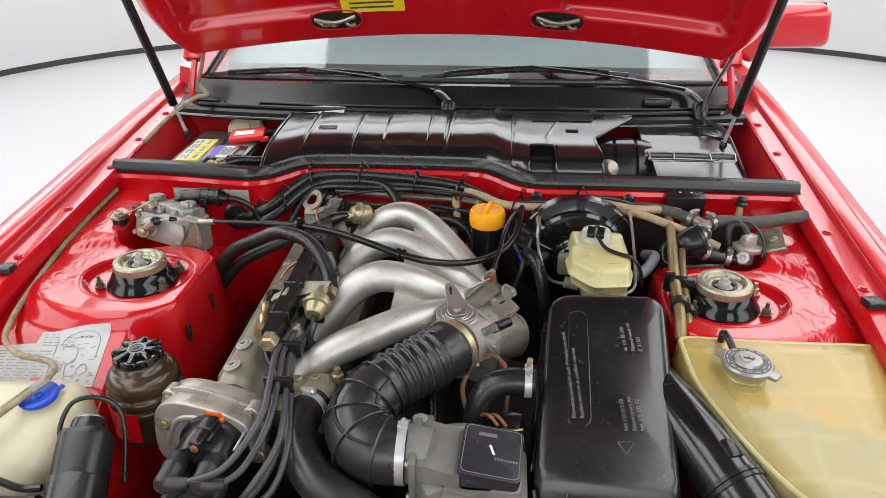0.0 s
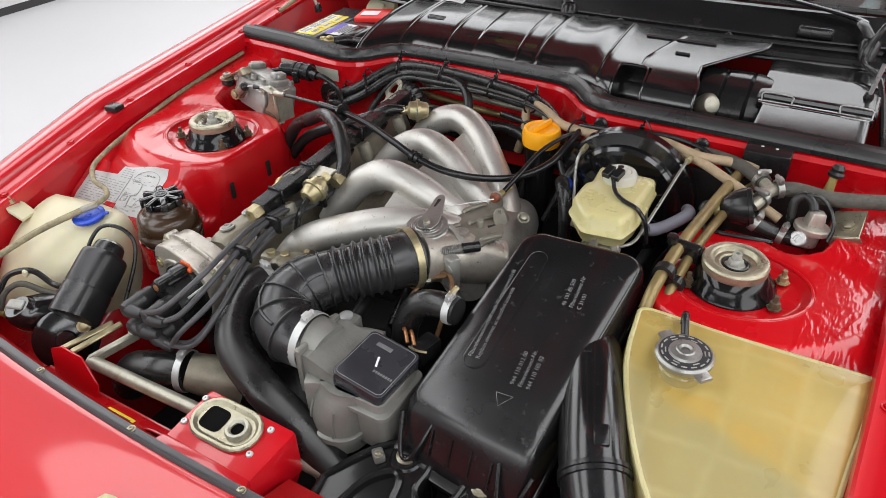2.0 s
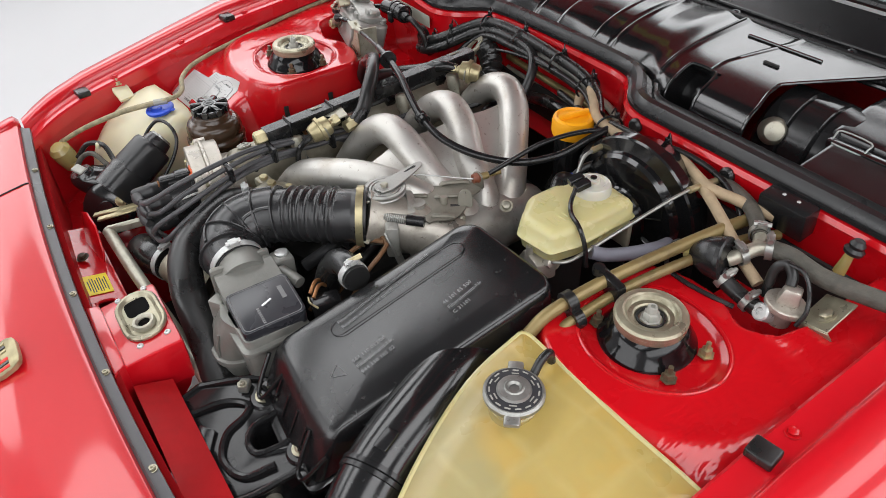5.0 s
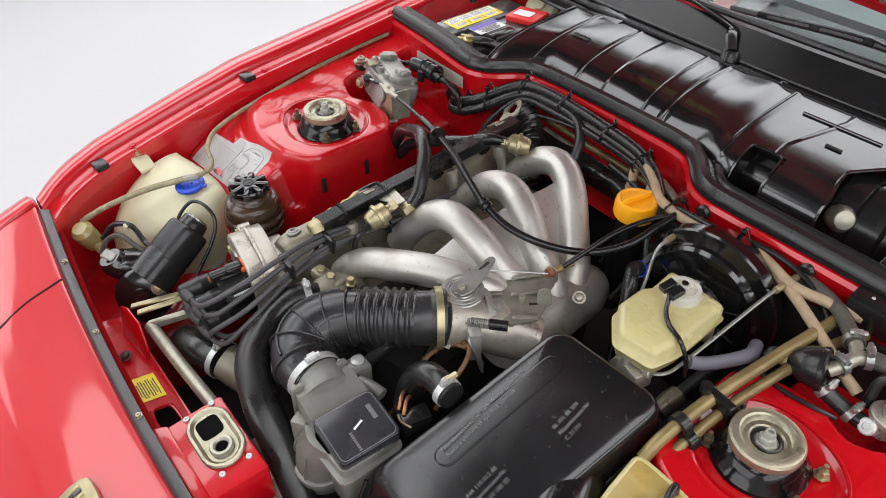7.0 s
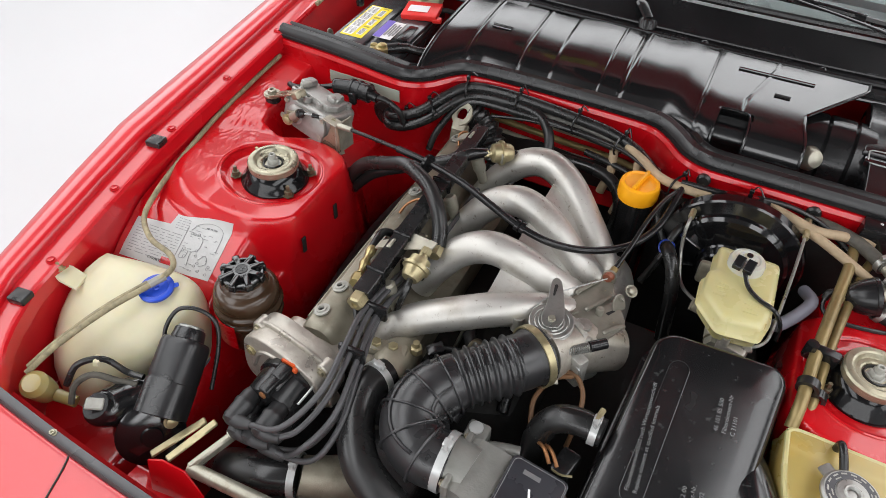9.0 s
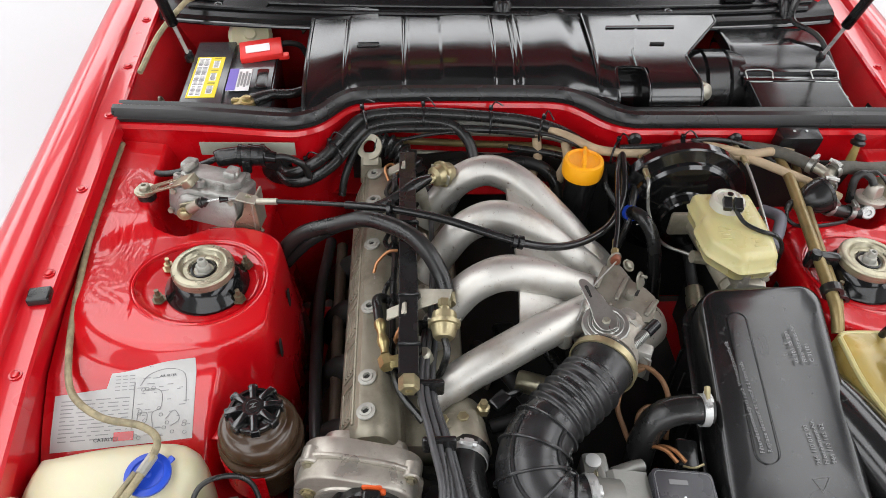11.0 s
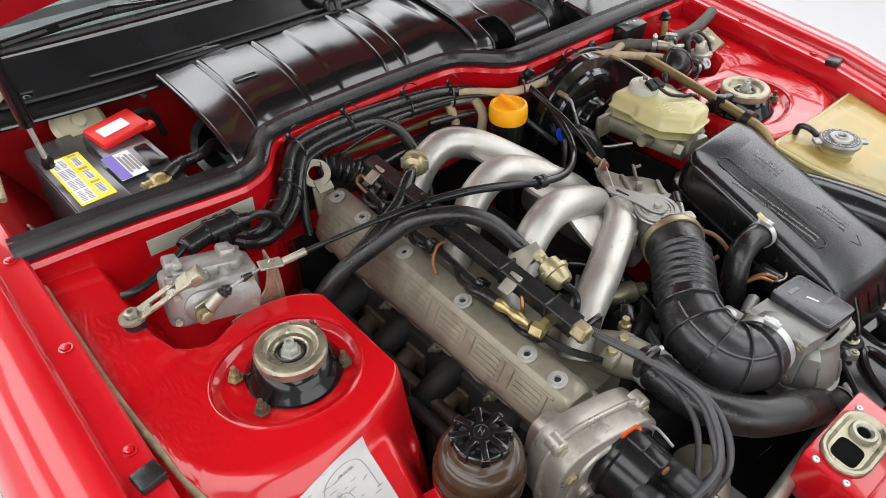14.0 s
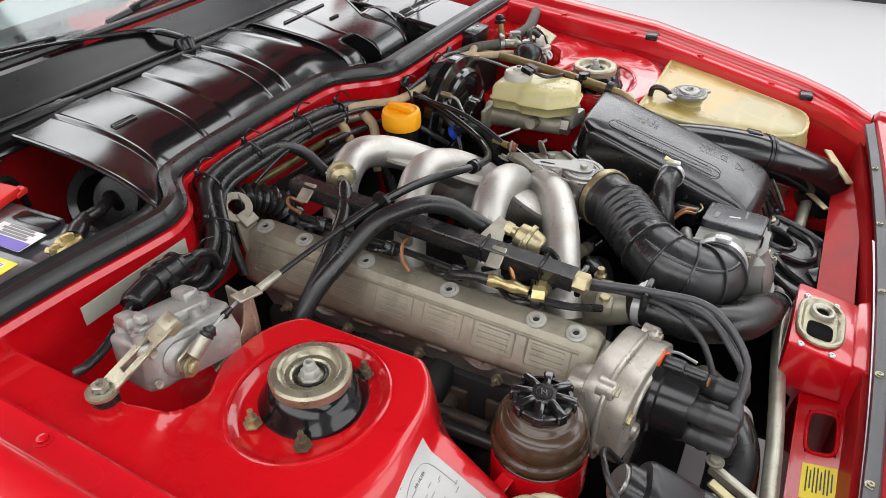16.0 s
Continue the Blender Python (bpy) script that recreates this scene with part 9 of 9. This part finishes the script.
part("bell", lathe([(0, 0.0), (0.011, 0.0), (0.014, 0.003), (0.022, 0.013), (0.0275, 0.024), (0.0305, 0.036), (0.0315, 0.044), (0.0330, 0.045), (0.0330, 0.051), (0.030, 0.053), (0.012, 0.054), (0, 0.054)], BELL, 36), BLACK_SATIN, valve, angle=30)
part("collar", lathe([(0.006, -0.008), (0.0115, -0.008), (0.0125, -0.004), (0.0125, 0.002), (0.006, 0.002)], BELL, 22), CREAM, valve, "cream plastic collar")
part("elbow", tube([BELL @ Vector((0, 0, -0.004)), (0.472, 0.143, 0.786), (0.461, 0.139, 0.787), (0.457, 0.133, 0.776)], 0.0062, 12), RUBBER, valve)
part("thin_hose", tube([(0.457, 0.135, 0.780), (0.459, 0.124, 0.764), (0.475, 0.114, 0.757), (0.505, 0.112, 0.757), (0.545, 0.118, 0.757), (0.575, 0.130, 0.752)], 0.0036, 8), RUBBER, valve)
part("tee", joined(tube([BELL @ Vector((0, 0, 0.052)), (0.540, 0.172, 0.800), (0.549, 0.197, 0.806), (0.568, 0.212, 0.810)], 0.0105, 14), tube([(0.549, 0.197, 0.806), (0.538, 0.216, 0.806), (0.520, 0.236, 0.806)], 0.0100, 14)), ZINC, valve, "zinc-plated hose tee")
for p, d, r in (((0.5405, 0.173, 0.8005), (0.3, 0.9, 0.2), 0.0125), ((0.560, 0.205, 0.809), (0.8, 0.5, 0.1), 0.0135), ((0.530, 0.225, 0.806), (-0.6, 0.8, 0), 0.0130), ((0.541, 0.146, 0.771), (0.9, 0.0, -0.4), 0.0125), ((0.585, 0.146, 0.760), (1, -0.1, -0.2), 0.0125)):
    part("hose_clip", clip_ring(p, d, r, 0.010, 0.0022), WORN_STEEL, valve)
part("braided_hose", tube([(0.562, 0.208, 0.809), (0.590, 0.212, 0.811), (0.640, 0.206, 0.812), (0.700, 0.214, 0.818), (0.748, 0.226, 0.822)], 0.0125, 14), BRAID, valve, "dark braided hose")
part("braided_hose", tube([(0.535, 0.220, 0.806), (0.510, 0.246, 0.806), (0.480, 0.270, 0.806), (0.440, 0.290, 0.802), (0.400, 0.298, 0.80)], 0.0115, 14), BRAID, valve, "dark braided hose")
part("branch", tube([(0.520, 0.152, 0.782), (0.541, 0.146, 0.771), (0.562, 0.146, 0.764), (0.585, 0.146, 0.760), (0.605, 0.143, 0.761)], 0.0118, 14), RUBBER, valve)
reg = thing("vapour_regulator", (0.63, 0.165, 0.77), "small dull alloy vapour regulator on the driver's inner wing", "regulator")
RG = pose(0.625, 0.165, 0.776, -6, 5, 0)
part("body", lathe([(0, -0.034), (0.012, -0.034), (0.0165, -0.030), (0.0175, -0.010), (0.0200, -0.006), (0.0270, -0.005), (0.0278, -0.003), (0.0278, 0.003), (0.0265, 0.0045), (0.018, 0.006), (0, 0.006)], RG, 30), CAST_WORN, reg, angle=30)
part("cap", box(0.030, 0.026, 0.026, RG @ pose(0, 0, 0.017, 0, 0, 25), 0.004, 2, (0.72, 0.8)), CAST_WORN, reg)
part("elbow", lathe([(0, -0.016), (0.0115, -0.016), (0.0125, -0.012), (0.0125, 0.010), (0.0105, 0.012), (0.006, 0.012), (0.0055, 0.009), (0, 0.009)], axis((0.612, 0.143, 0.763), (-0.2, -0.8, 0.5)), 20), STEEL, reg)
part("hose", tube([RG @ Vector((-0.006, 0, 0.028)), (0.616, 0.176, 0.814), (0.602, 0.183, 0.819), (0.590, 0.180, 0.808), (0.590, 0.174, 0.785), (0.592, 0.170, 0.765)], 0.0072, 12), RUBBER, reg)
part("lead", tube([(0.604, 0.180, 0.824), (0.625, 0.182, 0.823), (0.645, 0.172, 0.808), (0.655, 0.160, 0.785), (0.652, 0.152, 0.765)], 0.0030, 8), RUBBER, reg)
BK = pose(0.672, 0.178, 0.789, 24, -22, -12)
part("bracket", joined(box(0.048, 0.056, 0.003, BK, 0.001, 1, (1, 1)), box(0.050, 0.003, 0.016, BK @ pose(0, -0.028, -0.008), 0.001, 1)), OLIVE, reg)
part("bracket_bolt", bolt(0.009, 0.006, BK @ pose(0.004, -0.004, 0.0015), hole=False), OLIVE, reg)
relay = thing("relay_box", (0.523, 0.30, 0.80), "small black relay cover on the bulkhead edge", "relay")
part("cover", box(0.078, 0.035, 0.050, pose(0.525, 0.292, 0.812, 8, 0, 0), 0.004, 2), BLACK_SATIN, relay)
for s in (-1, 1):
    part("rivet", lathe([(0, 0), (0.003, 0), (0.002, 0.001), (0, 0.001)], pose(0.525 + s * 0.012, 0.292, 0.838, 8, 0, 0), 10), STEEL, relay)
knob = thing("test_valve", (0.637, 0.28, 0.8), "cream stem with a black rubber cap on the bulkhead", "valve")
part("stem", tube([(0.632, 0.268, 0.785), (0.635, 0.274, 0.82)], [0.009, 0.006], 12), CREAM, knob)
part("cap", lathe([(0, 0), (0.013, 0), (0.014, 0.005), (0.010, 0.009), (0.011, 0.014), (0.007, 0.020), (0, 0.022)], axis((0.636, 0.276, 0.818), (0.1, 0.15, 1)), 18), RUBBER, knob)

# ---- wiring along the bulkhead ----
LOOMS = [
    ([(-0.462, 0.316, 0.748), (-0.440, 0.285, 0.752), (-0.410, 0.284, 0.763), (-0.370, 0.300, 0.782), (-0.335, 0.338, 0.805), (-0.300, 0.368, 0.820), (-0.24, 0.376, 0.826), (-0.16, 0.374, 0.826), (-0.06, 0.368, 0.822), (0.02, 0.362, 0.815), (0.08, 0.340, 0.806), (0.13, 0.300, 0.795)], 0.0115, RUBBER, "thick black wiring loom along the bulkhead"),
    ([(-0.470, 0.318, 0.738), (-0.440, 0.276, 0.738), (-0.398, 0.272, 0.748), (-0.355, 0.292, 0.768), (-0.318, 0.332, 0.795), (-0.285, 0.358, 0.808), (-0.22, 0.364, 0.815), (-0.14, 0.360, 0.812), (-0.10, 0.335, 0.79), (-0.085, 0.30, 0.75)], 0.0105, RUBBER, "thick black wiring loom along the bulkhead"),
    ([(-0.345, 0.280, 0.70), (-0.335, 0.300, 0.74), (-0.308, 0.338, 0.785), (-0.27, 0.352, 0.802), (-0.20, 0.352, 0.806), (-0.12, 0.352, 0.806), (-0.04, 0.348, 0.804), (0.03, 0.34, 0.800)], 0.0075, RUBBER, "black wiring loom along the bulkhead"),
    ([(-0.28, 0.335, 0.775), (-0.22, 0.340, 0.79), (-0.15, 0.345, 0.800), (-0.05, 0.345, 0.806), (0.05, 0.330, 0.806), (0.12, 0.295, 0.800)], 0.0035, RUBBER, "thin black wire along the bulkhead"),
    ([(-0.16, 0.372, 0.80), (-0.08, 0.372, 0.802), (0.0, 0.366, 0.803), (0.06, 0.35, 0.800)], 0.0095, material("grey_braid", (0.15, 0.145, 0.13), 0.7, vary=0.2, bump=0.4), "grey braided wiring sleeve"),
    ([(0.06, 0.345, 0.808), (0.10, 0.315, 0.806), (0.15, 0.280, 0.803), (0.24, 0.268, 0.806), (0.30, 0.272, 0.813), (0.346, 0.274, 0.816), (0.414, 0.252, 0.814), (0.46, 0.266, 0.808), (0.515, 0.282, 0.803)], 0.0088, TAPE, "beige taped wiring loom over the servo"),
    ([(0.18, 0.278, 0.812), (0.26, 0.272, 0.820), (0.34, 0.284, 0.824), (0.40, 0.288, 0.815), (0.45, 0.276, 0.800), (0.49, 0.25, 0.785)], 0.0050, RUBBER, "black wire over the servo"),
    ([(0.33, 0.274, 0.808), (0.38, 0.262, 0.808), (0.424, 0.242, 0.808), (0.470, 0.220, 0.800), (0.512, 0.198, 0.792), (0.535, 0.186, 0.785), (0.575, 0.176, 0.770)], 0.0085, TAPE, "beige taped wiring loom beside the servo"),
    ([(0.09, 0.33, 0.79), (0.095, 0.31, 0.76), (0.08, 0.30, 0.72), (0.07, 0.29, 0.68)], 0.010, TAPE, "beige taped wiring loom hanging at the bulkhead"),
    ([(0.035, 0.345, 0.79), (0.04, 0.33, 0.75), (0.03, 0.32, 0.70)], 0.009, TAPE, "beige taped wiring loom hanging at the bulkhead"),
]
for pts, r, mat, text in LOOMS:
    tagged(finish("wiring_loom", tube(pts, r, 12, 6), mat), text, "wiring")
tagged(finish("loom_grommet", lathe([(0, -0.004), (0.034, -0.004), (0.036, 0.0), (0.030, 0.007), (0.018, 0.009), (0, 0.009)], axis((-0.460, 0.309, 0.742), (0.05, -1, 0)), 26), RUBBER), "round black grommet where the looms pass the bulkhead", "grommet")
for z, r in ((0.770, 0.0075), (0.742, 0.0075), (0.715, 0.006)):
    tagged(finish("bulkhead_pipe", tube([(-0.25, 0.392, z + 0.01), (-0.1, 0.393, z), (0.05, 0.39, z - 0.006), (0.13, 0.36, z - 0.01)], r, 10), ZINC if z != 0.742 else OCHRE), "dull metal pipe across the red bulkhead", "pipe", "bulkhead pipes")
for i, (x, y, z, a) in enumerate(((-0.355, 0.305, 0.790, 40), (-0.300, 0.368, 0.822, 15), (-0.185, 0.374, 0.824, 0), (-0.055, 0.366, 0.820, -5), (0.045, 0.352, 0.810, -20), (0.175, 0.282, 0.806, -30), (0.30, 0.275, 0.814, 0), (-0.405, 0.286, 0.760, 20))):
    tie = thing("cable_tie", (x, y, z), "black cable tie round the wiring loom", "cable tie", "cable ties")
    m = pose(x, y, z - 0.008, 0, 0, a)
    part("loop", tube([m @ Vector((0, 0.024 * math.cos(q), 0.022 * math.sin(q))) for q in span(0, 6.2832, 16)], 0.0022, 6, 1), BLACK_SATIN, tie)
    part("head", box(0.008, 0.008, 0.008, m @ pose(0, 0.012, 0.024), 0.001, 1), BLACK_SATIN, tie)
    part("tail", tube([m @ Vector((0, 0.012, 0.024)), m @ Vector((0.008, 0.004, 0.042)), m @ Vector((0.022, -0.006, 0.040 if i % 2 else 0.03))], 0.0014, 6, 4), BLACK_SATIN, tie)
conv = thing("corrugated_hose", (-0.24, 0.33, 0.76), "black corrugated hose behind the valve cover", "hose")
part("hose", tube([(-0.275, 0.345, 0.775), (-0.245, 0.335, 0.772), (-0.215, 0.318, 0.755), (-0.195, 0.30, 0.72), (-0.185, 0.29, 0.66)], lambda k: 0.022 + 0.0035 * math.sin(k * 2 * math.pi * 11), 18, 16), RUBBER, conv)
tagged(finish("copper_wire_loop", tube([(-0.235, 0.235, 0.785), (-0.245, 0.252, 0.795), (-0.258, 0.245, 0.79), (-0.252, 0.228, 0.775)], 0.0028, 6), COPPER), "copper-coloured wire loop at the fuel rail", "wire", "copper wires")
tagged(finish("copper_wire_loop", tube([(-0.275, 0.02, 0.745), (-0.268, 0.035, 0.757), (-0.25, 0.045, 0.770), (-0.235, 0.045, 0.772)], 0.0028, 6), COPPER), "copper-coloured wire loop at the fuel rail", "wire", "copper wires")
tagged(finish("copper_wire_loop", tube([(-0.232, -0.125, 0.735), (-0.238, -0.13, 0.755), (-0.230, -0.12, 0.772)], 0.0035, 6), COPPER), "copper-coloured wire loop at the fuel rail", "wire", "copper wires")
BROWN_HOSE = material("brown_vacuum_rubber", (0.17, 0.085, 0.038), 0.5, vary=0.2, scale=30, bump=0.08, dirt=(0.07, 0.04, 0.02), dirt_amount=0.3, dirt_scale=20)
for pts in ([(0.106, -0.165, 0.722), (0.125, -0.164, 0.724), (0.142, -0.168, 0.723), (0.158, -0.192, 0.720), (0.163, -0.222, 0.702), (0.160, -0.250, 0.66)], [(0.134, -0.167, 0.723), (0.112, -0.176, 0.717), (0.099, -0.190, 0.708), (0.090, -0.214, 0.690), (0.098, -0.243, 0.672), (0.108, -0.275, 0.652), (0.100, -0.300, 0.62)], [(0.150, -0.215, 0.690), (0.135, -0.212, 0.686), (0.122, -0.222, 0.676), (0.118, -0.245, 0.655), (0.112, -0.27, 0.62)]):
    tagged(finish("brown_vacuum_hose", tube(pts, 0.0040, 8), BROWN_HOSE), "brown vacuum hose beside the throttle", "hose", "brown hoses")
tagged(finish("crankcase_hose", tube([(0.240, 0.085, 0.60), (0.230, 0.105, 0.69), (0.218, 0.122, 0.735), (0.204, 0.142, 0.752), (0.196, 0.162, 0.748), (0.194, 0.185, 0.73)], 0.0125, 14), RUBBER), "black vacuum hose beside the servo", "hose")
tagged(finish("hose_connector", joined(lathe([(0.0125, -0.006), (0.0150, -0.006), (0.0150, 0.006), (0.0125, 0.006)], axis((0.1945, 0.180, 0.734), (-0.1, 0.8, -0.5)), 20)), BLUE), "blue plastic connector on the vacuum hose", "connector")
tagged(finish("oil_dipstick_tube", tube([(-0.09, -0.11, 0.60), (-0.075, -0.10, 0.66), (-0.062, -0.09, 0.69)], 0.004, 8), ZINC), "thin metal dipstick tube under the manifold", "tube")

# ---- hoses and cables in the depths of the bay ----
def hose(name, pts, r, mat, text, n=10):
    tagged(finish(name, tube(pts, r, n, 6), mat), text, "hose" if "hose" in name else "wire", "hoses behind the manifold" if "hose" in name else "injector wires")


# plain dark sheets added here to darken the lower bulkhead
pad = thing("bulkhead_dark_sheet", (0, 0.38, 0.5), "dark sheets added to darken the low bulkhead", "pad")
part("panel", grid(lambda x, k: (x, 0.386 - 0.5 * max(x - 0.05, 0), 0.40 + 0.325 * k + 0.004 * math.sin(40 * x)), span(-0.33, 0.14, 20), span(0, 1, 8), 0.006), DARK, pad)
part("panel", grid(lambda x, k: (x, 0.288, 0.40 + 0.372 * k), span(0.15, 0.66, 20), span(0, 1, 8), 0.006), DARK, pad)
hose("heater_hose", [(-0.14, 0.37, 0.70), (-0.05, 0.34, 0.735), (0.04, 0.32, 0.74), (0.08, 0.29, 0.70), (0.07, 0.25, 0.62)], 0.013, RUBBER, "black heater hose behind the manifold")
hose("vacuum_hose", [(0.20, 0.20, 0.70), (0.16, 0.24, 0.745), (0.155, 0.28, 0.765), (0.12, 0.31, 0.76), (0.05, 0.33, 0.765), (-0.02, 0.34, 0.77)], 0.0065, RUBBER, "thin black vacuum hose behind the manifold")
hose("vacuum_hose", [(0.17, 0.15, 0.66), (0.19, 0.17, 0.72), (0.20, 0.20, 0.755), (0.215, 0.24, 0.76), (0.23, 0.27, 0.74)], 0.007, RUBBER, "thin black vacuum hose beside the servo")
hose("breather_pipe_hose", [(-0.06, 0.02, 0.60), (-0.03, -0.02, 0.645), (0.0, -0.06, 0.655), (0.03, -0.12, 0.64), (0.04, -0.20, 0.60)], 0.010, RUBBER, "black hose below the manifold runners")
hose("coolant_pipe_hose", [(-0.10, -0.02, 0.60), (-0.08, -0.08, 0.635), (-0.05, -0.13, 0.64), (-0.02, -0.19, 0.63), (-0.03, -0.25, 0.60)], 0.012, RUBBER_GREY, "grey-black hose below the manifold runners")
hose("idle_air_hose", [(0.02, -0.16, 0.63), (-0.02, -0.20, 0.665), (-0.06, -0.22, 0.675), (-0.10, -0.23, 0.67)], 0.011, RUBBER, "black hose below the throttle unit")
for y in (0.20, 0.075, -0.04, -0.16):
    z = 0.742 + 0.066 * y
    hose("injector_wire", [(-0.243, y - 0.004, z), (-0.256, y + 0.008, z + 0.006), (-0.254, y + 0.03, z + 0.002), (-0.242, y + 0.05, z + 0.008)], 0.0042, RUBBER, "black wire at an injector plug", 8)
hose("injector_wire", [(-0.240, 0.26, 0.765), (-0.243, 0.16, 0.757), (-0.240, 0.05, 0.752), (-0.243, -0.06, 0.745), (-0.238, -0.19, 0.735), (-0.20, -0.25, 0.72)], 0.0055, RUBBER, "black wiring loom beside the fuel rail", 8)
sensor = thing("temperature_sensor", (-0.10, -0.215, 0.70), "small brass temperature sensor with a black plug", "sensor")
part("body", lathe([(0, 0), (0.010, 0), (0.010, 0.012), (0.006, 0.014), (0.006, 0.024), (0, 0.024)], pose(-0.112, -0.222, 0.700), 6), BRASS, sensor)
part("plug", box(0.022, 0.030, 0.018, pose(-0.085, -0.205, 0.700, 10, 0, -50), 0.004, 2), BLACK_SATIN, sensor)
part("lead", tube([(-0.075, -0.195, 0.700), (-0.055, -0.185, 0.695), (-0.05, -0.17, 0.67), (-0.06, -0.15, 0.64)], 0.005, 8), RUBBER, sensor)
valve2 = thing("idle_valve", (0.0, -0.14, 0.66), "cylindrical metal idle valve below the throttle", "valve")
part("can", lathe([(0, -0.035), (0.016, -0.035), (0.018, -0.03), (0.018, 0.02), (0.012, 0.026), (0.010, 0.04), (0, 0.04)], axis((-0.015, -0.150, 0.660), (0.9, -0.4, 0.1)), 18), OLIVE, valve2)
part("cap", lathe([(0, 0), (0.014, 0), (0.013, 0.020), (0, 0.021)], axis((0.022, -0.167, 0.664), (0.9, -0.4, 0.1)), 14), BLACK_SATIN, valve2)
# added dark sheets that keep the low driver's inner wing from looking lit
shield = tagged(finish("inner_wing_dark_sheet", joined(grid(lambda y, k: (0.400 + 0.006 * math.sin(30 * y), y, 0.33 + 0.30 * k), span(-0.12, 0.285, 14), span(0, 1, 6), 0.003), grid(lambda y, k: (0.385, y, 0.33 + 0.22 * k), span(-0.55, -0.12, 14), span(0, 1, 6), 0.003)), DARK), "dark grimy sheet added to darken the driver's inner wing", "shield")
column = thing("steering_shaft", (0.36, 0.1, 0.5), "dark steel steering shaft below the brake cylinder", "shaft")
part("shaft", tube([(0.36, 0.28, 0.60), (0.345, 0.12, 0.56), (0.33, -0.10, 0.50)], 0.011, 12), RUBBER_GREY, column)
part("joint", lathe([(0, -0.025), (0.018, -0.025), (0.020, 0.0), (0.018, 0.025), (0, 0.025)], axis((0.345, 0.12, 0.56), (0.1, 0.9, 0.25)), 10), OLIVE, column)
